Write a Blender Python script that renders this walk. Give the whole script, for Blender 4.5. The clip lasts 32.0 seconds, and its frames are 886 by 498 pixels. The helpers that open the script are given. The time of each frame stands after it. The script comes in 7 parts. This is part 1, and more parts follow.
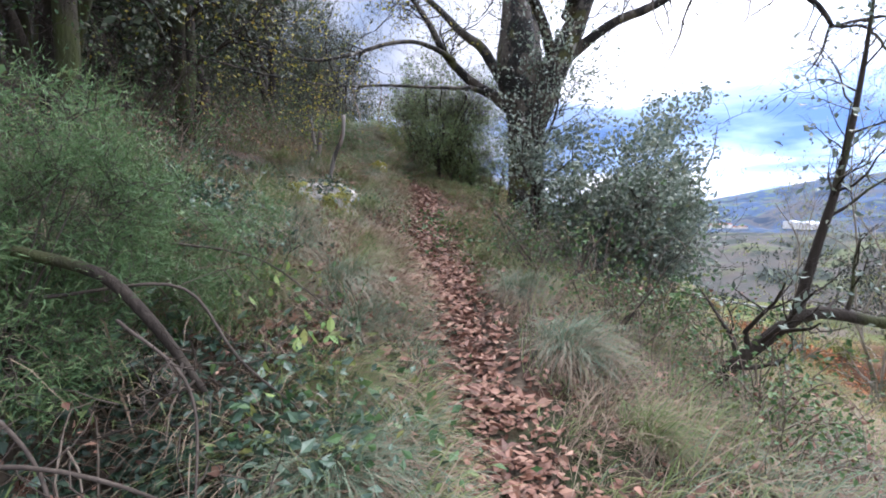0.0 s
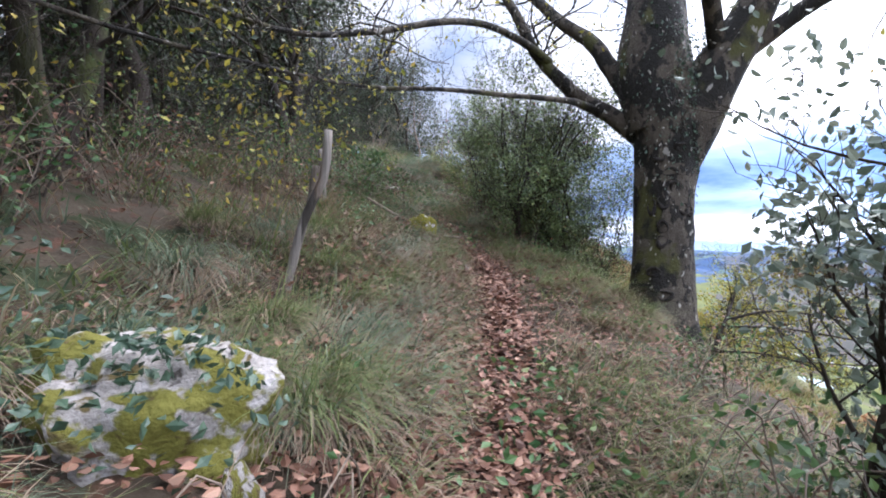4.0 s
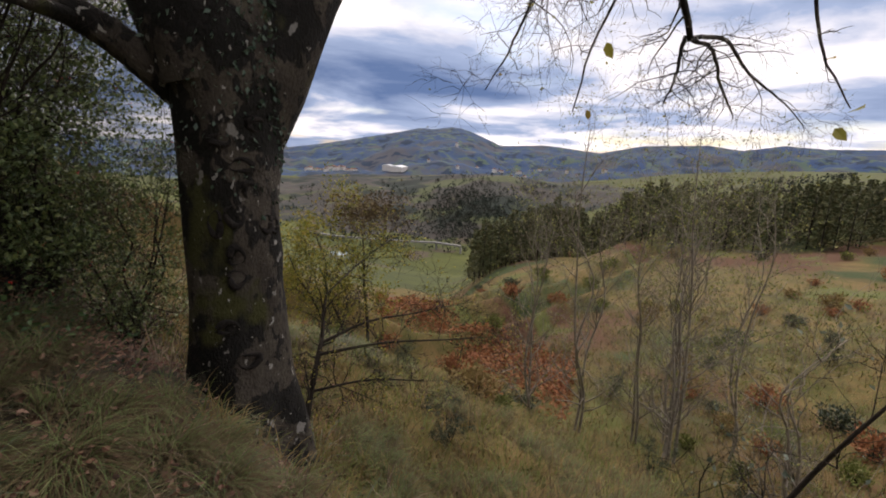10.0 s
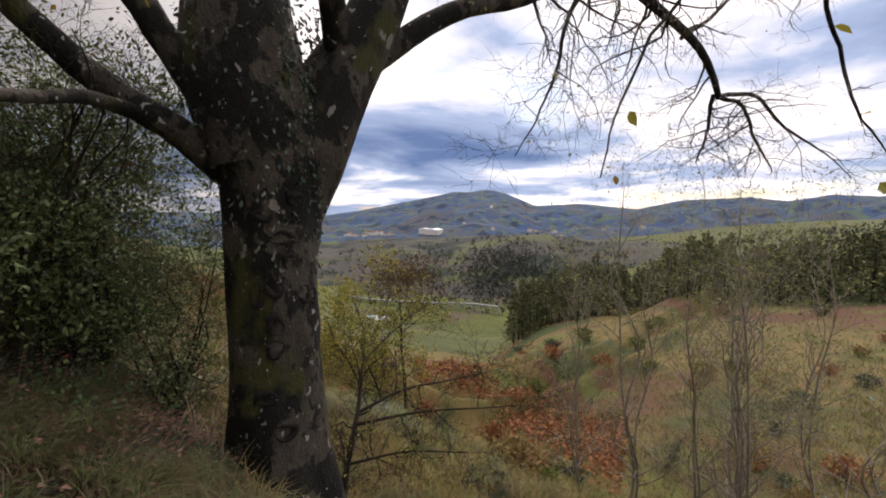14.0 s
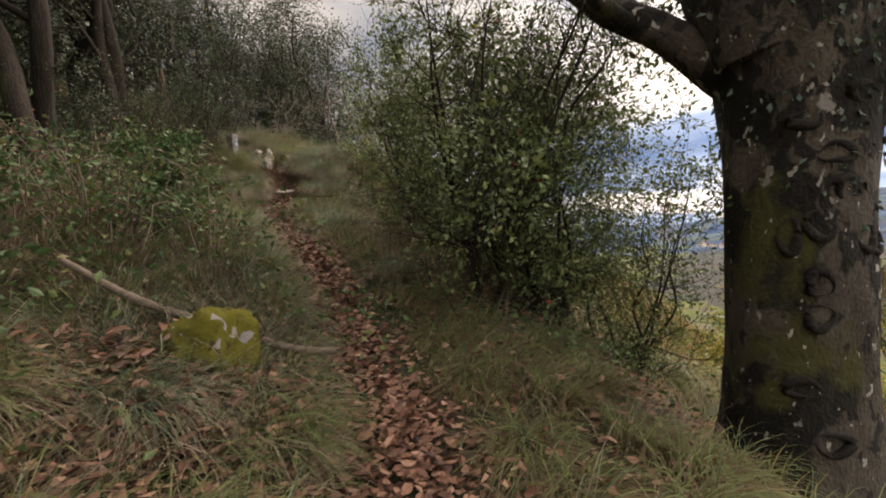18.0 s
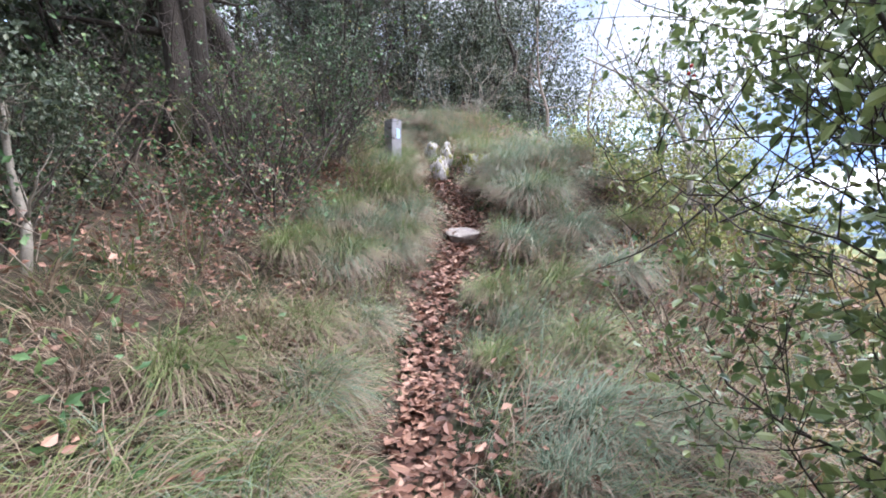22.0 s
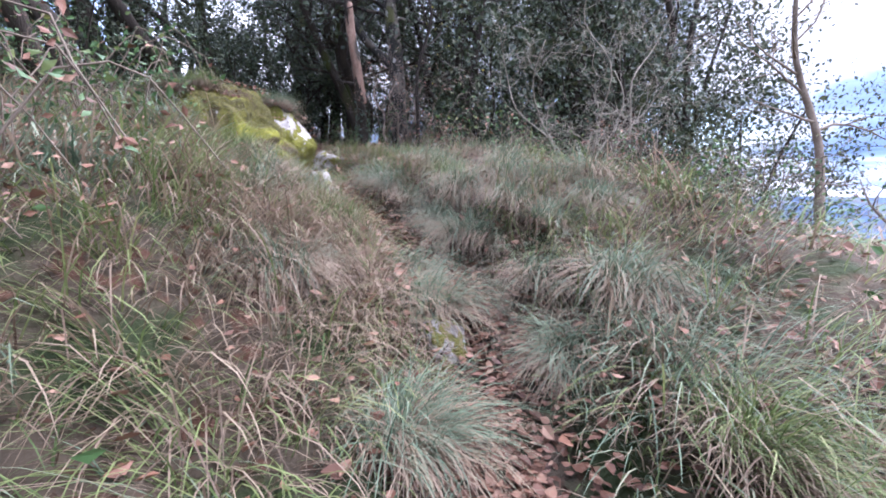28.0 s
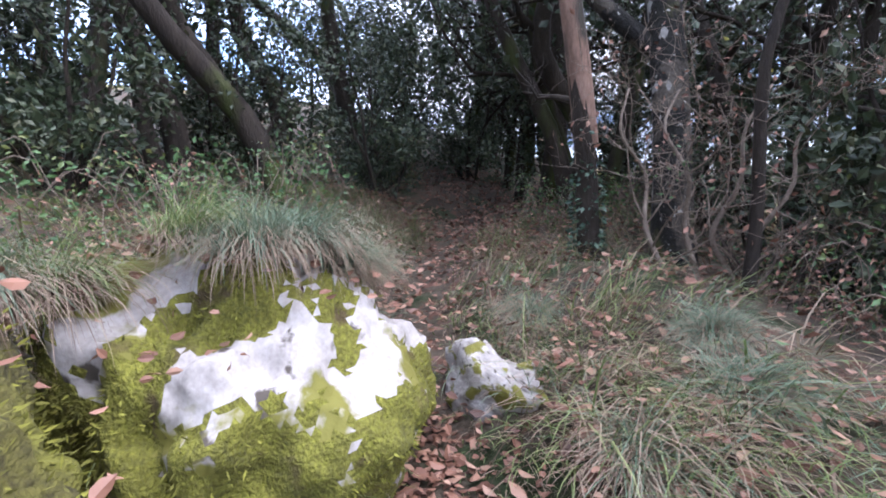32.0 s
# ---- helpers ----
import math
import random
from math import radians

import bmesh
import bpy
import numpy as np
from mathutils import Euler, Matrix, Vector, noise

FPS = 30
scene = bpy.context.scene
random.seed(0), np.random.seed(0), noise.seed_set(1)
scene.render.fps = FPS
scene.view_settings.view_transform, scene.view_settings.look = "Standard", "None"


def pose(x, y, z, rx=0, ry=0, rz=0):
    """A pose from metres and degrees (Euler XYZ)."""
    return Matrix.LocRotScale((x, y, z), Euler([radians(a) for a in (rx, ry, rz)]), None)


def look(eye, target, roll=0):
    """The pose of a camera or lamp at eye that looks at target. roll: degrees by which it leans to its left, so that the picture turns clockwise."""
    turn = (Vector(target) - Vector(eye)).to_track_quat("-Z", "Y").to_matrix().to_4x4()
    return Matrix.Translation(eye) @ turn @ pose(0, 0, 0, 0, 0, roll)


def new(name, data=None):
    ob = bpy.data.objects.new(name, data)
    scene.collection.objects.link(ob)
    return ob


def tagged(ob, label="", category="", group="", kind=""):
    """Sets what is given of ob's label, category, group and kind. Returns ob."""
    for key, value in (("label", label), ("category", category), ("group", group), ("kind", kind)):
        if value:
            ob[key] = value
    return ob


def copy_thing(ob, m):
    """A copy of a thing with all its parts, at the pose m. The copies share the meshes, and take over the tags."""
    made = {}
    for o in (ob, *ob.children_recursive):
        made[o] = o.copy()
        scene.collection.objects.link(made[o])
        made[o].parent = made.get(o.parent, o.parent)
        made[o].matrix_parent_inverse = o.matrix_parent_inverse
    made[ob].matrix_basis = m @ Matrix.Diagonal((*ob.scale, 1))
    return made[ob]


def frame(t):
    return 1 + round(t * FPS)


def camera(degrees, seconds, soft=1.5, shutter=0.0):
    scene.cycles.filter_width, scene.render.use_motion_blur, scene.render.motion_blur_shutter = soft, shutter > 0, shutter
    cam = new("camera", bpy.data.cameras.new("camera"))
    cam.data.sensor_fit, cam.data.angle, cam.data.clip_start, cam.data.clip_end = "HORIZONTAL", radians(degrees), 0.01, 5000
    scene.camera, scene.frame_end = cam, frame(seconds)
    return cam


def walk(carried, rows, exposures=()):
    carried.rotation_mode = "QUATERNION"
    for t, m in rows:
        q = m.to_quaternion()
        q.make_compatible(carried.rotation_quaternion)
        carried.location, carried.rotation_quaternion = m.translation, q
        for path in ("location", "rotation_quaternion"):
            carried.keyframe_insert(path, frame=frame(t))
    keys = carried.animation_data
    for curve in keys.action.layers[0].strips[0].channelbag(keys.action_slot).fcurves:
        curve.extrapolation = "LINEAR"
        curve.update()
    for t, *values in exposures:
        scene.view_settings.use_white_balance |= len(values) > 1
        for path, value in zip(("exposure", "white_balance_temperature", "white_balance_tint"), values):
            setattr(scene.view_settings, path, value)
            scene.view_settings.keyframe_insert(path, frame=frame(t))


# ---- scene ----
PATH = [
    (0, (-0.507, -5.886, 0.875), (-0.073, -3.944, 0.674), -0.3),
    (0.5, (-0.299, -5.678, 0.918), (0.102, -3.728, 0.725), -0.1),
    (1, (-0.067, -5.353, 0.718), (0.29, -3.389, 0.589), 0.6),
    (1.5, (-0.059, -4.768, 0.864), (0.262, -2.797, 0.748), 0.6),
    (2, (-0.148, -3.91, 0.915), (0.167, -1.937, 0.833), 1.1),
    (2.5, (-0.038, -3.402, 1.042), (0.24, -1.422, 0.973), 1.0),
    (3, (0.042, -2.872, 1.241), (0.281, -0.888, 1.175), 1.3),
    (3.5, (0.09, -2.342, 1.377), (0.302, -0.354, 1.316), 1.6),
    (5.5, (0.3, -0.234, 1.62), (0.372, 1.765, 1.614), 1.6),
    (6, (0.413, 0.174, 1.702), (0.618, 2.163, 1.743), 2.6),
    (6.5, (0.731, 0.417, 1.845), (1.158, 2.368, 1.952), 2.4),
    (7, (0.992, 0.61, 2.09), (1.746, 2.461, 2.17), 1.3),
    (7.5, (1.225, 0.771, 2.193), (2.3, 2.457, 2.219), 0.3),
    (8, (1.342, 0.758, 2.328), (2.667, 2.254, 2.253), -0.7),
    (8.5, (1.432, 0.831, 2.411), (2.94, 2.127, 2.203), -0.8),
    (9, (1.454, 0.858, 2.501), (3.037, 2.036, 2.178), 0.1),
    (9.5, (1.459, 0.861, 2.574), (3.064, 1.98, 2.16), 1.8),
    (10, (1.447, 0.838, 2.635), (3.067, 1.937, 2.222), 2.8),
    (10.5, (1.447, 0.829, 2.698), (3.056, 1.955, 2.317), 2.5),
    (11, (1.458, 0.831, 2.722), (3.043, 2.001, 2.375), 2.6),
    (11.5, (1.456, 0.836, 2.733), (3.04, 2.015, 2.411), 3.2),
    (12, (1.452, 0.84, 2.722), (3.037, 2.021, 2.416), 3.0),
    (12.5, (1.448, 0.841, 2.708), (3.014, 2.047, 2.402), 2.6),
    (13, (1.45, 0.84, 2.716), (2.998, 2.075, 2.438), 2.4),
    (13.5, (1.458, 0.834, 2.694), (3.006, 2.081, 2.474), 1.3),
    (15.5, (1.391, 0.773, 2.508), (2.941, 2.036, 2.456), -0.5),
    (16, (1.321, 0.801, 2.374), (2.79, 2.158, 2.353), -0.6),
    (16.5, (1.27, 0.976, 2.236), (2.51, 2.545, 2.216), -0.8),
    (17, (1.154, 1.324, 2.032), (2.037, 3.117, 1.981), -1.0),
    (17.5, (1.048, 1.638, 2.023), (1.615, 3.553, 1.927), -1.2),
    (18, (1.005, 2.174, 2.075), (1.399, 4.132, 1.971), -1.6),
    (18.5, (1.032, 2.684, 2.129), (1.315, 4.662, 2.031), -1.5),
    (19, (1.087, 3.293, 2.248), (1.184, 5.287, 2.128), -1.1),
    (19.5, (1.119, 3.797, 2.435), (1.112, 5.792, 2.297), 0.2),
    (20, (1.034, 4.413, 2.572), (0.894, 6.402, 2.41), 0.4),
    (20.5, (0.984, 5.038, 2.654), (0.785, 7.021, 2.477), 1.1),
    (21, (0.839, 5.724, 2.764), (0.597, 7.701, 2.58), 1.2),
    (21.5, (0.702, 6.325, 2.936), (0.381, 8.288, 2.736), 0.9),
    (22, (0.593, 7.05, 3.129), (0.217, 9.002, 2.916), 0.6),
    (22.5, (0.38, 7.726, 3.128), (-0.017, 9.676, 2.921), 0.8),
    (23, (0.211, 8.509, 3.228), (-0.215, 10.452, 3.021), 0.9),
    (23.5, (-0.02, 9.126, 3.286), (-0.452, 11.07, 3.096), 0.4),
    (24, (-0.158, 9.746, 3.398), (-0.599, 11.689, 3.215), 0.3),
    (24.5, (-0.223, 10.303, 3.523), (-0.66, 12.245, 3.337), 0.5),
    (25, (-0.28, 10.924, 3.711), (-0.734, 12.862, 3.51), 0.9),
    (25.5, (-0.292, 11.443, 3.893), (-0.766, 13.374, 3.679), 1.6),
    (26, (-0.364, 11.976, 4.08), (-0.884, 13.894, 3.854), 1.2),
    (26.5, (-0.513, 12.438, 4.28), (-1.069, 14.345, 4.044), 1.3),
    (27.4, (-0.99, 13.33, 4.59), (-1.59, 15.23, 4.36), 0.5),
    (28.5, (-1.235, 14.54, 4.889), (-1.905, 16.41, 4.65), -0.5),
    (29, (-1.381, 15.253, 4.982), (-2.14, 17.089, 4.753), -0.1),
    (29.5, (-1.581, 15.922, 5.319), (-2.471, 17.697, 5.084), 0.2),
    (30, (-1.964, 16.537, 5.586), (-3.008, 18.227, 5.356), -0.1),
    (30.5, (-2.301, 17.094, 5.71), (-3.477, 18.696, 5.485), -0.5),
    (31, (-2.809, 17.67, 5.778), (-4.058, 19.217, 5.555), -0.9),
    (31.5, (-3.281, 18.065, 5.881), (-4.557, 19.588, 5.651), -0.7),
    (32, (-3.803, 18.524, 6.072), (-5.11, 20.021, 5.84), -1.0),
]
cam = camera(85.8, 32.0, soft=1.9)
EXPOSURES = [(0, 1.72, 5950, 18), (3.5, 1.84, 5950, 18), (5.5, 2.12, 5800, 14), (6.5, 2.18, 5800, 14), (7.0, 1.82, 5800, 13), (7.5, 0.82, 6300, 14), (8.0, 0.12, 6300, 14), (9.0, 0.12, 6300, 16), (10, 0.22, 7300, 20), (13.5, 0.45, 7400, 20), (15.5, -0.12, 7100, 18), (16.0, -0.38, 7100, 17), (16.5, -0.68, 7100, 17), (17, -0.58, 7400, 17), (17.5, 0.1, 8000, 18), (18, 1.1, 8200, 17), (18.5, 1.9, 8100, 17), (19, 2.5, 7800, 17), (20, 3.05, 6800, 17), (21, 2.70, 6200, 17), (22, 2.5, 5900, 18), (24, 2.43, 5500, 18), (25, 2.34, 5500, 17), (26, 2.12, 5500, 15), (28.5, 2.35, 5600, 25), (29.5, 2.15, 5600, 24), (32, 2.28, 5600, 21)]
SKY, CLOUD, SUN, AWAY = 0.145, 9.5, 1.75, 0.28
walk(cam, [(t, look(eye, target, roll)) for t, eye, target, roll in PATH], EXPOSURES)

# ---- world, sun ----
SUN_AZ, SUN_EL = 62.0, 60.0
world = bpy.data.worlds.new("sky")
scene.world = world
world.use_nodes = True
wn, wl = world.node_tree.nodes, world.node_tree.links
wn.clear()
w_out = wn.new("ShaderNodeOutputWorld")
w_bg = wn.new("ShaderNodeBackground")
w_sky = wn.new("ShaderNodeTexSky")
w_sky.sky_type, w_sky.sun_disc = "NISHITA", False
w_sky.sun_elevation, w_sky.sun_rotation = radians(SUN_EL), radians(SUN_AZ)
w_co = wn.new("ShaderNodeTexCoord")
w_sep = wn.new("ShaderNodeSeparateXYZ")
wl.new(w_co.outputs["Generated"], w_sep.inputs[0])


def wmath(op, a, b=None):
    n = wn.new("ShaderNodeMath")
    n.operation = op
    for i, v in enumerate((a, b)):
        if v is None:
            continue
        if isinstance(v, (int, float)):
            n.inputs[i].default_value = v
        else:
            wl.new(v, n.inputs[i])
    return n.outputs[0]


# clouds lie on a flat deck: the direction is projected on it, so that they draw together towards the horizon
w_h = wmath("ADD", wmath("MAXIMUM", w_sep.outputs[2], 0.0), 0.11)
w_comb = wn.new("ShaderNodeCombineXYZ")
wl.new(wmath("DIVIDE", w_sep.outputs[0], w_h), w_comb.inputs[0])
wl.new(wmath("DIVIDE", w_sep.outputs[1], w_h), w_comb.inputs[1])
w_noise = wn.new("ShaderNodeTexNoise")
w_noise.inputs["Scale"].default_value, w_noise.inputs["Detail"].default_value = 0.62, 9.0
w_noise.inputs["Roughness"].default_value, w_noise.inputs["Distortion"].default_value = 0.55, 0.35
wl.new(w_comb.outputs[0], w_noise.inputs["Vector"])
w_shade = wn.new("ShaderNodeValToRGB")
w_stops = [(0.30, (1.0, 1.0, 1.0, 1)), (0.45, (0.74, 0.77, 0.82, 1)), (0.60, (0.24, 0.33, 0.50, 1)), (0.80, (0.075, 0.135, 0.275, 1))]
w_el = w_shade.color_ramp.elements
while len(w_el) < len(w_stops):
    w_el.new(0.5)
for k, (p, c) in enumerate(w_stops):
    w_el[k].position = p
for k, (p, c) in enumerate(w_stops):
    w_el[k].color = c
# the cloud deck is thickest some degrees above the horizon, and thins out above and below
w_low = wmath("MULTIPLY", wmath("SUBTRACT", w_sep.outputs[2], 0.14), 10.0)
w_thick = wmath("MULTIPLY", wmath("POWER", 2.718, wmath("MULTIPLY", wmath("MULTIPLY", w_low, w_low), -1.0)), 0.20)
w_side = wmath("ADD", wmath("MULTIPLY", w_sep.outputs[0], 0.70), wmath("MULTIPLY", w_sep.outputs[1], 0.71))
w_thick = wmath("MULTIPLY", w_thick, wmath("ADD", 0.15, wmath("MULTIPLY", wmath("POWER", wmath("MAXIMUM", w_side, 0.0), 7.0), 1.3)))
wl.new(wmath("ADD", wmath("SUBTRACT", w_noise.outputs["Fac"], 0.035), w_thick), w_shade.inputs[0])
w_n2 = wn.new("ShaderNodeTexNoise")
w_n2.inputs["Scale"].default_value, w_n2.inputs["Detail"].default_value = 0.45, 6.0
w_map = wn.new("ShaderNodeMapping")
w_map.inputs["Location"].default_value = (3.1, 7.7, 1.3)
wl.new(w_comb.outputs[0], w_map.inputs[0])
wl.new(w_map.outputs[0], w_n2.inputs["Vector"])
w_cover = wn.new("ShaderNodeMapRange")
w_cover.inputs[1].default_value, w_cover.inputs[2].default_value = 0.36, 0.47
wl.new(wmath("ADD", w_n2.outputs["Fac"], wmath("MULTIPLY", w_thick, 0.45)), w_cover.inputs[0])
w_gain = wn.new("ShaderNodeMixRGB")
w_gain.blend_type, w_gain.inputs[0].default_value = "MULTIPLY", 1.0
wl.new(w_shade.outputs[0], w_gain.inputs[1])
# the sky away from the sun is less bright
w_away = wn.new("ShaderNodeMapRange")
w_away.interpolation_type = "SMOOTHSTEP"
w_away.inputs[1].default_value, w_away.inputs[2].default_value, w_away.inputs[3].default_value, w_away.inputs[4].default_value = 0.55, 0.97, CLOUD, CLOUD * AWAY
wl.new(wmath("ADD", wmath("MULTIPLY", w_sep.outputs[0], -0.17), wmath("MULTIPLY", w_sep.outputs[1], 0.985)), w_away.inputs[0])
wl.new(w_away.outputs[0], w_gain.inputs[2])
w_mix = wn.new("ShaderNodeMixRGB")
wl.new(w_cover.outputs[0], w_mix.inputs[0])
wl.new(w_sky.outputs[0], w_mix.inputs[1])
wl.new(w_gain.outputs[0], w_mix.inputs[2])
wl.new(w_mix.outputs[0], w_bg.inputs[0])
w_bg.inputs[1].default_value = SKY
wl.new(w_bg.outputs[0], w_out.inputs[0])

sun = new("sun", bpy.data.lights.new("sun", "SUN"))
sun.data.energy, sun.data.angle, sun.data.color = SUN, radians(60), (1.0, 0.97, 0.93)
sun_way = Vector((math.sin(radians(SUN_AZ)) * math.cos(radians(SUN_EL)), math.cos(radians(SUN_AZ)) * math.cos(radians(SUN_EL)), math.sin(radians(SUN_EL))))
sun.matrix_world = look(sun_way * 60, (0, 0, 0))


# ---- materials ----
def material(name, stops, scale=4.0, rough=0.8, island=0.0, bump=0.0, bump_scale=40.0, fine=0.35, spec=0.3, through_light=0.0, stretch=(1, 1, 1), patches=None, detail=6.0):
    """Colours run along a ramp. The place on it comes from noise at two scales and, by the share island, from each piece's own chance.
    patches: (colour, scale, from, to) lays a second surface over the first. through_light: share that shines through a leaf."""
    m = bpy.data.materials.new(name)
    m.use_nodes = True
    n, l = m.node_tree.nodes, m.node_tree.links
    b, out = n["Principled BSDF"], n["Material Output"]
    co = n.new("ShaderNodeTexCoord")
    mp = n.new("ShaderNodeMapping")
    mp.inputs["Scale"].default_value = stretch
    l.new(co.outputs["Object"], mp.inputs[0])

    def noise_at(s, d=detail):
        t = n.new("ShaderNodeTexNoise")
        t.inputs["Scale"].default_value, t.inputs["Detail"].default_value = s, d
        l.new(mp.outputs[0], t.inputs["Vector"])
        return t.outputs["Fac"]

    def calc(op, a, c):
        t = n.new("ShaderNodeMath")
        t.operation = op
        for i, v in enumerate((a, c)):
            if isinstance(v, (int, float)):
                t.inputs[i].default_value = v
            else:
                l.new(v, t.inputs[i])
        return t.outputs[0]

    big, small = noise_at(scale), noise_at(scale * 9.0)
    fac = calc("ADD", calc("MULTIPLY", big, 1 - fine), calc("MULTIPLY", small, fine))
    fac = calc("ADD", calc("MULTIPLY", calc("SUBTRACT", fac, 0.5), 2.2), 0.5)
    if island:
        g = n.new("ShaderNodeNewGeometry")
        fac = calc("ADD", calc("MULTIPLY", fac, 1 - island), calc("MULTIPLY", g.outputs["Random Per Island"], island))
    ramp = n.new("ShaderNodeValToRGB")
    el = ramp.color_ramp.elements
    while len(el) < len(stops):
        el.new(0.5)
    for i, c in enumerate(stops):
        el[i].position = i / (len(stops) - 1)
    for i, c in enumerate(stops):
        el[i].color = (*c, 1)
    l.new(fac, ramp.inputs[0])
    colour = ramp.outputs[0]
    for c, s, lo, hi in patches or ():
        mr = n.new("ShaderNodeMapRange")
        mr.inputs[1].default_value, mr.inputs[2].default_value = lo, hi
        l.new(noise_at(s, 9.0), mr.inputs[0])
        mx = n.new("ShaderNodeMixRGB")
        l.new(mr.outputs[0], mx.inputs[0])
        l.new(colour, mx.inputs[1])
        mx.inputs[2].default_value = (*c, 1)
        colour = mx.outputs[0]
    l.new(colour, b.inputs["Base Color"])
    b.inputs["Roughness"].default_value = rough
    b.inputs["Specular IOR Level"].default_value = spec
    if bump:
        bp = n.new("ShaderNodeBump")
        bp.inputs["Strength"].default_value = bump
        bp.inputs["Distance"].default_value = 0.02
        l.new(calc("ADD", noise_at(bump_scale, 8.0), noise_at(bump_scale * 0.2, 4.0)), bp.inputs["Height"])
        l.new(bp.outputs[0], b.inputs["Normal"])
    if through_light:
        tr = n.new("ShaderNodeBsdfTranslucent")
        l.new(colour, tr.inputs[0])
        ms = n.new("ShaderNodeMixShader")
        ms.inputs[0].default_value = through_light
        l.new(b.outputs[0], ms.inputs[1])
        l.new(tr.outputs[0], ms.inputs[2])
        l.new(ms.outputs[0], out.inputs[0])
    return m


M_SOIL = material("soil_and_litter", [(0.018, 0.013, 0.009), (0.038, 0.028, 0.018), (0.066, 0.050, 0.033), (0.10, 0.078, 0.054)], 1.3, 0.95, bump=0.9, bump_scale=30, patches=[((0.075, 0.036, 0.022), 9, 0.55, 0.62), ((0.022, 0.030, 0.010), 2.2, 0.52, 0.60)])
M_SLOPE = material("rough_hill_grass", [(0.037, 0.043, 0.010), (0.085, 0.075, 0.019), (0.147, 0.098, 0.035), (0.080, 0.090, 0.018)], 0.35, 0.95, bump=0.9, bump_scale=6, patches=[((0.085, 0.040, 0.020), 0.07, 0.52, 0.60), ((0.035, 0.052, 0.014), 0.05, 0.54, 0.60), ((0.09, 0.10, 0.025), 0.12, 0.58, 0.64)])
M_VALLEY = material("valley_fields", [(0.024, 0.032, 0.010), (0.050, 0.062, 0.014), (0.080, 0.090, 0.018), (0.105, 0.122, 0.024)], 0.012, 0.95, bump=0.6, bump_scale=0.3, patches=[((0.075, 0.060, 0.040), 0.02, 0.60, 0.63)])
M_SLOPEDRY = material("faded_slope_grass", [(0.077, 0.050, 0.018), (0.163, 0.110, 0.043), (0.250, 0.181, 0.073), (0.175, 0.169, 0.045)], 0.5, 0.8, island=0.5, through_light=0.2)
M_SLOPEGREEN = material("green_slope_grass", [(0.045, 0.060, 0.013), (0.088, 0.107, 0.022), (0.131, 0.147, 0.033), (0.188, 0.169, 0.050)], 0.5, 0.8, island=0.5, through_light=0.2)
M_SLOPEBROWN = material("brown_slope_grass", [(0.040, 0.028, 0.014), (0.085, 0.060, 0.030), (0.14, 0.105, 0.052), (0.12, 0.12, 0.040)], 0.5, 0.8, island=0.5, through_light=0.2)
M_GRASS = material("green_grass", [(0.034, 0.058, 0.018), (0.085, 0.122, 0.038), (0.165, 0.20, 0.072), (0.30, 0.285, 0.14)], 1.2, 0.6, island=0.6, through_light=0.3)
M_BLUEGRASS = material("bluish_grass", [(0.034, 0.060, 0.034), (0.080, 0.118, 0.074), (0.155, 0.20, 0.13), (0.29, 0.275, 0.19)], 1.5, 0.55, island=0.65, through_light=0.25)
M_DRY = material("dry_grass", [(0.050, 0.034, 0.022), (0.135, 0.094, 0.064), (0.29, 0.220, 0.160), (0.25, 0.215, 0.13)], 1.5, 0.7, island=0.65, through_light=0.3)
M_LITTER = material("fallen_leaf", [(0.045, 0.022, 0.014), (0.115, 0.052, 0.032), (0.19, 0.092, 0.058), (0.31, 0.19, 0.13)], 3, 0.6, island=0.85, spec=0.35)
M_BEECH = material("beech_bark", [(0.020, 0.016, 0.012), (0.042, 0.034, 0.025), (0.068, 0.057, 0.043), (0.10, 0.087, 0.068)], 5, 0.85, bump=0.9, bump_scale=45, stretch=(1, 1, 0.7),
                   patches=[((0.007, 0.006, 0.004), 2.6, 0.475, 0.505), ((0.012, 0.010, 0.008), 9.0, 0.56, 0.59), ((0.045, 0.045, 0.012), 2.1, 0.60, 0.66), ((0.28, 0.27, 0.24), 15, 0.66, 0.68), ((0.20, 0.19, 0.17), 5.5, 0.66, 0.68)])
M_BARK = material("rough_bark", [(0.010, 0.007, 0.005), (0.022, 0.016, 0.011), (0.045, 0.035, 0.025)], 6, 0.9, bump=0.8, bump_scale=40, stretch=(1, 1, 0.3), patches=[((0.038, 0.046, 0.011), 2.0, 0.57, 0.67)])
M_PALE_BARK = material("pale_grey_bark", [(0.085, 0.072, 0.056), (0.19, 0.165, 0.13), (0.30, 0.265, 0.215)], 8, 0.85, bump=0.4, bump_scale=60)
M_RED_BARK = material("peeled_orange_bark", [(0.07, 0.042, 0.030), (0.17, 0.105, 0.075), (0.29, 0.20, 0.15)], 5, 0.85, bump=0.6, bump_scale=40, stretch=(1, 1, 0.35), patches=[((0.03, 0.025, 0.018), 3.0, 0.52, 0.6)])
M_TWIG = material("dead_twig", [(0.055, 0.040, 0.030), (0.13, 0.10, 0.075), (0.22, 0.18, 0.14)], 6, 0.9, bump=0.3)
M_DARKTWIG = material("dark_twig", [(0.018, 0.013, 0.010), (0.045, 0.034, 0.026), (0.085, 0.068, 0.054)], 6, 0.9, bump=0.3)
M_OAKLEAF = material("evergreen_oak_leaf", [(0.010, 0.017, 0.008), (0.024, 0.038, 0.017), (0.046, 0.062, 0.030), (0.085, 0.085, 0.038)], 1.0, 0.5, island=0.75, through_light=0.12, spec=0.4)
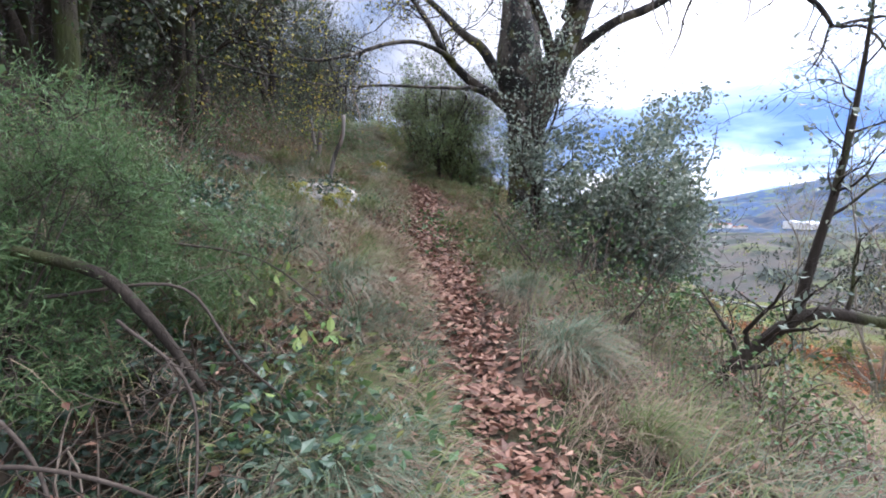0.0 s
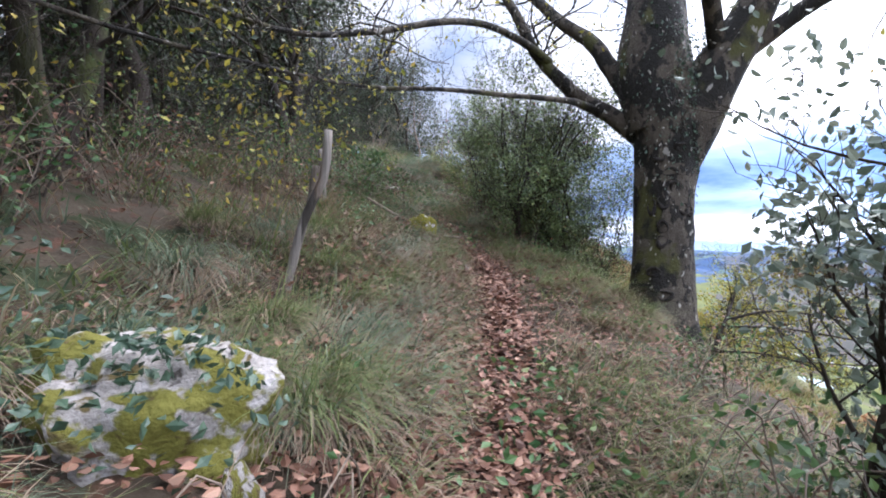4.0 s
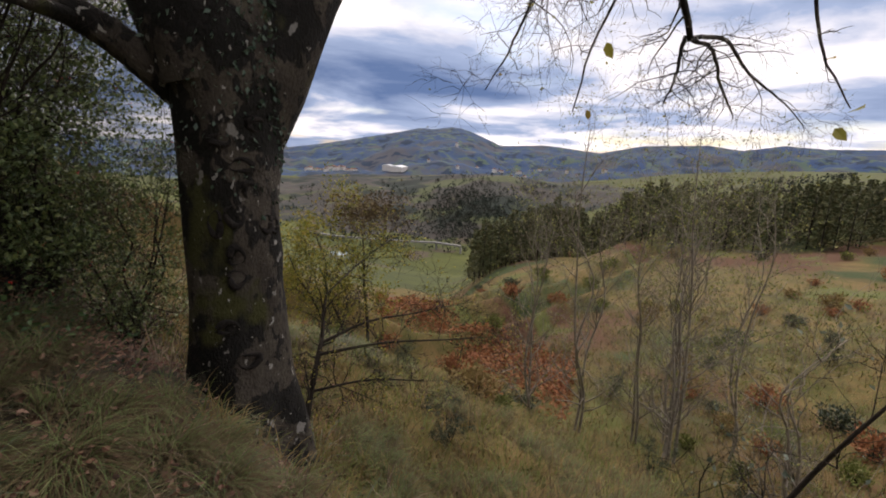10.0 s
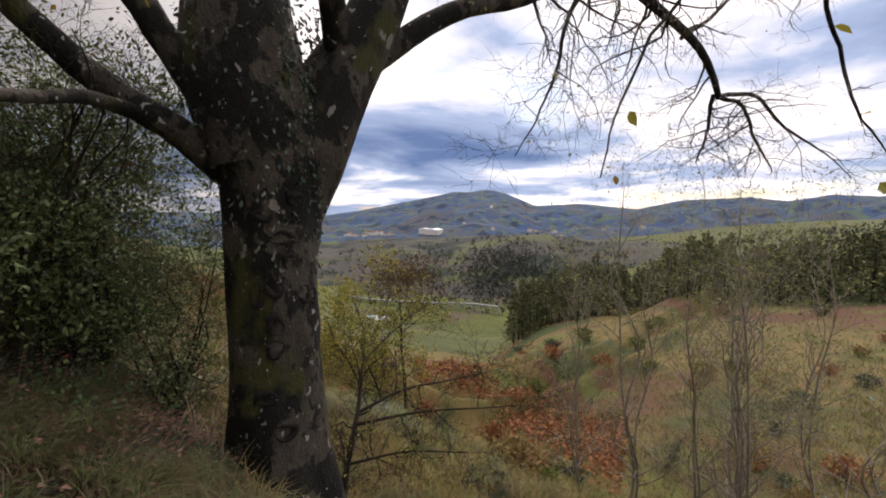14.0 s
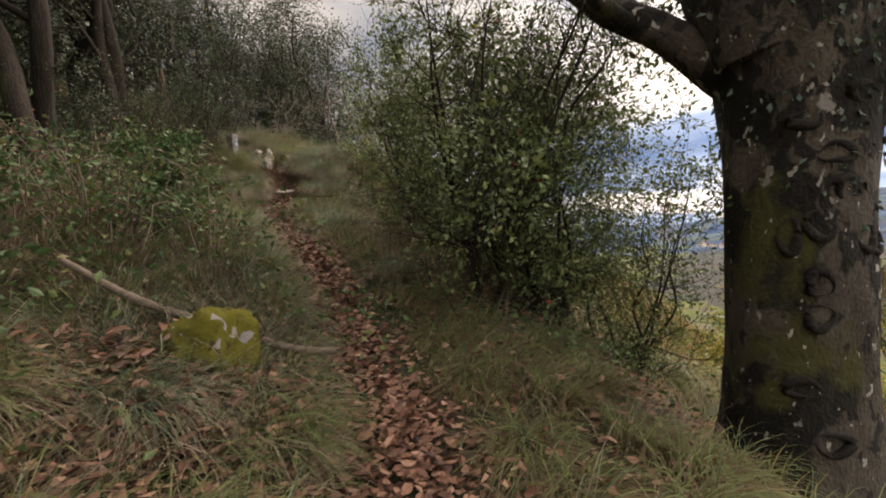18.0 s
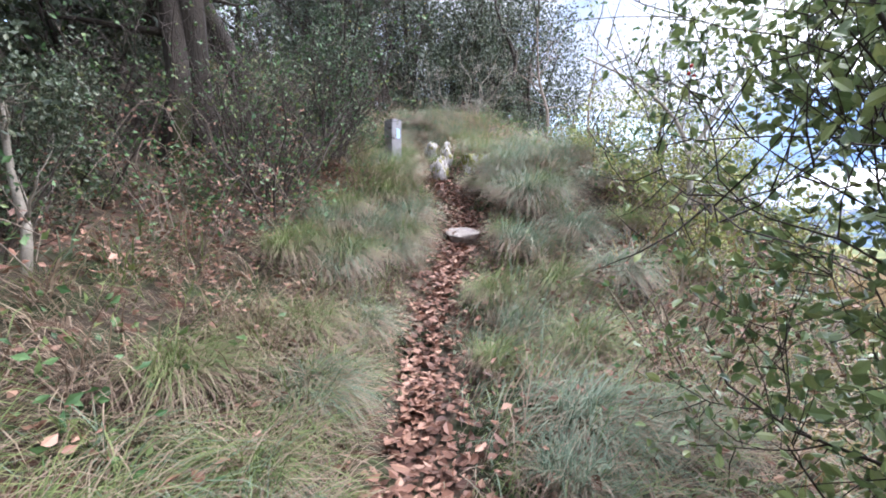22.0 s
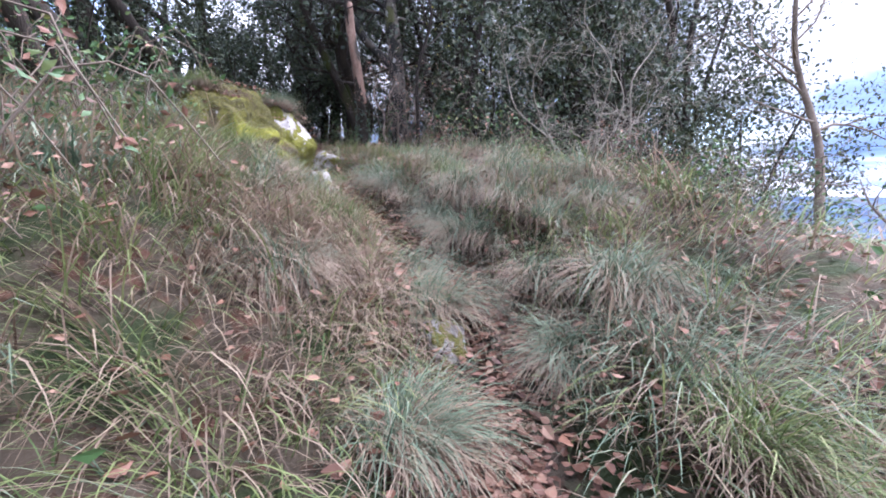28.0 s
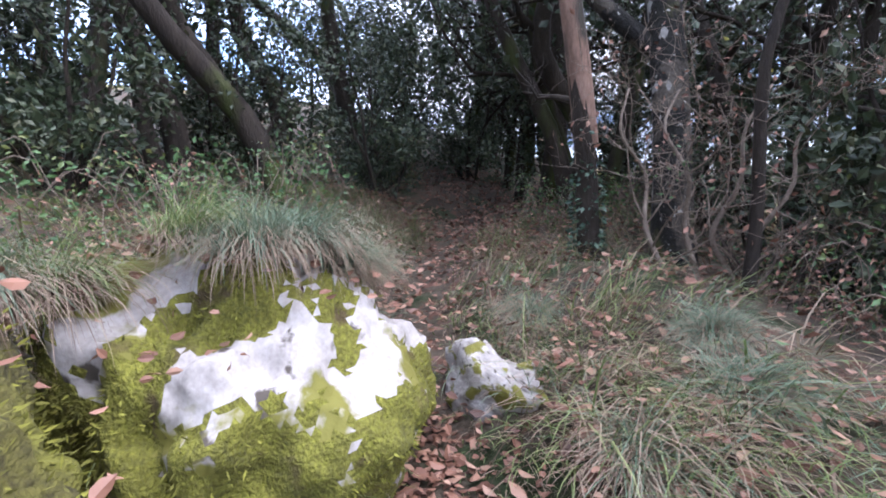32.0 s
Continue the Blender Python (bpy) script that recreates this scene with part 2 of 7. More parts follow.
M_HOLLY = material("holly_leaf", [(0.034, 0.064, 0.024), (0.085, 0.130, 0.044), (0.150, 0.200, 0.070), (0.24, 0.26, 0.090)], 2.0, 0.35, island=0.75, through_light=0.2, spec=0.5)
M_DARKHOLLY = material("dark_holly_leaf", [(0.014, 0.026, 0.014), (0.032, 0.054, 0.026), (0.060, 0.088, 0.046), (0.11, 0.13, 0.075)], 2.0, 0.6, island=0.75, through_light=0.1, spec=0.25)
# grey-green leaf; the sky's gleam on its gloss is lightened into the colour
M_SHRUB = material("pale_shrub_leaf", [(0.042, 0.064, 0.044), (0.105, 0.138, 0.102), (0.175, 0.212, 0.162), (0.24, 0.25, 0.16)], 2.0, 0.4, island=0.75, through_light=0.25, spec=0.5)
M_YELLOW = material("autumn_leaf", [(0.09, 0.11, 0.02), (0.19, 0.20, 0.035), (0.32, 0.28, 0.045), (0.28, 0.17, 0.04)], 2.0, 0.5, island=0.8, through_light=0.35)
M_YGREEN = material("pale_bush_leaf", [(0.070, 0.095, 0.030), (0.15, 0.18, 0.052), (0.24, 0.25, 0.075), (0.33, 0.29, 0.10)], 2.0, 0.55, island=0.75, through_light=0.25)
M_BRAMBLE = material("bramble_leaf", [(0.02, 0.05, 0.02), (0.045, 0.095, 0.03), (0.08, 0.14, 0.05), (0.17, 0.15, 0.04)], 2.0, 0.45, island=0.75, through_light=0.2)
M_IVY = material("ivy_leaf", [(0.014, 0.034, 0.020), (0.034, 0.064, 0.038), (0.062, 0.098, 0.058)], 2.0, 0.45, island=0.7, spec=0.4)
M_HEATH = material("heath_needle", [(0.030, 0.065, 0.024), (0.060, 0.115, 0.042), (0.10, 0.165, 0.062), (0.15, 0.15, 0.06)], 2.0, 0.6, island=0.6, through_light=0.2)
M_FERN = material("dead_bracken", [(0.11, 0.040, 0.018), (0.215, 0.082, 0.036), (0.31, 0.130, 0.056), (0.23, 0.140, 0.060)], 0.6, 0.8, island=0.7, through_light=0.15)
M_PINE = material("pine_needle", [(0.030, 0.044, 0.018), (0.058, 0.074, 0.028), (0.098, 0.098, 0.038), (0.155, 0.105, 0.045)], 0.05, 0.7, island=0.55)
# some blue of the haze is mixed into these far crowns
M_FARWOOD = material("far_wood", [(0.015, 0.027, 0.022), (0.026, 0.038, 0.028), (0.042, 0.044, 0.034), (0.068, 0.050, 0.038)], 0.02, 0.95, island=0.4)
M_POSTWOOD = material("weathered_wood", [(0.055, 0.046, 0.038), (0.14, 0.122, 0.105), (0.22, 0.195, 0.17)], 5, 0.9, fine=0.55, bump=1.0, bump_scale=35, stretch=(1, 1, 0.08), patches=[((0.10, 0.065, 0.04), 4, 0.56, 0.64), ((0.03, 0.025, 0.02), 7, 0.62, 0.66)])
M_BRIGHTMOSS = material("bright_moss_on_stone", [(0.075, 0.066, 0.010), (0.17, 0.155, 0.017), (0.27, 0.25, 0.035)], 4, 0.95, fine=0.6, bump=1.0, bump_scale=50, patches=[((0.08, 0.06, 0.02), 3.5, 0.60, 0.66), ((0.40, 0.37, 0.35), 2.0, 0.60, 0.615)])
M_ROCK = material("limestone_with_moss", [(0.13, 0.115, 0.10), (0.26, 0.24, 0.22), (0.40, 0.375, 0.36)], 4, 0.85, bump=1.0, bump_scale=16, patches=[((0.05, 0.042, 0.035), 7, 0.60, 0.66), ((0.115, 0.108, 0.018), 2.8, 0.48, 0.52), ((0.08, 0.06, 0.02), 5.0, 0.60, 0.66)])
M_PALE_ROCK = material("bare_limestone", [(0.13, 0.115, 0.10), (0.26, 0.235, 0.215), (0.38, 0.355, 0.335)], 5, 0.85, bump=0.5, bump_scale=9, patches=[((0.055, 0.045, 0.035), 6, 0.60, 0.65), ((0.12, 0.11, 0.02), 2.2, 0.54, 0.58)])
M_STEP = material("worn_beige_stone", [(0.12, 0.10, 0.085), (0.21, 0.18, 0.155), (0.30, 0.265, 0.235)], 6, 0.9, bump=0.7, bump_scale=14, patches=[((0.07, 0.055, 0.045), 7, 0.58, 0.64)])
M_CONCRETE = material("old_concrete", [(0.11, 0.103, 0.103), (0.165, 0.156, 0.156), (0.22, 0.208, 0.208)], 7, 0.9, bump=0.2, bump_scale=60, patches=[((0.06, 0.055, 0.05), 16, 0.64, 0.67)])


# ---- mesh helpers ----
class Soup:
    """Collects many small pieces and makes one mesh of them."""

    def __init__(self):
        self.v, self.f, self.n = [], [], 0

    def add(self, v, f):
        v, f = np.asarray(v, np.float32).reshape(-1, 3), np.asarray(f, np.int32)
        self.v.append(v)
        self.f.append(f + self.n)
        self.n += len(v)

    def mesh(self, name, mat, smooth=True):
        me = bpy.data.meshes.new(name)
        v = np.concatenate(self.v)
        me.vertices.add(len(v))
        me.vertices.foreach_set("co", v.ravel())
        total = np.concatenate([np.full(len(f), f.shape[1], np.int32) for f in self.f])
        loops = np.concatenate([f.ravel() for f in self.f])
        me.loops.add(len(loops))
        me.loops.foreach_set("vertex_index", loops)
        me.polygons.add(len(total))
        me.polygons.foreach_set("loop_start", np.concatenate([[0], np.cumsum(total)[:-1]]).astype(np.int32))
        me.polygons.foreach_set("loop_total", total)
        me.polygons.foreach_set("use_smooth", np.full(len(total), smooth))
        me.update(calc_edges=True)
        me.validate()
        me.materials.append(mat)
        return me


def part(name, me, parent=None, label=""):
    ob = new(name, me)
    if parent:
        ob.parent = parent
    return tagged(ob, label)


def thing(name, label, category, group="", kind="", at=(0, 0, 0), turn=0.0, scale=1.0):
    ob = new(name)
    ob.empty_display_size = 0.1
    ob.location, ob.rotation_euler, ob.scale = at, (0, 0, turn), (scale, scale, scale)
    return tagged(ob, label, category, group, kind)


def tube(soup, pts, radii, sides=6, cap=True):
    p, r = np.asarray(pts, float), np.asarray(radii, float)
    d = np.gradient(p, axis=0)
    d /= np.linalg.norm(d, axis=1)[:, None] + 1e-9
    ref = np.array([1.0, 0, 0]) if abs(d[:, 2].mean()) > 0.75 else np.array([0, 0, 1.0])
    u = np.cross(d, ref)
    u /= np.linalg.norm(u, axis=1)[:, None] + 1e-9
    w = np.cross(d, u)
    a = np.arange(sides) * 2 * np.pi / sides
    ring = u[:, None] * np.cos(a)[:, None] + w[:, None] * np.sin(a)[:, None]
    v = (p[:, None] + ring * r.reshape(len(p), -1)[:, :, None]).reshape(-1, 3)
    i = np.arange(len(p) - 1)[:, None] * sides
    j = np.arange(sides)
    k = (j + 1) % sides
    soup.add(v, np.stack([i + j, i + k, i + k + sides, i + j + sides], -1).reshape(-1, 4))
    if cap:
        soup.n -= len(v)
        soup.f.append((np.arange(sides) + soup.n + (len(p) - 1) * sides)[None])
        soup.n += len(v)


def waves(seed, scale, terms=7):
    """A smooth random field over the plan, about -1 to 1, with bumps about scale metres apart."""
    g = np.random.default_rng(seed)
    k, a, ph = 2 * np.pi / scale * g.uniform(0.5, 1.5, terms), g.uniform(0, 2 * np.pi, terms), g.uniform(0, 6.28, terms)
    return lambda x, y: sum(np.sin(kk * (np.cos(aa) * x + np.sin(aa) * y) + pp) for kk, aa, pp in zip(k, a, ph)) / np.sqrt(terms) / 1.1


# ---- the lie of the land ----
# the footpath: y, x, height
TRAIL = np.array([(-12, -1.2, -0.7), (-6, -0.2, -0.47), (-5, 0.15, -0.47), (-4, 0.25, -0.38), (-3, 0.33, -0.12), (-2.3, 0.4, 0.08), (-1, 0.5, 0.22), (0, 0.6, 0.34), (1, 0.75, 0.5),
                  (2.5, 1.1, 0.74), (4.34, 1.25, 1.06), (5.7, 1.0, 1.38), (7.05, 0.65, 1.75), (8.5, 0.25, 1.9), (9.87, -0.1, 2.11), (10.9, -0.18, 2.4), (11.7, -0.1, 2.66), (12.4, -0.2, 3.0),
                  (12.9, -0.6, 3.25), (13.3, -0.93, 3.42), (13.9, -1.08, 3.56), (14.5, -1.2, 3.68), (15.2, -1.42, 3.78), (16.2, -1.62, 4.05), (17, -2.2, 4.28), (18, -3.25, 4.5), (18.8, -4.0, 4.8), (19.45, -4.65, 4.93), (20.0, -5.3, 5.05), (20.6, -5.95, 5.2), (21.3, -6.5, 5.36), (23.8, -8.0, 5.62), (32, -10.0, 6.6), (60, -12.0, 3.0)])
_y = np.linspace(-12, 60, 721)
_soft = np.hanning(13) / np.hanning(13).sum()
_px = np.convolve(np.pad(np.interp(_y, TRAIL[:, 0], TRAIL[:, 1]), 6, "edge"), _soft, "valid")
_pz = np.convolve(np.pad(np.interp(_y, TRAIL[:, 0], TRAIL[:, 2]), 6, "edge"), _soft, "valid")
_slope = np.gradient(_px, _y)
# how the open slope falls, by bearing from the lookout
_a = np.linspace(-180, 180, 721)
_round = np.hanning(41) / np.hanning(41).sum()
_fall = np.convolve(np.pad(np.interp(_a, [-10, 45, 58, 66, 78, 94, 115, 150], [0.4, 0.33, 0.3, 0.24, 0.13, 0.045, 0.0, 0.05]), 20, "edge"), _round, "valid")
_fall_far = np.convolve(np.pad(np.interp(_a, [50, 58, 66, 78, 94, 115], [0.3, 0.3, 0.27, 0.14, 0.0, -0.03]), 20, "edge"), _round, "valid")
W_A, W_B, W_C, W_D = waves(1, 2.2), waves(2, 0.7), waves(3, 14.0), waves(4, 60.0)


def trail_x(y):
    return np.interp(y, _y, _px)


def off_trail(x, y):
    """Metres beside the footpath, to the right."""
    return (x - trail_x(y)) / np.sqrt(1 + np.interp(y, _y, _slope) ** 2)


def ground(x, y):
    x, y = np.asarray(x, float), np.asarray(y, float)
    d = off_trail(x, y)
    z = np.interp(y, _y, _pz)
    left = np.maximum(-d - 0.2, 0)
    z = z + np.interp(left, [0, 0.25, 0.8, 4, 12, 40, 400, 6000], [0, 0.16, 0.38, 1.35, 3.6, 9.0, 20, 20])
    bank = np.interp(y, [9, 11, 13, 15, 18, 20, 23], [0, 0.12, 0.25, 0.4, 0.4, 0.1, 0])
    z = z + bank * np.interp(left, [0, 0.25, 1.3, 4, 9], [0, 0.2, 1, 1, 0])
    edge = np.interp(y, [-6, 5, 9, 12, 16, 20, 26], [0.6, 0.75, 0.9, 1.7, 1.6, 1.8, 2.0])
    hump = np.interp(y, [7, 10.5, 12.5, 14, 16, 22], [0, 0.10, 0.34, 0.2, 0.24, 0.1])
    hump = hump + 0.22 * np.exp(-((y - 18.0) / 1.4) ** 2)
    right = np.maximum(d - 0.2, 0)
    z = z + hump * np.interp(right, [0, 0.3, 1.2, 2.5], [0, 0.8, 1, 0])
    over = np.maximum(d - edge, 0)
    a = np.degrees(np.arctan2(x - 1.45, y - 0.84))
    s = np.interp(a, _a, _fall)
    drop = np.interp(over, [0, 0.5, 1.5, 12, 14], [0, 0.1, 0.5, 5.9, 6.7]) + s * np.clip(over - 14, 0, 81)
    drop = drop + np.interp(a, _a, _fall_far) * np.maximum(np.minimum(over, 400) - 95, 0)
    # a shoulder carries the pines
    drop = drop - np.interp(a, [57, 60.5, 63, 66, 70, 74, 79, 90], [0, 0.11, 0.145, 0.15, 0.115, 0.07, 0.03, 0]) * np.clip(over - 36, 0, 48)
    # the bank breaks off under the beech
    drop = drop + np.interp(y, [2.0, 3.4, 5.8, 7.8], [0, 1, 1, 0]) * np.interp(over, [0.8, 1.45, 1.9, 2.4, 3.5, 5.5], [0, 0.22, 0.58, 0.92, 0.75, 0])
    k = np.clip((over - 1.5) / 13, 0, 1)
    k = k * k * (3 - 2 * k)
    z = z + k * (0.5 - np.interp(y, _y, _pz))
    near = np.clip(1 - (np.abs(d) - 25) / 30, 0, 1)
    z = z - drop + 0.05 * W_A(x, y) * np.clip(np.abs(d) * 2, 0.2, 1) * near + 0.022 * W_B(x, y) * near + np.clip((over - 4) / 20, 0, 1) * 0.22 * W_C(x, y)
    far = np.hypot(x - 1.45, y - 0.84)
    floor = -100 + np.clip((far - 60) / 300, 0, 1) * 1.5 * W_D(x, y)
    z = z - 0.75 * np.exp(-((x + 1.35) ** 2 + (y + 4.6) ** 2) / 0.28) - 0.45 * np.exp(-((x + 1.4) ** 2 + (y + 3.95) ** 2) / 0.06) - 0.2 * np.exp(-((x + 1.3) ** 2 + (y - 13.5) ** 2) / 0.1)
    return np.where(d > 0, np.maximum(z, floor), z)


def gz(x, y):
    return float(ground(x, y))


def stretched(lo, hi, step, grow=1.08, reach=4600):
    side, s = [], step
    while sum(side) < reach:
        s *= grow
        side.append(s)
    run = np.cumsum(side)
    return np.concatenate([(lo - run)[::-1], np.arange(lo, hi + step / 2, step), hi + run])


gx, gy = stretched(-6, 6.5, 0.15), stretched(-7.5, 23, 0.17)
GX, GY = np.meshgrid(gx, gy)
land = Soup()
nx = len(gx)
ii, jj = np.meshgrid(np.arange(nx - 1), np.arange(len(gy) - 1))
q = (jj * nx + ii).ravel()
land.add(np.stack([GX, GY, ground(GX, GY)], -1), np.stack([q, q + 1, q + 1 + nx, q + nx], -1))
land_mesh = land.mesh("ground", M_SOIL)
land_mesh.materials.append(M_SLOPE)
land_mesh.materials.append(M_VALLEY)
cx = (GX[:-1, :-1] + GX[1:, 1:]).ravel() / 2
cy = (GY[:-1, :-1] + GY[1:, 1:]).ravel() / 2
dd = off_trail(cx, cy)
land_mesh.polygons.foreach_set("material_index", ((dd > 3.5) | (np.hypot(cx, cy - 8) > 35)).astype(np.int32) + (np.hypot(cx, cy - 8) > 130))
tagged(new("ground", land_mesh), "rough hillside ground of dark soil and grass", "ground", kind="structure")


# ---- distance ----
def strip(name, a0, a1, r0, r1, na, nr, height, mat, label):
    """Far land as a sheet over bearings a0 to a1 and distances r0 to r1 from the lookout."""
    A, R = np.meshgrid(np.linspace(a0, a1, na), np.linspace(r0, r1, nr))
    x, y = 1.45 + R * np.sin(np.radians(A)), 0.84 + R * np.cos(np.radians(A))
    s = Soup()
    i, j = np.meshgrid(np.arange(na - 1), np.arange(nr - 1))
    k = (j * na + i).ravel()
    s.add(np.stack([x, y, height(A, R, x, y)], -1), np.stack([k, k + na, k + na + 1, k + 1], -1))
    return tagged(new(name, s.mesh(name, mat)), label, "hills", kind="structure")


# the air's blue haze is put into the mountain's colours
M_MOUNT = material("mountain_in_haze", [(0.010, 0.034, 0.105), (0.016, 0.045, 0.115), (0.028, 0.058, 0.105), (0.050, 0.066, 0.092)], 0.005, 0.95, fine=0.5, patches=[((0.055, 0.090, 0.070), 0.019, 0.53, 0.57), ((0.052, 0.056, 0.070), 0.005, 0.52, 0.62), ((0.008, 0.024, 0.050), 0.017, 0.55, 0.60)])
# a little haze blue is blended into the hill's own brown and green
M_MIDHILL = material("wooded_hill", [(0.014, 0.022, 0.022), (0.030, 0.034, 0.030), (0.054, 0.046, 0.040), (0.070, 0.056, 0.048)], 0.006, 0.95, fine=0.5, bump=1.0, bump_scale=0.08, patches=[((0.060, 0.072, 0.030), 0.006, 0.58, 0.61), ((0.010, 0.018, 0.013), 0.008, 0.54, 0.58)])
W_M1, W_M2, W_M3 = waves(11, 420.0), waves(12, 130.0), waves(13, 40.0)


def mountain(A, R, x, y):
    el = np.interp(A, [-60, 0, 20, 37, 41.5, 45.4, 49.4, 52.4, 54.3, 56.2, 57.2, 58.7, 62.1, 67.1, 73.2, 77.6, 83.7, 86.9, 90.3, 93.4, 110, 150],
                   [-0.6, -0.5, -0.4, -0.8, -0.1, 0.7, 1.5, 2.2, 2.2, 2.5, 2.4, 2.0, 0.6, 0.9, 0.3, 1.3, 1.6, 1.2, 1.8, 1.6, 2.0, 1.5])
    top = 2.7 + 3000 * np.tan(np.radians(el))
    f = np.clip((R - 1300) / 1700, 0, 1)
    body = np.clip(f, 0, 1) ** 1.3
    wild = (20 * W_M1(x, y) + 11 * W_M2(x, y)) * np.clip(f * 4, 0, 1) * (1 - f ** 5)
    return -104 + (top + 104) * np.where(R <= 3000, body, 1 - (R - 3000) / 1500) + wild + 1.2 * W_M3(x, y)


def middle_hill(A, R, x, y):
    el = np.interp(A, [20, 30, 39, 45.6, 49.6, 55.7, 63, 68.8, 73, 90, 120], [-7, -6.4, -5.4, -4.1, -4.3, -3.2, -2.7, -3.8, -3.6, -3.0, -2.5])
    top = 2.7 + 1000 * np.tan(np.radians(el))
    f = np.clip((R - 520) / 480, 0, 1)
    return -104 + (top + 104) * np.where(R <= 1000, np.sin(f * np.pi / 2) ** 1.1, 1 - 0.5 * (R - 1000) / 500) + (3.0 * W_M2(x, y) + 1.2 * W_M3(x, y)) * np.clip(f * 3, 0, 1)


strip("backdrop_mountain", -60, 150, 1300, 3600, 420, 40, mountain, M_MOUNT, "wooded mountain range with a rounded summit, haze blue in its colour")
strip("backdrop_hill", 18, 125, 500, 1500, 260, 40, middle_hill, M_MIDHILL, "brown and green wooded hill across the valley")


# ---- plants: branches, leaves, blades ----
LEAF = (np.array([(0, 0, 0), (-0.27, 0.48, 0.07), (0, 0.5, 0), (0.27, 0.48, 0.07), (0, 1, -0.1)]), np.array([(0, 2, 1), (0, 3, 2), (1, 2, 4), (2, 3, 4)]))
BROAD = (np.array([(0, 0, 0), (-0.25, 0.3, 0.06), (-0.24, 0.68, 0.05), (0, 1, -0.1), (0.24, 0.68, 0.05), (0.25, 0.3, 0.06), (0, 0.5, -0.02)]), np.array([(0, 6, 1), (1, 6, 2), (2, 6, 3), (3, 6, 4), (4, 6, 5), (5, 6, 0)]))
NEEDLE = (np.array([(0, 0, 0), (-0.04, 0.45, 0.02), (0.04, 0.45, 0.02), (0, 1, 0.05)]), np.array([(0, 2, 3, 1)]))
FLAT = (np.array([(0, 0, 0), (-0.3, 0.5, 0.05), (0.3, 0.5, 0.05), (0, 1, -0.06)]), np.array([(0, 2, 3, 1)]))


def leaves(soup, shape, pos, way, size, g, spread=0.8):
    """Many leaves: at pos, pointing along way with some spread, each turned by chance."""
    pos, way = np.asarray(pos, float), np.asarray(way, float)
    n = len(pos)
    if not n:
        return
    d = way + g.normal(0, spread, (n, 3))
    d /= np.linalg.norm(d, axis=1)[:, None] + 1e-9
    u = np.cross(d, g.normal(0, 1, (n, 3)))
    u /= np.linalg.norm(u, axis=1)[:, None] + 1e-9
    w = np.cross(u, d)
    t, f = shape
    v = pos[:, None] + (t[None, :, :1] * u[:, None] + t[None, :, 1:2] * d[:, None] + t[None, :, 2:] * w[:, None]) * np.asarray(size).reshape(-1, 1, 1)
    soup.add(v.reshape(-1, 3), (f[None] + (np.arange(n) * len(t))[:, None, None]).reshape(-1, f.shape[1]))


def curve(ctrl, n):
    """A smooth line through control points (x, y, z, radius)."""
    c = np.asarray(ctrl, float)
    t = np.concatenate([[0], np.cumsum(np.linalg.norm(np.diff(c[:, :3], axis=0), axis=1))])
    s = np.linspace(0, t[-1], n)
    m = np.gradient(c, t, axis=0)
    i = np.clip(np.searchsorted(t, s, "right") - 1, 0, len(t) - 2)
    h = (t[i + 1] - t[i])[:, None]
    k = ((s - t[i])[:, None]) / h
    return (2 * k**3 - 3 * k**2 + 1) * c[i] + (k**3 - 2 * k**2 + k) * h * m[i] + (-2 * k**3 + 3 * k**2) * c[i + 1] + (k**3 - k**2) * h * m[i + 1]


def grow(soup, g, p, d, length, r, depth, ends, up=0.15, wander=0.22, kids=4, share=0.62, sides=5, spread=0.9, start=0.3, tip=0.3, fine=True, steps=(4, 3)):
    """A branch with side branches; ends takes the place and way of the last twigs."""
    n = steps[0] if depth > 0 else steps[1]
    pts, q, v = [np.array(p, float)], np.array(p, float), np.array(d, float)
    v /= np.linalg.norm(v) + 1e-9
    for _ in range(n):
        v = v + g.normal(0, wander, 3) + np.array([0, 0, up])
        v /= np.linalg.norm(v)
        q = q + v * length / n
        pts.append(q)
        if depth == 0:
            ends.append((q, v))
    rr = np.linspace(r, r * tip, n + 1)
    if fine or depth > 0:
        tube(soup, pts, rr, max(3, sides), cap=False)
    if depth > 0:
        for _ in range(kids):
            t = g.uniform(start, 1.0)
            i = min(int(t * n), n - 1)
            f = t * n - i
            base = pts[i] * (1 - f) + pts[i + 1] * f
            w = (pts[i + 1] - pts[i]) / (length / n)
            side = np.cross(w, g.normal(0, 1, 3))
            side /= np.linalg.norm(side) + 1e-9
            grow(soup, g, base, w * (1 - spread * 0.5) + side * spread, length * share * g.uniform(0.7, 1.2), max(rr[i] * 0.55, 0.0025), depth - 1, ends, up, wander, kids, share, sides - 1, spread, start, tip, fine, steps)


def sprout(soup, g, line, count, length, depth, ends, lo=0.3, up=0.1, droop=0.0, kids=4, wander=0.22, rel=0.4, rmax=0.05, share=0.62, fine=True, steps=(4, 3)):
    """Side branches along a limb that is given as a line of points with radii."""
    for _ in range(count):
        t = g.uniform(lo, 1.0) * (len(line) - 1)
        i = min(int(t), len(line) - 2)
        base = line[i] + (line[i + 1] - line[i]) * (t - i)
        w = line[i + 1, :3] - line[i, :3]
        w = w / (np.linalg.norm(w) + 1e-9)
        side = np.cross(w, g.normal(0, 1, 3))
        side /= np.linalg.norm(side) + 1e-9
        grow(soup, g, base[:3], w * 0.5 + side * 0.9 + np.array([0, 0, up - droop]), length * g.uniform(0.6, 1.25), min(base[3] * rel, rmax), depth, ends, up=up - droop, kids=kids, wander=wander, sides=5, share=share, fine=fine, steps=steps)


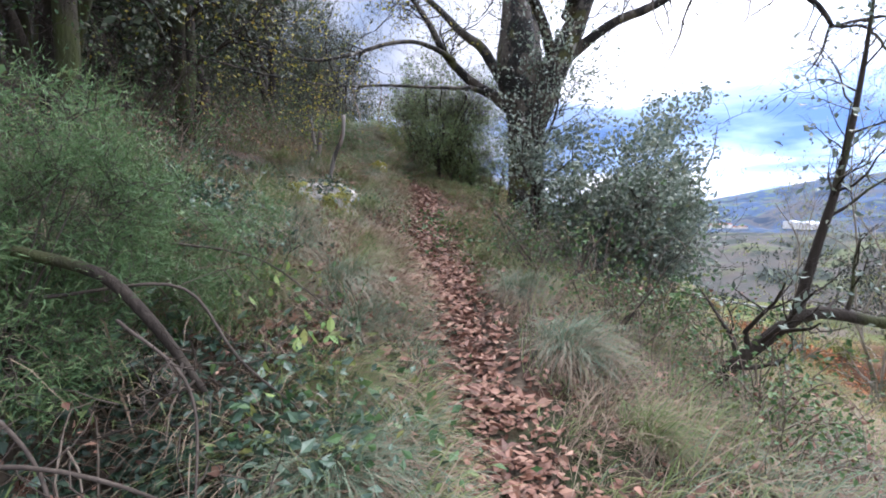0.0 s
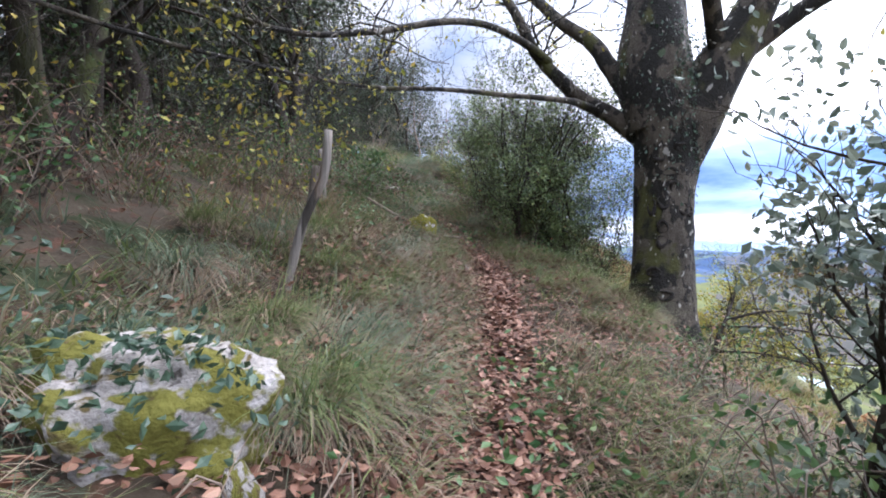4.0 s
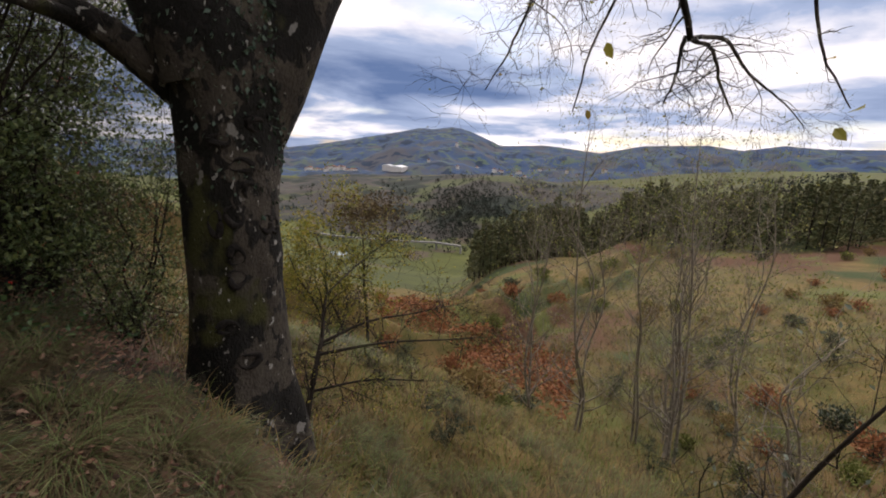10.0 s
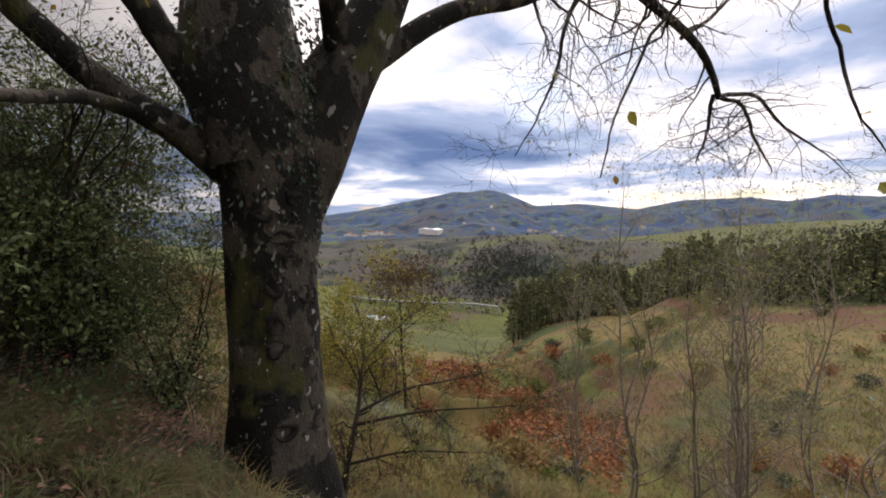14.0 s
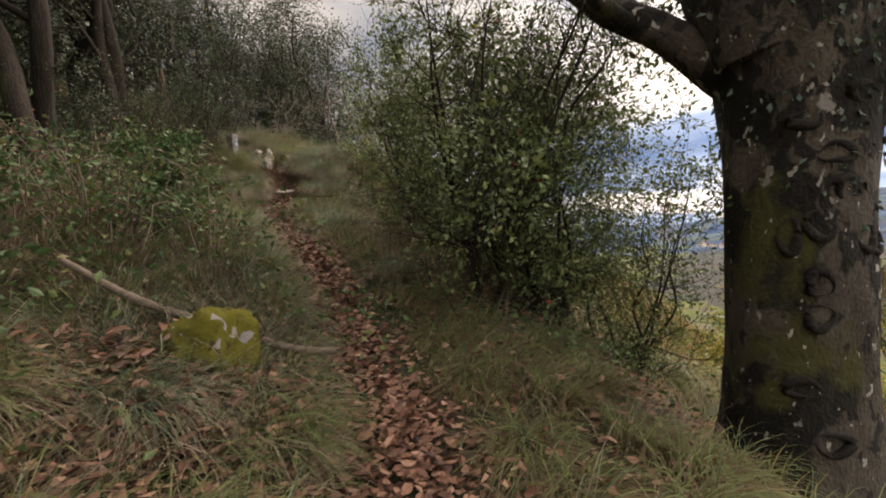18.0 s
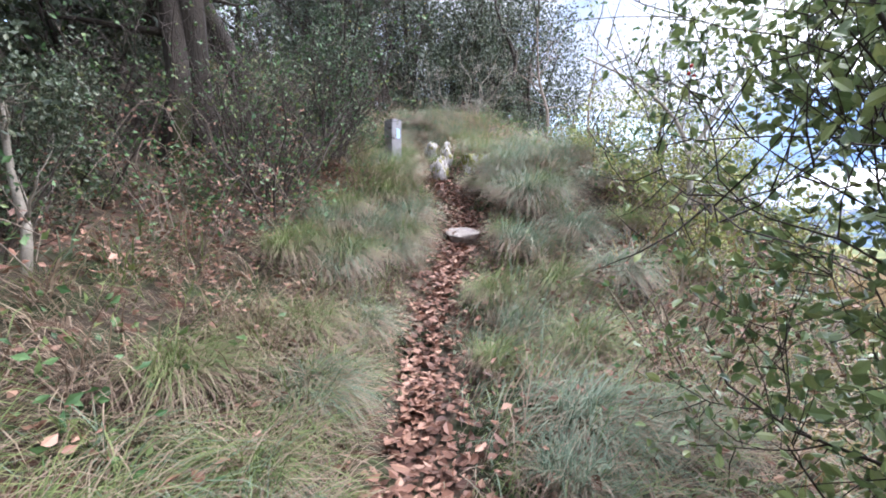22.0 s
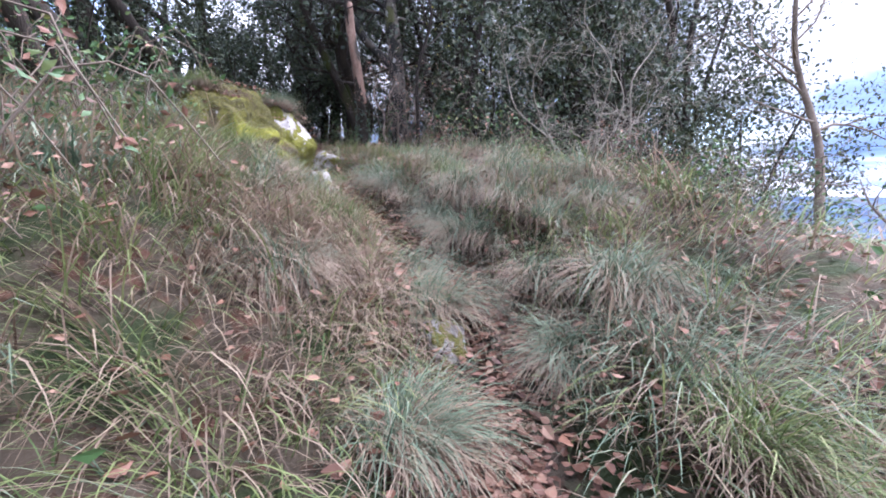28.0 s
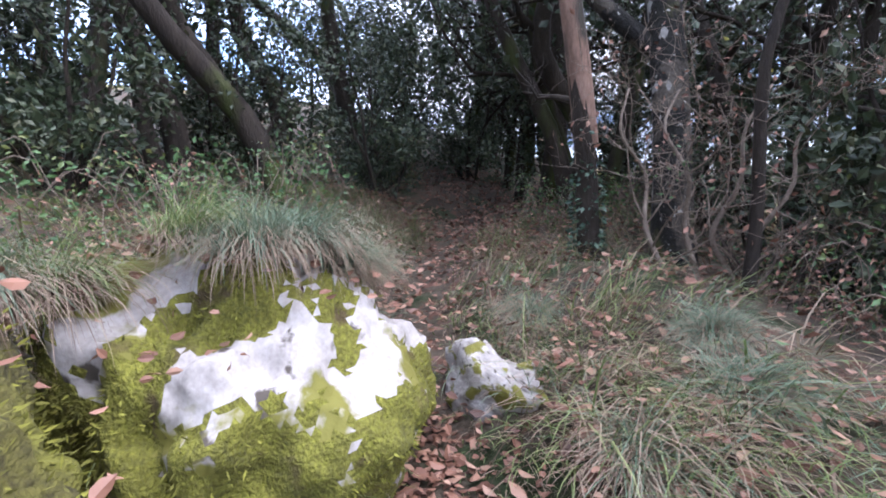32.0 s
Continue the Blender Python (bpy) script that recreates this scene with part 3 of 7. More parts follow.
def leafed(soup, g, ends, shape, per, size, off=0.05, spread=0.8, keep=1.0):
    e = [x for x in ends if g.random() < keep]
    if not e:
        return
    pos = np.repeat(np.array([x[0] for x in e]), per, axis=0)
    way = np.repeat(np.array([x[1] for x in e]), per, axis=0)
    leaves(soup, shape, pos + g.normal(0, off, pos.shape), way, size * g.uniform(0.6, 1.25, len(pos)), g, spread)


# ---- the old beech ----
M_SCAR = material("scarred_bark", [(0.006, 0.005, 0.004), (0.014, 0.011, 0.009), (0.035, 0.029, 0.022)], 14, 0.9, bump=0.8, bump_scale=60)

def beech():
    g = np.random.default_rng(5)
    tree = thing("beech_tree", "old grey-barked pollard beech with dark scars and moss", "tree")
    c, u, f = np.array([3.9, 4.8]), np.array([0.851, -0.525]), np.array([0.525, 0.851])
    at = lambda a, z, r, k=0.0: (*(c + u * a + f * k), z, r)
    s = Soup()
    trunk = curve([(3.90, 4.82, -0.55, 0.66), (3.89, 4.80, 0.0, 0.56), (3.88, 4.79, 0.4, 0.47), (3.88, 4.77, 1.0, 0.42), (3.88, 4.77, 1.7, 0.395), (3.89, 4.78, 2.4, 0.41), (3.90, 4.79, 2.95, 0.47), (3.90, 4.80, 3.4, 0.52), (3.88, 4.82, 3.9, 0.43)], 44)
    ang = np.arange(28) * 2 * np.pi / 28
    low = np.clip((0.9 - trunk[:, 2]) / 1.2, 0, 1)[:, None]
    flute = 1 + low * 0.16 * np.sin(5 * ang + 0.7)[None] + 0.035 * np.sin(3 * ang[None] + trunk[:, 2:3] * 2.2) + 0.02 * np.sin(7 * ang[None] - trunk[:, 2:3] * 3)
    knots = sum(0.07 * np.exp(-((trunk[:, 2:3] - kz) ** 2 / 0.03 + (1 - np.cos(ang[None] - ka)) / 0.06)) for kz, ka in ((1.62, 4.1), (2.0, 4.5), (2.45, 4.2), (1.1, 4.6), (0.75, 3.7), (2.2, 5.6), (1.85, 2.6)))
    tube(s, trunk[:, :3], trunk[:, 3:] * (flute + knots), 28)
    part("trunk", s.mesh("trunk", M_BEECH), tree)
    limbs = [
        [at(0.03, 2.3, 0.28), at(0.16, 2.85, 0.37), at(0.42, 3.45, 0.385), at(0.68, 4.0, 0.32), at(0.98, 4.6, 0.26), at(1.2, 5.1, 0.22), at(1.45, 6.0, 0.16, 0.2), at(1.7, 7.6, 0.09, 0.4), at(1.8, 9.2, 0.04, 0.5)],
        [at(-0.08, 3.1, 0.48), at(-0.22, 3.8, 0.51), at(-0.27, 4.4, 0.45), at(-0.3, 5.2, 0.34), at(-0.3, 6.2, 0.22, 0.1), at(-0.2, 8.2, 0.12, 0.3), at(0.0, 9.8, 0.05, 0.5)],
        [at(0.5, 3.75, 0.15, 0.03), at(1.01, 4.16, 0.125, 0.11), at(1.88, 4.76, 0.105, 0.2), at(2.73, 5.06, 0.095, 0.3), at(3.5, 5.45, 0.085, 0.38), at(4.25, 5.5, 0.074, 0.46), at(4.78, 5.3, 0.066, 0.52), at(5.36, 5.04, 0.058, 0.58), at(5.8, 4.71, 0.05, 0.63), at(6.05, 4.31, 0.04, 0.66)],
        [at(-0.45, 3.6, 0.2), at(-0.73, 3.96, 0.14, 0.05), at(-1.06, 4.45, 0.12, 0.1), at(-1.5, 4.8, 0.1, 0.1), at(-2.5, 5.8, 0.07, 0.3), at(-3.6, 6.6, 0.03, 0.5)],
        [at(-0.3, 3.0, 0.2), at(-0.68, 3.28, 0.135, -0.02), at(-1.17, 3.6, 0.115, -0.1), at(-1.6, 3.98, 0.1, -0.3), at(-1.85, 4.3, 0.09, -0.4), at(-2.2, 5.0, 0.07, -0.5), at(-2.9, 6.0, 0.04, -0.4)],
        [(3.05, 5.30, 3.42, 0.07), (2.55, 4.95, 3.42, 0.052), (2.09, 4.30, 3.24, 0.038), (1.2, 3.78, 3.10, 0.028), (0.4, 3.42, 3.0, 0.024), (-0.18, 3.05, 2.88, 0.02), (-0.8, 2.3, 2.74, 0.017), (-1.7, 1.5, 2.72, 0.016), (-2.6, 0.7, 2.85, 0.010)],
        [(2.3, 5.38, 4.15, 0.07), (1.6, 4.8, 4.3, 0.05), (0.7, 3.8, 4.0, 0.04), (-0.2, 3.0, 3.45, 0.032), (-0.9, 2.4, 3.15, 0.024), (-2.0, 1.8, 3.3, 0.015)],
        [at(0.1, 4.0, 0.2, 0.2), at(0.0, 4.9, 0.17, 0.7), at(-0.2, 6.5, 0.1, 1.4), at(-0.5, 8.0, 0.04, 2.0)],
        [at(0.9, 4.9, 0.16, -0.1), at(1.3, 5.4, 0.11, -0.9), at(1.75, 5.35, 0.08, -1.9), at(2.2, 4.95, 0.05, -2.7), at(2.5, 4.3, 0.025, -3.1)],
        [at(0.62, 3.95, 0.12, -0.05), at(0.45, 4.6, 0.11, -0.6), at(0.2, 5.1, 0.09, -1.6), at(-0.5, 5.3, 0.07, -2.8), at(-1.1, 5.0, 0.045, -4.2), at(-1.6, 4.4, 0.02, -5.4)],
        [at(6.0, 4.36, 0.034, 0.66), at(5.95, 4.05, 0.026, 0.64), at(5.85, 3.79, 0.02, 0.6), at(5.62, 3.38, 0.008, 0.55)],
        [at(6.02, 4.34, 0.034, 0.66), at(6.57, 4.26, 0.028, 0.71), at(7.02, 3.79, 0.022, 0.8), at(7.55, 3.3, 0.009, 0.9)],
        [at(6.05, 4.34, 0.036, 0.66), at(7.02, 4.45, 0.03, 0.8), at(7.83, 4.11, 0.024, 0.95), at(9.31, 3.61, 0.012, 1.1), at(10.0, 3.3, 0.006, 1.2)],
        [at(5.3, 5.05, 0.03, 0.58), at(5.92, 5.48, 0.026, 0.64), at(6.4, 5.89, 0.02, 0.7), at(7.6, 6.4, 0.008, 0.9)],
        [at(3.6, 5.45, 0.035, 0.4), at(3.34, 4.92, 0.026, 0.36), at(3.17, 4.28, 0.018, 0.34), at(2.92, 3.72, 0.011, 0.32), at(2.67, 3.3, 0.005, 0.29)],
        [(4.4, 0.85, 4.35, 0.016), (4.35, 0.9, 3.9, 0.012), (4.48, 0.8, 3.4, 0.009), (4.45, 0.72, 3.1, 0.006), (4.54, 0.58, 2.9, 0.003)],
        [(4.3, 1.1, 4.4, 0.014), (4.1, 1.3, 3.9, 0.010), (3.8, 1.5, 3.4, 0.007), (3.71, 1.56, 3.12, 0.005), (3.7, 1.6, 2.86, 0.003)],
    ]
    ends, hang, low_ends = [], [], []
    for k, ctrl in enumerate(limbs):
        s = Soup()
        line = curve(ctrl, 26)
        line[:, :3] += np.cumsum(g.normal(0, 0.006, (26, 3)), axis=0)
        bumps = 1 + 0.05 * np.sin(np.linspace(0, 25, 26) + k)[:, None] * np.cos(3 * np.arange(12) * np.pi / 6)[None]
        tube(s, line[:, :3], line[:, 3:] * bumps, 12)
        tw = hang if k in (2, 8) or k > 9 else low_ends if k in (5, 6) else [] if k == 9 else ends
        low_limb = k in (5, 6)
        if k > 14:
            sprout(s, g, line, 5, 0.28, 1, [], lo=0.3, kids=2, wander=0.3, rel=0.5, rmax=0.004, steps=(5, 4))
        elif k > 9:
            sprout(s, g, line, 12, 0.95, 2, tw, lo=0.15, up=0.0, droop=0.06, kids=4, wander=0.3, rel=0.45, rmax=0.011, steps=(6, 5))
        else:
            sprout(s, g, line, 24 if low_limb else 16 if k == 2 else 8 if k == 8 else 13, 1.0 if low_limb else 1.3, 2, tw, lo=0.5 if low_limb else 0.35, up=0.02, droop=0.12 if k in (2, 8) else 0.02, kids=5, wander=0.32, rel=0.35, rmax=0.022, steps=(6, 4))
        part("limb", s.mesh("limb", M_BEECH), tree)
    s = Soup()
    leafed(s, g, ends, LEAF, 1, 0.075, 0.02, keep=0.30)
    leafed(s, g, hang, LEAF, 1, 0.05, 0.02, keep=0.03)
    leaves(s, BROAD, [(3.71, 1.55, 3.13), (3.69, 1.6, 2.84), (4.53, 0.6, 2.9), (4.5, 0.64, 2.82), (4.46, 0.74, 3.14), (4.4, 0.85, 3.55)], [(-0.2, -0.5, -0.6), (0, -0.3, -0.9), (0.5, -0.5, 0.1), (-0.4, -0.4, -0.6), (0.6, -0.6, 0.2), (0.2, -0.6, -0.4)], [0.085, 0.05, 0.1, 0.1, 0.09, 0.09], g, 0.1)
    leafed(s, g, [e for e in low_ends if e[0][0] < 0.3], LEAF, 1, 0.055, 0.02, keep=0.28)
    part("crown", s.mesh("crown", M_YELLOW, False), tree, "sparse yellow-green autumn leaves")
    # swollen dark rings where branches were cut
    for z, a, w, h in ((2.42, -1.95, 0.085, 0.05), (2.22, -1.78, 0.06, 0.06), (2.02, -2.1, 0.075, 0.085), (1.93, -1.45, 0.06, 0.07), (1.90, -1.2, 0.05, 0.06), (1.67, -2.1, 0.062, 0.075), (1.48, -2.1, 0.065, 0.07), (1.95, -2.5, 0.05, 0.10), (1.05, -2.3, 0.085, 0.05), (0.74, -1.95, 0.09, 0.06), (2.62, -2.3, 0.07, 0.04), (2.75, -1.7, 0.06, 0.05)):
        s = Soup()
        t = np.linspace(0, 2 * np.pi, 19)
        wob = 1 + 0.12 * np.sin(3 * t + z * 9)
        zz, aa = z + h * wob * np.sin(t), a + w * wob * np.cos(t) / 0.4
        rr = np.interp(zz, trunk[:, 2], trunk[:, 3]) * 1.01
        ring = np.stack([np.interp(zz, trunk[:, 2], trunk[:, 0]) + rr * np.cos(aa), np.interp(zz, trunk[:, 2], trunk[:, 1]) + rr * np.sin(aa), zz], -1)
        tube(s, ring, 0.017 + 0.014 * np.sin(t + z * 11), 8, cap=False)
        part("bark_scar", s.mesh("bark_scar", M_SCAR), tree, "dark swollen ring of an old cut")
    s = Soup()
    n = 1100
    a, z = np.where(g.random(n) < 0.6, g.normal(-1.5, 0.6, n), g.uniform(0, 6.28, n)), 1.9 + 2.6 * g.beta(2.2, 1.2, n)
    rad = np.interp(z, trunk[:, 2], trunk[:, 3]) * 1.02
    pos = np.stack([np.interp(z, trunk[:, 2], trunk[:, 0]) + rad * np.cos(a), np.interp(z, trunk[:, 2], trunk[:, 1]) + rad * np.sin(a), z], -1)
    leaves(s, LEAF, pos, np.stack([np.cos(a) * 0.4, np.sin(a) * 0.4, -0.8 + 0 * a], -1), g.uniform(0.03, 0.07, n), g, 0.4)
    n = 620
    a, z = g.uniform(0, 6.28, n), g.uniform(3.3, 6.2, n)
    mid = curve(limbs[1], 60)
    rad = np.interp(z, mid[:, 2], mid[:, 3]) * 1.03
    pos = np.stack([np.interp(z, mid[:, 2], mid[:, 0]) + rad * np.cos(a), np.interp(z, mid[:, 2], mid[:, 1]) + rad * np.sin(a), z], -1)
    leaves(s, LEAF, pos, np.stack([np.cos(a) * 0.5, np.sin(a) * 0.5, -0.7 + 0 * a], -1), g.uniform(0.035, 0.075, n), g, 0.5)
    part("ivy", s.mesh("ivy", M_IVY, False), tree, "small ivy leaves clinging to the bark")


beech()


# ---- trees and shrubs of a kind ----
def bushy_tree(name, label, category, seed, height, radius, stems, bark, leaf_mat, leaf_shape, leaf_size, per, crown_from=0.15, depth=2, kids=5, lean=(0, 0), stem_r=0.05, branch=0.35, count=14, group="", up=0.12, keep=1.0, berries=0, spot=None, clear=0.75, fine=True, free=None, crook=0.02):
    """A tree or shrub round the origin: stems with branches, and leaves on the twigs."""
    g = np.random.default_rng(seed)
    tree = thing(name, label, category, group)
    ends = []
    for k in range(stems):
        s = Soup()
        a = g.uniform(0, 6.28)
        o = g.uniform(0, 0.12 * (stems > 1)) * radius
        dx, dy = math.cos(a) * radius * 0.5 * (stems > 1) + lean[0], math.sin(a) * radius * 0.5 * (stems > 1) + lean[1]
        h = height * g.uniform(0.75, 1.0) if stems > 1 else height * 0.92
        ctrl = [(math.cos(a) * o, math.sin(a) * o, -0.35, stem_r * 1.25)]
        for t in (0.12, 0.3, 0.5, 0.7, 0.88, 1.0):
            ctrl.append((math.cos(a) * o + dx * t + g.normal(0, crook) * height * 0.5, math.sin(a) * o + dy * t + g.normal(0, crook) * height * 0.5, h * t, stem_r * (1 - 0.82 * t)))
        line = curve(ctrl, 20)
        tube(s, line[:, :3], line[:, 3], 8)
        sprout(s, g, line, count, height * branch, depth, ends, lo=crown_from, up=up, kids=kids, rel=0.5, rmax=stem_r * 0.5, fine=fine)
        part("trunk" if stems == 1 else "stem", s.mesh("stem", bark), tree)
    if spot:
        # walkers keep the way free of leaves
        ends = [e for e in ends if abs(float(off_trail(spot[0] + e[0][0], spot[1] + e[0][1]))) > clear and (free is None or not free(spot[0] + e[0][0], spot[1] + e[0][1], e[0][2]))]
    s = Soup()
    leafed(s, g, ends, leaf_shape, per, leaf_size, leaf_size * 0.9, keep=keep)
    if s.n:
        part("crown", s.mesh("crown", leaf_mat, False), tree)
    if berries:
        s = Soup()
        pick = g.choice(len(ends), berries, replace=False)
        for i in pick:
            for _ in range(3):
                o = np.array(ends[i][0]) + g.normal(0, 0.012, 3)
                r = 0.006
                tube(s, [o - (0, 0, r), o - (0, 0, r * 0.5), o + (0, 0, r * 0.5), o + (0, 0, r)], [r * 0.35, r, r, r * 0.35], 6)
        part("berries", s.mesh("berries", M_BERRY), tree, "clusters of red holly berries")["kind"] = "stuff"
    return tree


M_BERRY = material("red_berry", [(0.35, 0.015, 0.01), (0.5, 0.03, 0.02)], 30, 0.3, spec=0.5)


def stand(tree, x, y, turn=0.0, size=1.0, sink=0.05):
    tree.location, tree.rotation_euler, tree.scale = (x, y, gz(x, y) - sink), (0, 0, turn), (size, size, size)
    return tree


def another(tree, x, y, turn=0.0, size=1.0, sink=0.05):
    o = copy_thing(tree, Matrix.Translation((x, y, gz(x, y) - sink)) @ Matrix.Rotation(turn, 4, "Z"))
    o.scale = (size, size, size)
    return o


holly = stand(bushy_tree("holly_tree", "bushy holly tree with glossy dark green leaves", "tree", 21, 2.8, 1.7, 8, M_BARK, M_HOLLY, BROAD, 0.047, 3, 0.02, 2, 5, lean=(0.35, 0.0), stem_r=0.026, branch=0.27, count=14, berries=14, crook=0.045, keep=0.7, spot=(2.15, 6.2), clear=0.55, free=lambda x, y, z: z > 1.5 and y < 5.75), 2.15, 6.2)
stand(bushy_tree("holly_tree", "holly shrub with red berries and glossy leaves", "tree", 22, 2.6, 1.3, 7, M_BARK, M_HOLLY, BROAD, 0.047, 3, 0.03, 2, 5, stem_r=0.02, branch=0.27, count=14, berries=40, crook=0.045, keep=1.0, lean=(0.1, 0.0), spot=(2.0, 8.3), clear=0.8), 2.0, 8.3)
holly_2 = stand(bushy_tree("holly_tree", "holly shrub with red berries and glossy leaves", "tree", 22, 2.6, 1.3, 6, M_BARK, M_HOLLY, BROAD, 0.047, 2, 0.03, 2, 5, stem_r=0.02, branch=0.27, count=12, berries=34, crook=0.045, keep=0.8, lean=(0.1, 0.0), spot=(2.7, 7.0), clear=0.8), 2.7, 7.0, 4.0, 0.9)
shrub = stand(bushy_tree("oak_shrub", "leafy grey-green oak shrub on the slope below the path", "shrub", 23, 1.85, 1.5, 9, M_BARK, M_SHRUB, LEAF, 0.066, 5, 0.12, 2, 5, stem_r=0.024, branch=0.30, count=9, lean=(0.25, 0.3), up=0.04, spot=(2.55, -0.8), clear=1.1, fine=False, free=lambda x, y, z: y > 0.25), 2.55, -0.8)
thin_shrub = stand(bushy_tree("oak_sapling", "thin forked oak sapling with few grey-green leaves", "shrub", 24, 2.9, 0.6, 3, M_BARK, M_SHRUB, BROAD, 0.048, 2, 0.2, 2, 4, lean=(0.25, -0.45), stem_r=0.032, branch=0.22, count=10, keep=0.8, spot=(1.95, -0.2), clear=0.6, free=lambda x, y, z: y > 0.15), 1.95, -0.2)
another(thin_shrub, 2.4, 15.0, 2.0, 0.95)
another(holly_2, 3.4, 5.95, 2.4, 0.8)
another(holly_2, 2.95, 6.45, 1.0, 1.0)


# ---- the wood ----
OAKS = [bushy_tree("oak_tree", "dark evergreen oak with a crooked mossy trunk", "tree", 30 + k, 7.5, 2.4, (2, 1, 3)[k], M_BARK, M_OAKLEAF, FLAT, 0.082, 10, 0.26, 2, 4, lean=(0.9 * (k - 1), 0.5), stem_r=(0.14, 0.17, 0.11)[k], branch=0.30, count=(11, 17, 8)[k], group="trees of the wood", up=0.06, fine=False, crook=0.055) for k in range(3)]
THICKET = [bushy_tree("thicket_shrub", "dark dense undergrowth shrub at the edge of the wood", "shrub", 40 + k, 2.6, 1.5, 4, M_BARK, M_OAKLEAF, FLAT, 0.085, 7, 0.05, 2, 3, stem_r=0.03, branch=0.36, count=5, group="undergrowth", fine=False) for k in range(2)]
BRUSH = [bushy_tree("brushwood", "tangle of bare brown twigs with a few leaves", "shrub", 45 + k, 1.2, 1.4, 6, M_DARKTWIG, M_BRAMBLE, LEAF, 0.045, 1, 0.1, 2, 3, stem_r=0.012, branch=0.38, count=5, group="brushwood", keep=0.35, crook=0.05) for k in range(2)]
WOOD = [(-1.95, 7.9, 0, 0.9), (-2.8, 11.0, 1, 0.75), (-3.5, 12.2, 2, 1.0), (-3.0, 3.4, 2, 0.9), (-3.4, 0.6, 1, 0.9), (-3.8, -2.6, 0, 0.9), (-4.8, 5.6, 1, 1.1), (-5.2, 9.2, 2, 1.1), (-6.0, 2.2, 0, 1.1), (-6.2, -1.0, 2, 1.2),
        (-5.6, 14.0, 0, 1.1), (-7.6, 25.4, 1, 1.1), (-4.4, 25.5, 2, 1.1), (-2.0, 24.0, 0, 1.0), (-0.4, 26.0, 1, 0.9), (-6.0, 29.5, 0, 1.2),
        (-1.6, 29.0, 2, 1.2), (-8.6, 12.0, 2, 1.2), (-9.0, 7.0, 0, 1.2), (-9.4, 2.0, 1, 1.2), (-13.5, 31.0, 0, 1.3), (-9.5, 33.0, 1, 1.3), (-4.0, 34.0, 2, 1.3), (-11.5, 17.0, 0, 1.1), (-8.0, -5.0, 1, 1.2), (-4.6, -6.5, 2, 1.0)]
_rng = random.Random(7)
for n, (x, y, k, size) in enumerate(WOOD):
    if n < 3:
        stand(OAKS[k], x, y, _rng.uniform(0, 6.28), size)
    else:
        another(OAKS[k], x, y, _rng.uniform(0, 6.28), size)
# the closed wood behind: taller, denser crowns on dark crooked stems
def deep_tree(seed):
    g = np.random.default_rng(seed)
    t = thing("oak_tree", "dark dense evergreen oak deep in the wood", "tree", "trees of the wood")
    tips = []
    for k in range(2):
        s = Soup()
        a = g.uniform(0, 6.28)
        ctrl = [(0.15 * k, 0, -0.4, 0.11)] + [(0.15 * k + math.cos(a) * 1.3 * q + g.normal(0, 0.3), math.sin(a) * 1.3 * q + g.normal(0, 0.3), 7.6 * q, 0.10 * (1 - 0.75 * q)) for q in (0.15, 0.35, 0.55, 0.8, 1)]
        line = curve(ctrl, 16)
        tube(s, line[:, :3], line[:, 3], 7)
        sprout(s, g, line, 15, 1.7, 1, tips, lo=0.16, up=0.05, kids=5, wander=0.3, rel=0.4, rmax=0.045, fine=k == 0)
        part("trunk", s.mesh("trunk", M_BARK), t)
    s = Soup()
    leafed(s, g, tips, FLAT, 12, 0.105, 0.27)
    part("crown", s.mesh("crown", M_OAKLEAF, False), t)
    return t


DEEP = [deep_tree(35), deep_tree(36)]
DEEP_AT = [(-1.5, 26.4), (0.4, 24.6), (-3.0, 24.3), (1.5, 26.4), (-0.2, 23.0), (-3.0, -0.8), (-2.9, 2.4), (-3.1, 4.6), (-3.4, -2.3), (-3.2, 27.0), (-0.9, 28.5), (-5.5, 27.8), (-8.0, 29.6), (-10.2, 30.6), (-2.8, 31.2), (0.8, 28.2), (-6.8, 32.6), (-12.2, 33.4), (-15.0, 27.0), (-13.0, 14.2), (-10.6, 13.4), (-8.4, 9.6), (-6.9, 5.6), (-7.6, 3.6), (-5.3, 3.2), (-4.9, -1.4), (-7.4, -2.8), (-5.9, -4.6), (-6.6, 11.2), (-4.5, 9.9), (-11.4, 9.6), (-10.2, -0.6), (0.6, 31.5), (-2.2, 25.6), (-6.6, 25.0), (-9.4, 27.0), (-3.9, 29.6), (-7.6, 7.6), (-4.2, 1.9), (-5.2, 7.4), (-1.0, 24.9), (-8.6, 26.2), (-10.6, 27.6), (-9.2, 28.6), (-11.8, 28.8)]
for n, (x, y) in enumerate(DEEP_AT):
    if n < 2:
        stand(DEEP[n], x, y, n, 1.0)
    else:
        another(DEEP[n % 2], x, y, n * 2.1, 0.8 + 0.05 * (n % 7))
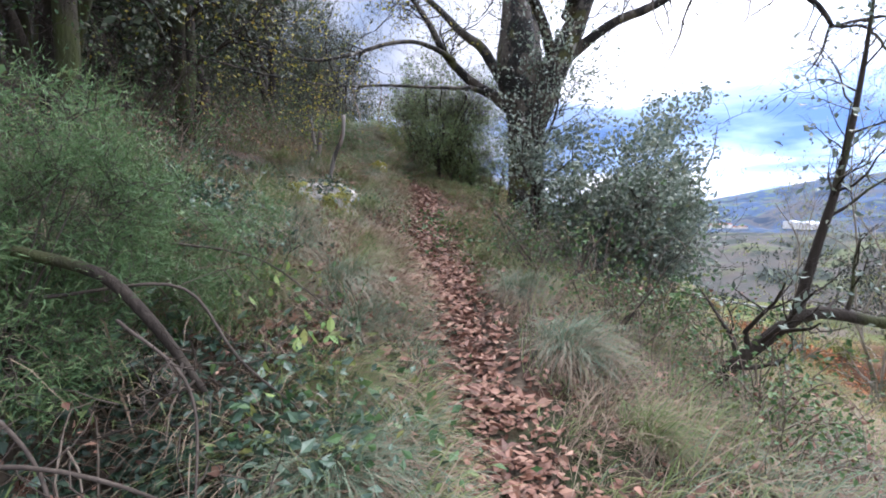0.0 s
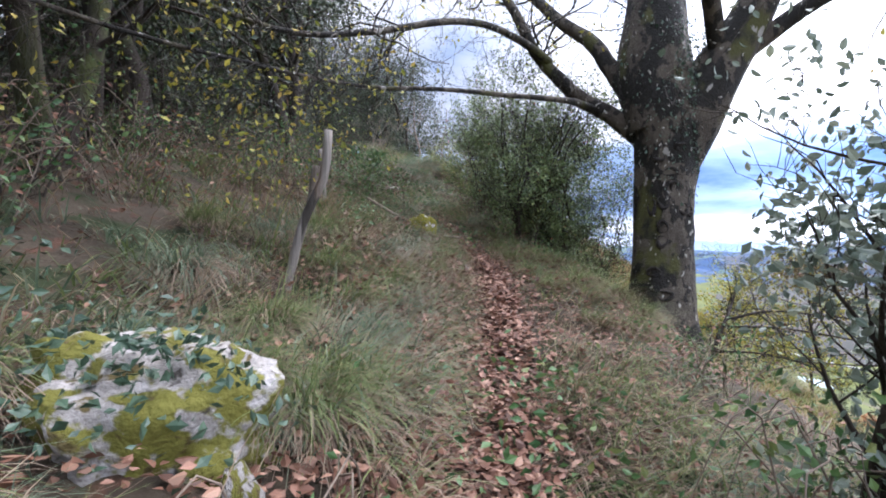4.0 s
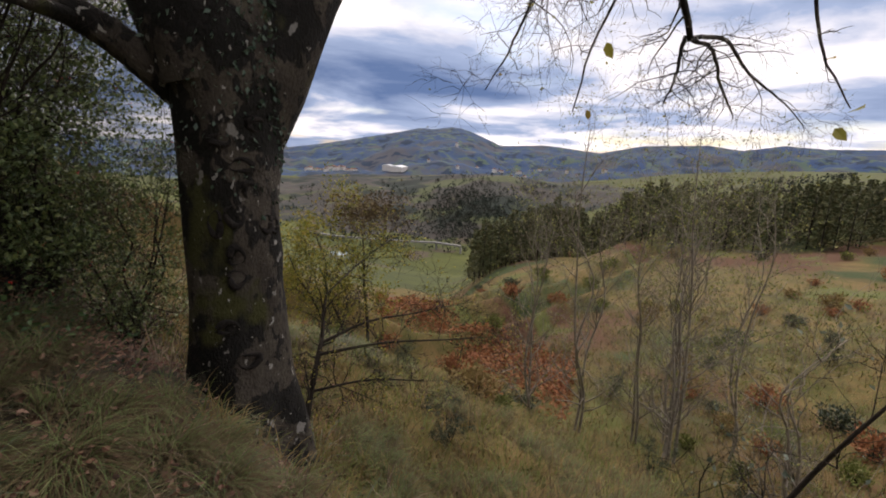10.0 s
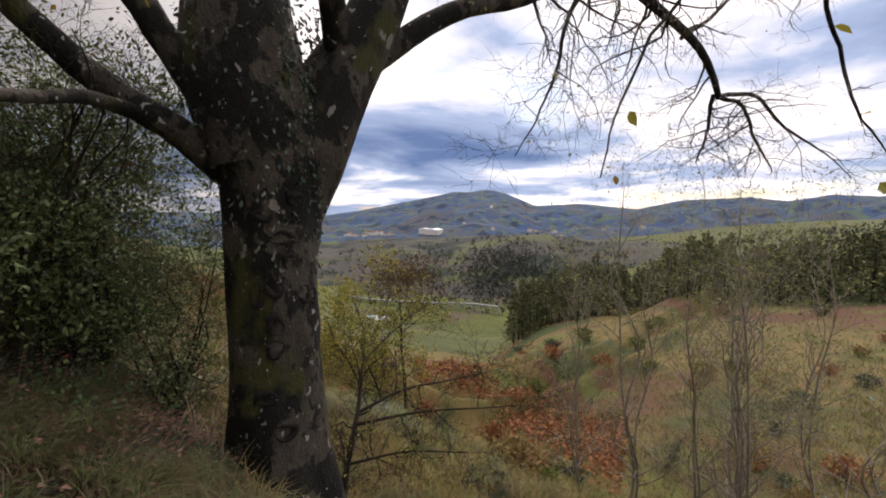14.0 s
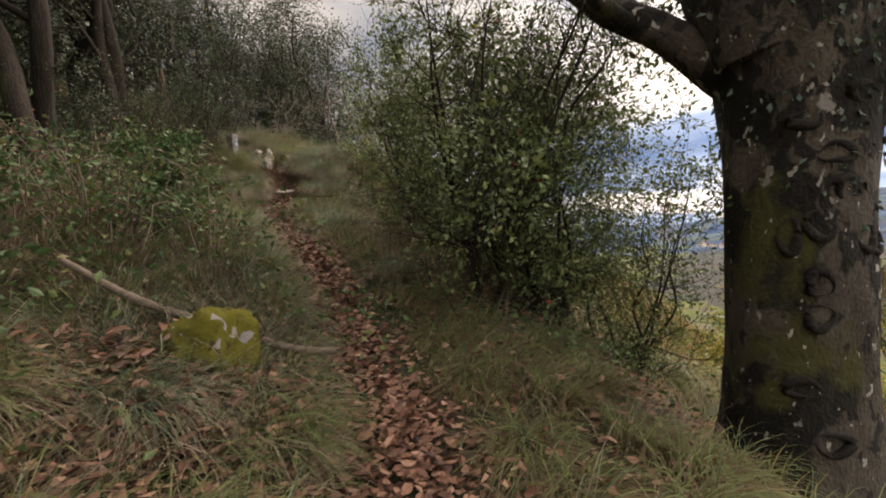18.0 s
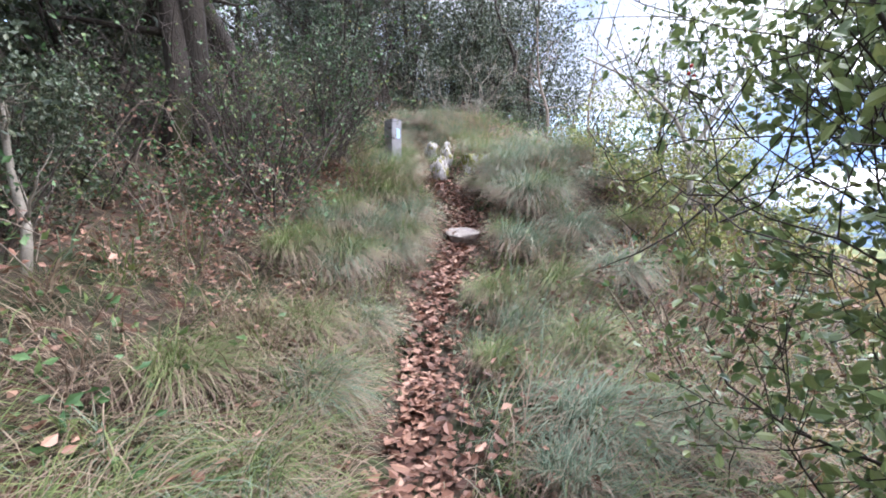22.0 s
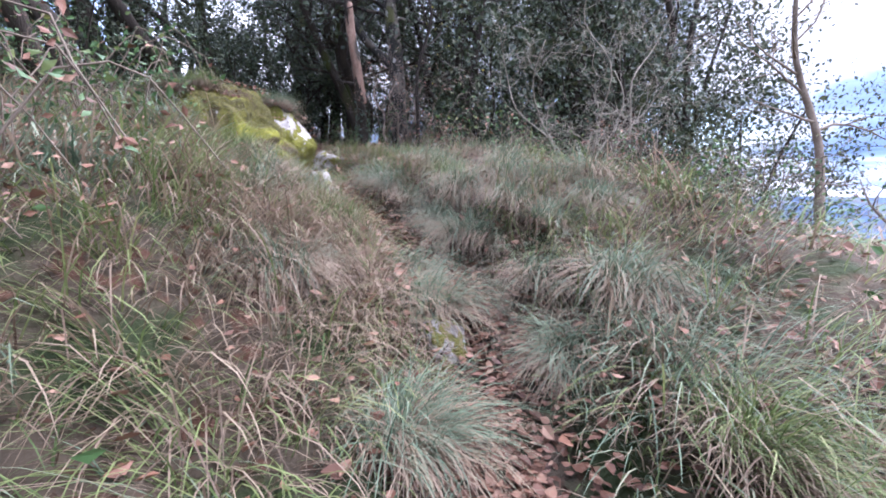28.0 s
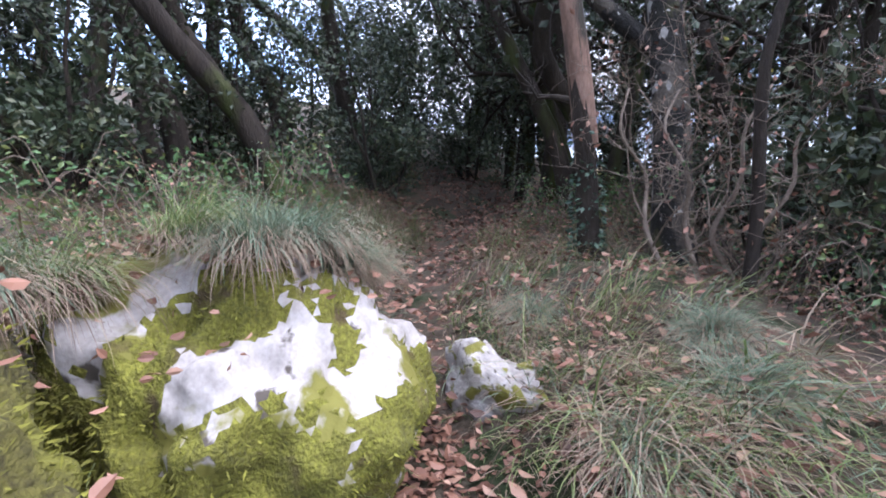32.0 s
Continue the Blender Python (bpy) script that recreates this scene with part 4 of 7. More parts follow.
UNDER = [(-2.9, 11.1), (-3.4, 12.0), (-9.3, 19.6), (-9.4, 21.5), (-8.8, 23.0), (-10.4, 19.6), (-10.8, 21.6), (-9.8, 23.6), (-9.6, 18.0), (-8.9, 16.0), (-12.2, 20.0), (-3.2, 2.0), (-3.0, 5.4), (-4.2, 8.2), (-4.3, 11.5), (-3.6, -0.8), (-4.2, -3.6), (-4.4, -5.6), (-3.9, 6.6), (-5.6, 7.2), (-8.0, 14.4), (-10.5, 24.5), (-12.0, 22.5), (-11.0, 18.2), (-7.4, 27.6), (-4.6, 3.6), (-5.0, 0.2), (-6.4, 13.0), (-3.2, 23.0), (-0.6, 22.6), (-8.5, 24.0), (-5.6, 26.0), (-2.4, 26.5), (-9.8, 17.0), (-11.5, 15.5), (-13.0, 26.0), (-1.6, 23.2), (-3.9, 24.4), (-0.2, 24.4), (-6.4, 28.0), (-9.0, 28.6), (-3.4, 28.2), (-1.4, 27.2), (0.7, 25.8), (-11.4, 29.4), (-4.9, 29.0), (-8.8, 31.4), (-2.6, 30.0), (-3.6, 4.4), (-4.0, 9.4), (-5.8, 10.6), (-6.0, 4.6), (-6.6, 8.6), (-5.0, -2.6), (-6.4, 0.4), (-3.4, 12.9), (-4.9, 12.6), (-8.0, 25.0), (-8.9, 25.6), (-7.5, 25.9), (-9.8, 26.2), (-8.6, 27.0), (-10.4, 27.4), (-11.4, 26.6), (-9.6, 28.2), (-11.0, 28.6)]
for n, (x, y) in enumerate(UNDER):
    edge_of_wood = x > -3.7 and y < 13.2
    kind = BRUSH if edge_of_wood else THICKET
    if abs(float(off_trail(x, y))) < 0.9:
        continue
    another(kind[n % 2], x, y, _rng.uniform(0, 6.28), _rng.uniform(0.8, 1.25))
for k in range(2):
    stand(THICKET[k], (-14.0, -12.8)[k], (20.6, 24.6)[k], k)
    stand(BRUSH[k], (-2.7, -2.9)[k], (0.2, 6.2)[k], k)
for n, (x, y) in enumerate([(-2.6, 3.9), (-2.4, 1.6), (-2.7, -1.2), (-2.9, 7.0), (-2.2, 9.0), (-2.7, 10.0), (-2.5, 11.9), (-1.8, 12.3), (-2.9, -2.4), (-3.6, 2.9), (-3.4, 8.8), (-3.3, 10.9), (-2.0, 4.9), (-0.3, 20.6), (-1.9, 21.9), (-3.0, 22.2), (0.6, 19.6), (-4.2, 22.6), (-1.7, 11.2), (-1.55, 10.7), (-2.0, 10.9), (-1.95, 11.6), (-1.65, 12.0), (-2.2, 11.3), (-1.9, 11.35), (-1.7, 10.95), (-1.8, 11.6), (-2.4, 11.5), (1.5, -2.7), (1.35, -2.0)]):
    another(BRUSH[n % 2], x, y, n * 2.3, 0.75 + 0.1 * (n % 4))


# ---- grass ----
def blades(soup, x, y, z, az, length, width, lean, droop, segs=4):
    """Grass blades from their roots: az the way each leans, lean how far from upright it starts, droop how far it bends over (above 1 it hangs)."""
    n = len(x)
    c, s = np.cos(az), np.sin(az)
    first = np.arcsin(np.clip(lean, 0, 0.95))
    px, py, pz = np.array(x, float), np.array(y, float), np.array(z, float)
    v = []
    for k in range(segs + 1):
        t = k / segs
        if k:
            bend = np.minimum(first + droop * 1.5 * ((k - 0.5) / segs) ** 1.15, 2.95)
            px, py, pz = px + np.sin(bend) * c * length / segs, py + np.sin(bend) * s * length / segs, pz + np.cos(bend) * length / segs
        w = width * (1 - t) ** 0.5 * 0.5
        v += [np.stack([px - s * w, py + c * w, pz], -1), np.stack([px + s * w, py - c * w, pz], -1)] if k < segs else [np.stack([px, py, pz], -1)]
    m = len(v)
    v = np.stack(v, 1).reshape(-1, 3)
    o = (np.arange(n) * m)[:, None, None]
    soup.add(v, (np.array([[2 * k, 2 * k + 1, 2 * k + 3, 2 * k + 2] for k in range(segs - 1)])[None] + o).reshape(-1, 4))
    soup.n -= len(v)
    soup.f.append((np.array([[2 * segs - 2, 2 * segs - 1, 2 * segs]])[None] + o).reshape(-1, 3) + soup.n)
    soup.n += len(v)


W_G1, W_G2 = waves(51, 1.6), waves(52, 5.0)


def meadow(seed, tufts, per, lo, hi, reach, base, length, width, segs):
    """Tufts beside the footpath between y = lo and hi, reach metres out on both sides, sorted into green, bluish and dry grass."""
    g = np.random.default_rng(seed)
    y = g.uniform(lo, hi, tufts)
    side = np.where(g.random(tufts) < 0.55, -1, 1)
    d = side * (base + reach * g.beta(0.9, 1.9, tufts))
    sl = np.interp(y, _y, _slope)
    x = trail_x(y) + d / np.sqrt(1 + sl**2)
    y = y - d * sl / (1 + sl**2)
    d = off_trail(x, y)
    keep = (np.abs(d) > (0.27 + 0.06 * W_A(x * 3, y * 3)) * np.interp(y, [6, 9, 23], [1, 0.85, 0.9])) & ((x - 3.9) ** 2 + (y - 4.8) ** 2 > 0.3)
    keep &= (((x + 0.68) / 0.52) ** 2 + ((y + 0.38) / 0.55) ** 2 > 1) & (((x + 0.62) / 0.2) ** 2 + ((y + 1.35) / 0.25) ** 2 > 1) & (((x + 0.1) / 0.25) ** 2 + ((y + 0.55) / 0.5) ** 2 > 1) & (((x + 1.3) / 0.65) ** 2 + ((y + 4.6) / 0.65) ** 2 > 1) & (((x + 1.25) / 0.4) ** 2 + ((y - 13.35) / 0.4) ** 2 > 1) & (((x + 5.0) / 0.75) ** 2 + ((y - 18.2) / 0.8) ** 2 > 1) & (((x + 0.2) / 0.28) ** 2 + ((y - 13.1) / 0.32) ** 2 > 1)
    keep &= (g.random(len(keep)) < np.where((x > 1.5) & (y > 1) & (y < 7), 0.25, 1.0))
    # under the trees little grass grows
    keep &= (g.random(len(keep)) < np.where((d < -1.2) & (y > 10) & (y < 12.7), 0.15, np.where((d < -2.0) & (y > 8) & (y < 13), 0.5, np.where((y > 21) & (d > 0.3), 0.45, 1.0))))
    x, y, d = x[keep], y[keep], d[keep]
    kind = np.digitize(0.55 * W_G1(x, y) + 0.45 * W_G2(x, y) + g.normal(0, 0.35, len(x)), [-0.42, 0.45])
    size = g.uniform(0.65, 1.35, len(x))
    # the tufts are combed downhill
    cx, cy, cs, ck = (np.repeat(v, per) for v in (x, y, size, kind))
    n = len(cx)
    ck = np.where(g.random(n) < 0.42, 0, ck)
    bx, by = cx + g.normal(0, 0.05, n) * cs, cy + g.normal(0, 0.05, n) * cs
    out = np.arctan2(by - cy, bx - cx) + g.normal(0, 0.6, n)
    comb = 0.9 * W_G1(bx * 0.6, by * 0.6) - 0.55
    az = np.arctan2(0.62 * np.sin(out) + 0.6 * np.sin(comb), 0.62 * np.cos(out) + 0.6 * np.cos(comb))
    near_way = np.clip(np.abs(off_trail(bx, by)) / np.where((by > 10.8) & (by < 13), 0.8, 0.55), 0.35, 1)
    bz, ln, wd = ground(bx, by) - 0.015, length * cs * near_way * g.uniform(0.5, 1.2, n), width * g.uniform(0.7, 1.3, n)
    dead = ck == 0
    lean, droop = np.where(dead, g.uniform(0.35, 0.95, n), g.uniform(0.3, 0.9, n)), np.where(dead, g.uniform(0.5, 1.3, n), g.uniform(0.5, 1.25, n))
    for k, soup in ((0, DRY), (1, GREEN), (2, BLUE)):
        m = ck == k
        blades(soup, bx[m], by[m], bz[m], az[m], ln[m], wd[m], lean[m], droop[m], segs)


GREEN, BLUE, DRY = Soup(), Soup(), Soup()
meadow(61, 5400, 26, -7, 23, 2.0, 0.18, 0.41, 0.006, 4)
meadow(64, 12000, 11, -7, 24, 3.2, 0.2, 0.19, 0.006, 2)
meadow(62, 3000, 16, -8, 26, 5.5, 1.6, 0.42, 0.011, 3)
for name, soup, mat, label in (("grass", GREEN, M_GRASS, "green meadow grass beside the footpath"), ("grass", BLUE, M_BLUEGRASS, "bluish arching grass in tufts"), ("grass", DRY, M_DRY, "dry straw-coloured grass")):
    tagged(new(name, soup.mesh(name, mat)), label, "grass", kind="stuff")

# the open slope below: coarse tufts, thinning with distance
g = np.random.default_rng(63)
for name, mat, n0, label, lo, hi in (("slope_grass", M_SLOPEDRY, 2800, "pale rough grass of the open slope", 2.0, 45), ("slope_grass", M_SLOPEGREEN, 2800, "green rough grass of the open slope", 2.0, 60), ("slope_grass", M_SLOPEDRY, 1800, "faded grass on the open shoulder", 0.0, 9), ("slope_grass", M_SLOPEBROWN, 2600, "brown dead grass of the open slope", 3.0, 50)):
    soup = Soup()
    r, a = lo + (hi - lo) * g.beta(1.0, 1.7, n0), np.radians(g.uniform(15, 118, n0))
    x, y = 2.6 + r * np.sin(a), 2.0 + r * np.cos(a)
    if hi == 9:
        x, y, r = g.uniform(1.2, 7.5, n0), g.uniform(7, 20, n0), np.full(n0, 4.0)
    ok = (off_trail(x, y) > 1.5) & ((x - 3.9) ** 2 + (y - 4.8) ** 2 > 0.45)
    x, y, r = (np.repeat(v[ok], 12) for v in (x, y, r))
    n = len(x)
    k = 1 + r / 18
    bx, by = x + g.normal(0, 0.09, n) * k, y + g.normal(0, 0.09, n) * k
    blades(soup, bx, by, ground(bx, by) - 0.02, g.uniform(0, 6.28, n), (0.24 if hi == 9 else 0.36) * g.uniform(0.5, 1.2, n) * k**0.4, 0.011 * k, g.uniform(0.1, 0.8, n), g.uniform(0.4, 1.2, n), 3)
    tagged(new(name, soup.mesh(name, mat)), label, "grass", kind="stuff")

# fallen leaves: thick on the footpath, strewn beside it
LITTER = (np.array([(0, 0, 0), (-0.24, 0.3, 0.1), (-0.3, 0.62, 0.14), (0, 1, 0.02), (0.3, 0.62, 0.12), (0.24, 0.3, 0.1), (0, 0.5, -0.02)]),
          np.array([(0, 6, 1), (1, 6, 2), (2, 6, 3), (3, 6, 4), (4, 6, 5), (5, 6, 0)]))


def litter(seed, n, lo, hi, mid, wide, size, lift=(0.008, 0.04)):
    g = np.random.default_rng(seed)
    y, d = g.uniform(lo, hi, n), g.normal(mid, wide, n)
    sl = np.interp(y, _y, _slope)
    x, y = trail_x(y) + d / np.sqrt(1 + sl**2), y - d * sl / (1 + sl**2)
    a = g.uniform(0, 6.28, n)
    way = np.stack([np.cos(a), np.sin(a), g.uniform(-0.15, 0.5, n)], -1)
    u = np.stack([-np.sin(a), np.cos(a), g.normal(0, 0.4, n)], -1)
    w = np.cross(u, way) * np.where(g.random(n) < 0.6, 1, -1)[:, None]
    t, f = LITTER
    sz = size * g.uniform(0.55, 1.25, n)
    p = np.stack([x, y, ground(x, y) + g.uniform(*lift, n)], -1)
    v = p[:, None] + (t[None, :, :1] * u[:, None] + t[None, :, 1:2] * way[:, None] + t[None, :, 2:] * w[:, None]) * sz[:, None, None]
    FALLEN.add(v.reshape(-1, 3), (f[None] + (np.arange(n) * len(t))[:, None, None]).reshape(-1, 3))


FALLEN = Soup()
litter(89, 3600, 1.2, 4.6, -0.8, 0.35, 0.058, (0.02, 0.16))
litter(87, 700, 4.3, 5.6, 4.4, 0.45, 0.06)
litter(88, 3000, 2.4, 6.6, 1.9, 0.6, 0.05, (0.01, 0.12))
litter(71, 5300, -8, 9.2, 0.0, 0.125, 0.072)
litter(75, 5200, -8, 9.2, 0.0, 0.15, 0.05)
litter(84, 700, 9.2, 11.9, 0.0, 0.09, 0.065)
litter(85, 800, 9.2, 11.9, 0.0, 0.11, 0.05)
litter(86, 3200, 9.6, 12.6, -1.7, 0.45, 0.046, (0.01, 0.09))
litter(76, 1100, 11.8, 13.5, 0.03, 0.15, 0.06)
litter(81, 2300, 14.9, 19.8, 0.03, 0.15, 0.06)
litter(77, 1300, 11.8, 13.5, 0.03, 0.17, 0.045)
litter(82, 2700, 14.9, 20, 0.03, 0.17, 0.045)
litter(72, 7000, -2.4, 4.5, -0.5, 0.55, 0.055, (0.01, 0.10))
litter(78, 1500, -1.6, 0.6, -0.35, 0.16, 0.06, (0.01, 0.05))
litter(73, 9000, -8, 24, -0.4, 1.3, 0.052, (0.02, 0.14))
litter(79, 7000, 7, 20, 1.1, 0.8, 0.05, (0.01, 0.06))
litter(83, 1900, -3.6, -1.5, -1.1, 0.5, 0.058, (0.02, 0.1))
litter(80, 4000, -6, 6, 1.0, 0.6, 0.05, (0.01, 0.06))
litter(74, 6200, 19.5, 28, 0.2, 1.6, 0.06, (0.02, 0.10))
tagged(new("fallen_leaves", FALLEN.mesh("fallen_leaves", M_LITTER, False)), "brown fallen beech leaves strewn along the footpath", "leaves", kind="stuff")


# ---- stones ----
def rock(name, label, x, y, z, size, mat, seed, turn=0.0, rough=0.22, flat=0.0, tilt=(0, 0), fine=3, other=None):
    """A weathered stone with broken faces; size is its half width, depth and height. other: (material, field, depth) where a second surface lies bare, sunk by depth."""
    g = np.random.default_rng(seed)
    bm = bmesh.new()
    bmesh.ops.create_icosphere(bm, subdivisions=fine, radius=1.0)
    cuts = [(Vector(g.normal(0, 1, 3)).normalized(), g.uniform(0.62, 0.92)) for _ in range(9)]
    off = Vector(g.uniform(-50, 50, 3))
    for v in bm.verts:
        p = v.co.copy()
        for n, c in cuts:
            k = p.dot(n) - c
            if k > 0:
                p -= n * k * 0.85
        p *= 1 + rough * noise.fractal(p * 1.4 + off, 0.9, 2.1, 5) - 0.35 * rough * abs(noise.noise(p * 3.1 + off)) + 0.05 * noise.noise(p * 6 + off)
        if flat and p.z > flat:
            p.z = flat + (p.z - flat) * 0.15
        v.co = p
    for f in bm.faces:
        f.smooth = True
    if other:
        for f in bm.faces:
            f.material_index = int(other[1](f.calc_center_median()) > 0)
        for v in bm.verts:
            if all(f.material_index for f in v.link_faces):
                v.co *= 1 - other[2]
    me = bpy.data.meshes.new(name)
    bm.to_mesh(me)
    bm.free()
    me.materials.append(mat)
    if other:
        me.materials.append(other[0])
    ob = new(name, me)
    ob.matrix_world = pose(x, y, z, tilt[0], tilt[1], turn) @ Matrix.Diagonal((*size, 1))
    return tagged(ob, label, "rock")


def streaks(p):
    """Bare streaks down the upper half of a boulder."""
    return 1.15 * noise.noise(Vector((p.x * 2.6 + 3, p.y * 2.6, p.z * 1.3))) + 0.3 * noise.noise(p * 6) + 0.22 * noise.noise(p * 15) + 0.18 * noise.noise(p * 34) + 0.42 * min(p.z - 0.3, 0.35) - 0.2


M_DEEPMOSS = material("dark_moss_on_stone", [(0.018, 0.015, 0.006), (0.042, 0.036, 0.010), (0.080, 0.072, 0.015), (0.12, 0.11, 0.022)], 4, 0.95, fine=0.6, bump=1.0, bump_scale=60, patches=[((0.165, 0.160, 0.022), 1.5, 0.50, 0.60), ((0.055, 0.038, 0.018), 3.0, 0.54, 0.62), ((0.36, 0.33, 0.31), 2.7, 0.68, 0.69)])
M_GOLDMOSS = material("golden_moss_on_stone", [(0.050, 0.046, 0.010), (0.115, 0.110, 0.016), (0.20, 0.195, 0.026)], 5, 0.95, fine=0.6, bump=1.0, bump_scale=60, patches=[((0.07, 0.05, 0.02), 4.0, 0.58, 0.66)])
rock("rock", "limestone outcrop with moss and ivy beside the path", -0.74, -0.08, 0.70, (0.46, 0.38, 0.38), M_ROCK, 1, 20, 0.34, fine=5)
rock("rock", "pale limestone with moss low on the bank", -0.66, -1.25, 0.46, (0.19, 0.16, 0.26), M_ROCK, 32, 40, 0.36, fine=4)
rock("rock", "low pale stone beside the outcrop", -0.31, -0.40, 0.60, (0.08, 0.09, 0.22), M_ROCK, 31, 10, 0.3)
rock("rock", "small pale stone with green moss by the path", -0.42, 0.42, 0.36, (0.13, 0.11, 0.16), M_ROCK, 2, 60)
rock("rock", "mossy yellow-green stone in the grass", 0.40, 4.48, 1.56, (0.195, 0.17, 0.21), M_BRIGHTMOSS, 3, 10, 0.36, fine=4)
rock("stone", "small pale stone lying among leaves on the path", 1.14, 2.51, 0.75, (0.05, 0.04, 0.03), M_PALE_ROCK, 4, 30)
rock("stone", "small pale stone lying among leaves on the path", 1.30, 4.34, 1.07, (0.045, 0.035, 0.03), M_PALE_ROCK, 5, 80)
rock("stone", "narrow pale stone beside the path in grass", 0.90, 3.81, 1.02, (0.05, 0.05, 0.13), M_PALE_ROCK, 6, 15)
rock("rock", "bare white limestone with mossy side", -0.64, 13.18, 3.38, (0.12, 0.12, 0.25), M_PALE_ROCK, 8, 40, 0.5, fine=4)
rock("rock", "upright white limestone point beside the path", -0.61, 13.46, 3.64, (0.085, 0.085, 0.19), M_PALE_ROCK, 9, 10, 0.45)
rock("rock", "pale block of limestone with yellow moss down its sides", -0.21, 13.22, 3.50, (0.21, 0.18, 0.28), M_ROCK, 10, -15, 0.28, flat=0.62, fine=5)
rock("rock", "white limestone ridge along the path", -0.70, 13.96, 3.78, (0.08, 0.12, 0.19), M_PALE_ROCK, 11, -20, 0.5, fine=4)
rock("rock", "white limestone block above the path", -0.98, 14.32, 3.82, (0.085, 0.1, 0.16), M_PALE_ROCK, 12, 35, 0.5)
rock("rock", "rounded white limestone on the path edge", -1.13, 14.62, 3.85, (0.06, 0.06, 0.1), M_PALE_ROCK, 13, 5, 0.3)
rock("rock", "white limestone point among dead leaves with moss", -1.83, 16.0, 4.05, (0.12, 0.1, 0.16), M_ROCK, 14, 50, 0.28)
rock("stone", "pale stone at the path edge", -3.45, 18.12, 4.55, (0.07, 0.06, 0.09), M_PALE_ROCK, 16, 70, 0.25)
rock("rock", "white limestone point with moss beside the path", -4.24, 18.80, 4.84, (0.15, 0.2, 0.2), M_PALE_ROCK, 17, 25, 0.35, fine=4)
rock("rock", "weathered white limestone end stone beside the path", -4.98, 20.2, 5.2, (0.30, 0.16, 0.2), M_PALE_ROCK, 18, -20, 0.42, fine=4)
rock("boulder", "large boulder thickly grown with yellow-green moss", -5.12, 18.08, 5.14, (0.78, 0.9, 0.78), M_DEEPMOSS, 19, 0, 0.26, fine=6)
rock("boulder", "limestone boulder with yellow moss and bare white patches", -5.36, 19.25, 5.2, (0.58, 0.72, 0.72), M_GOLDMOSS, 20, 25, 0.26, fine=6, other=(M_PALE_ROCK, streaks, 0.02))
rock("rock", "pale stone standing in the wood", -5.93, 31.2, 7.4, (0.25, 0.2, 0.5), M_PALE_ROCK, 21, 0)
rock("rock", "pale stone half hidden in undergrowth", -3.5, 13.2, 4.25, (0.3, 0.25, 0.2), M_PALE_ROCK, 22, 0)


def slab(name, label, x, y, z, size, seed, turn, tilt):
    """A broken flat stone with sharp edges; size is its width, depth and thickness."""
    g = np.random.default_rng(seed)
    off = Vector(g.uniform(-50, 50, 3))
    bm = bmesh.new()
    # an uneven seven-sided outline, narrower below
    ring = [(2 * math.pi * (k + g.uniform(-0.28, 0.28)) / 7, g.uniform(0.42, 0.62)) for k in range(7)]
    low, high = ([bm.verts.new((math.cos(a) * r * q, math.sin(a) * r * q, z + g.uniform(-0.1, 0.1))) for a, r in ring] for q, z in ((0.62, -0.5), (1.0, 0.42)))
    bm.faces.new(high)
    bm.faces.new(low[::-1])
    for k in range(7):
        bm.faces.new((low[k], low[(k + 1) % 7], high[(k + 1) % 7], high[k]))
    bmesh.ops.bevel(bm, geom=bm.edges[:], offset=0.05, segments=1, affect="EDGES")
    bmesh.ops.triangulate(bm, faces=bm.faces[:])
    bmesh.ops.subdivide_edges(bm, edges=bm.edges[:], cuts=5, use_grid_fill=True)
    for v in bm.verts:
        v.co += Vector((noise.noise(v.co * 4 + off), noise.noise(v.co * 4 - off), noise.noise(v.co * 5 + off * 2))) * 0.045 + v.co * 0.05 * noise.noise(v.co * 11 + off)
    me = bpy.data.meshes.new(name)
    bm.to_mesh(me)
    bm.free()
    me.materials.append(M_STEP)
    ob = new(name, me)
    ob.matrix_world = pose(x, y, z, tilt[0], tilt[1], turn) @ Matrix.Diagonal((*size, 1))
    return tagged(ob, label, "rock")

slab("stone_slab", "pale flat stone step jutting out over the path", -0.12, 11.78, 2.75, (0.36, 0.30, 0.13), 7, 25, (14, -10))
slab("stone_slab", "flat pale stone step on the path", -3.20, 17.86, 4.42, (0.56, 0.38, 0.18), 15, 35, (5, 4))


# ---- posts ----
def wooden_post(label, ctrl, seed, sides=10):
    g = np.random.default_rng(seed)
    s = Soup()
    line = curve(ctrl, 22)
    a = np.arange(sides) * 2 * np.pi / sides
    rag = 1 + 0.14 * np.sin(2 * a + seed)[None] + 0.06 * g.normal(0, 1, (22, sides))
    tube(s, line[:, :3], line[:, 3:] * rag, sides)
    return tagged(new("fence_post", s.mesh("fence_post", M_POSTWOOD)), label, "post", "old fence posts")


wooden_post("tall crooked weathered fence post leaning over", [(-0.66, 1.36, 0.45, 0.032), (-0.64, 1.38, 0.8, 0.032), (-0.58, 1.39, 1.2, 0.033), (-0.48, 1.40, 1.6, 0.036), (-0.39, 1.40, 1.8, 0.034), (-0.36, 1.40, 2.13, 0.032)], 1)
wooden_post("short grey weathered fence post in the grass", [(-0.85, 3.14, 1.0, 0.055), (-0.82, 3.14, 1.3, 0.054), (-0.79, 3.14, 1.7, 0.052), (-0.74, 3.14, 2.13, 0.05)], 2)
wooden_post("thin grey fence post below the wood", [(-0.86, 4.58, 1.5, 0.034), (-0.9, 4.58, 2.0, 0.034), (-0.96, 4.58, 2.55, 0.03)], 3)
wooden_post("far thin fence post at the edge of the wood", [(-2.1, 5.2, 1.9, 0.03), (-2.1, 5.2, 2.6, 0.028)], 4)


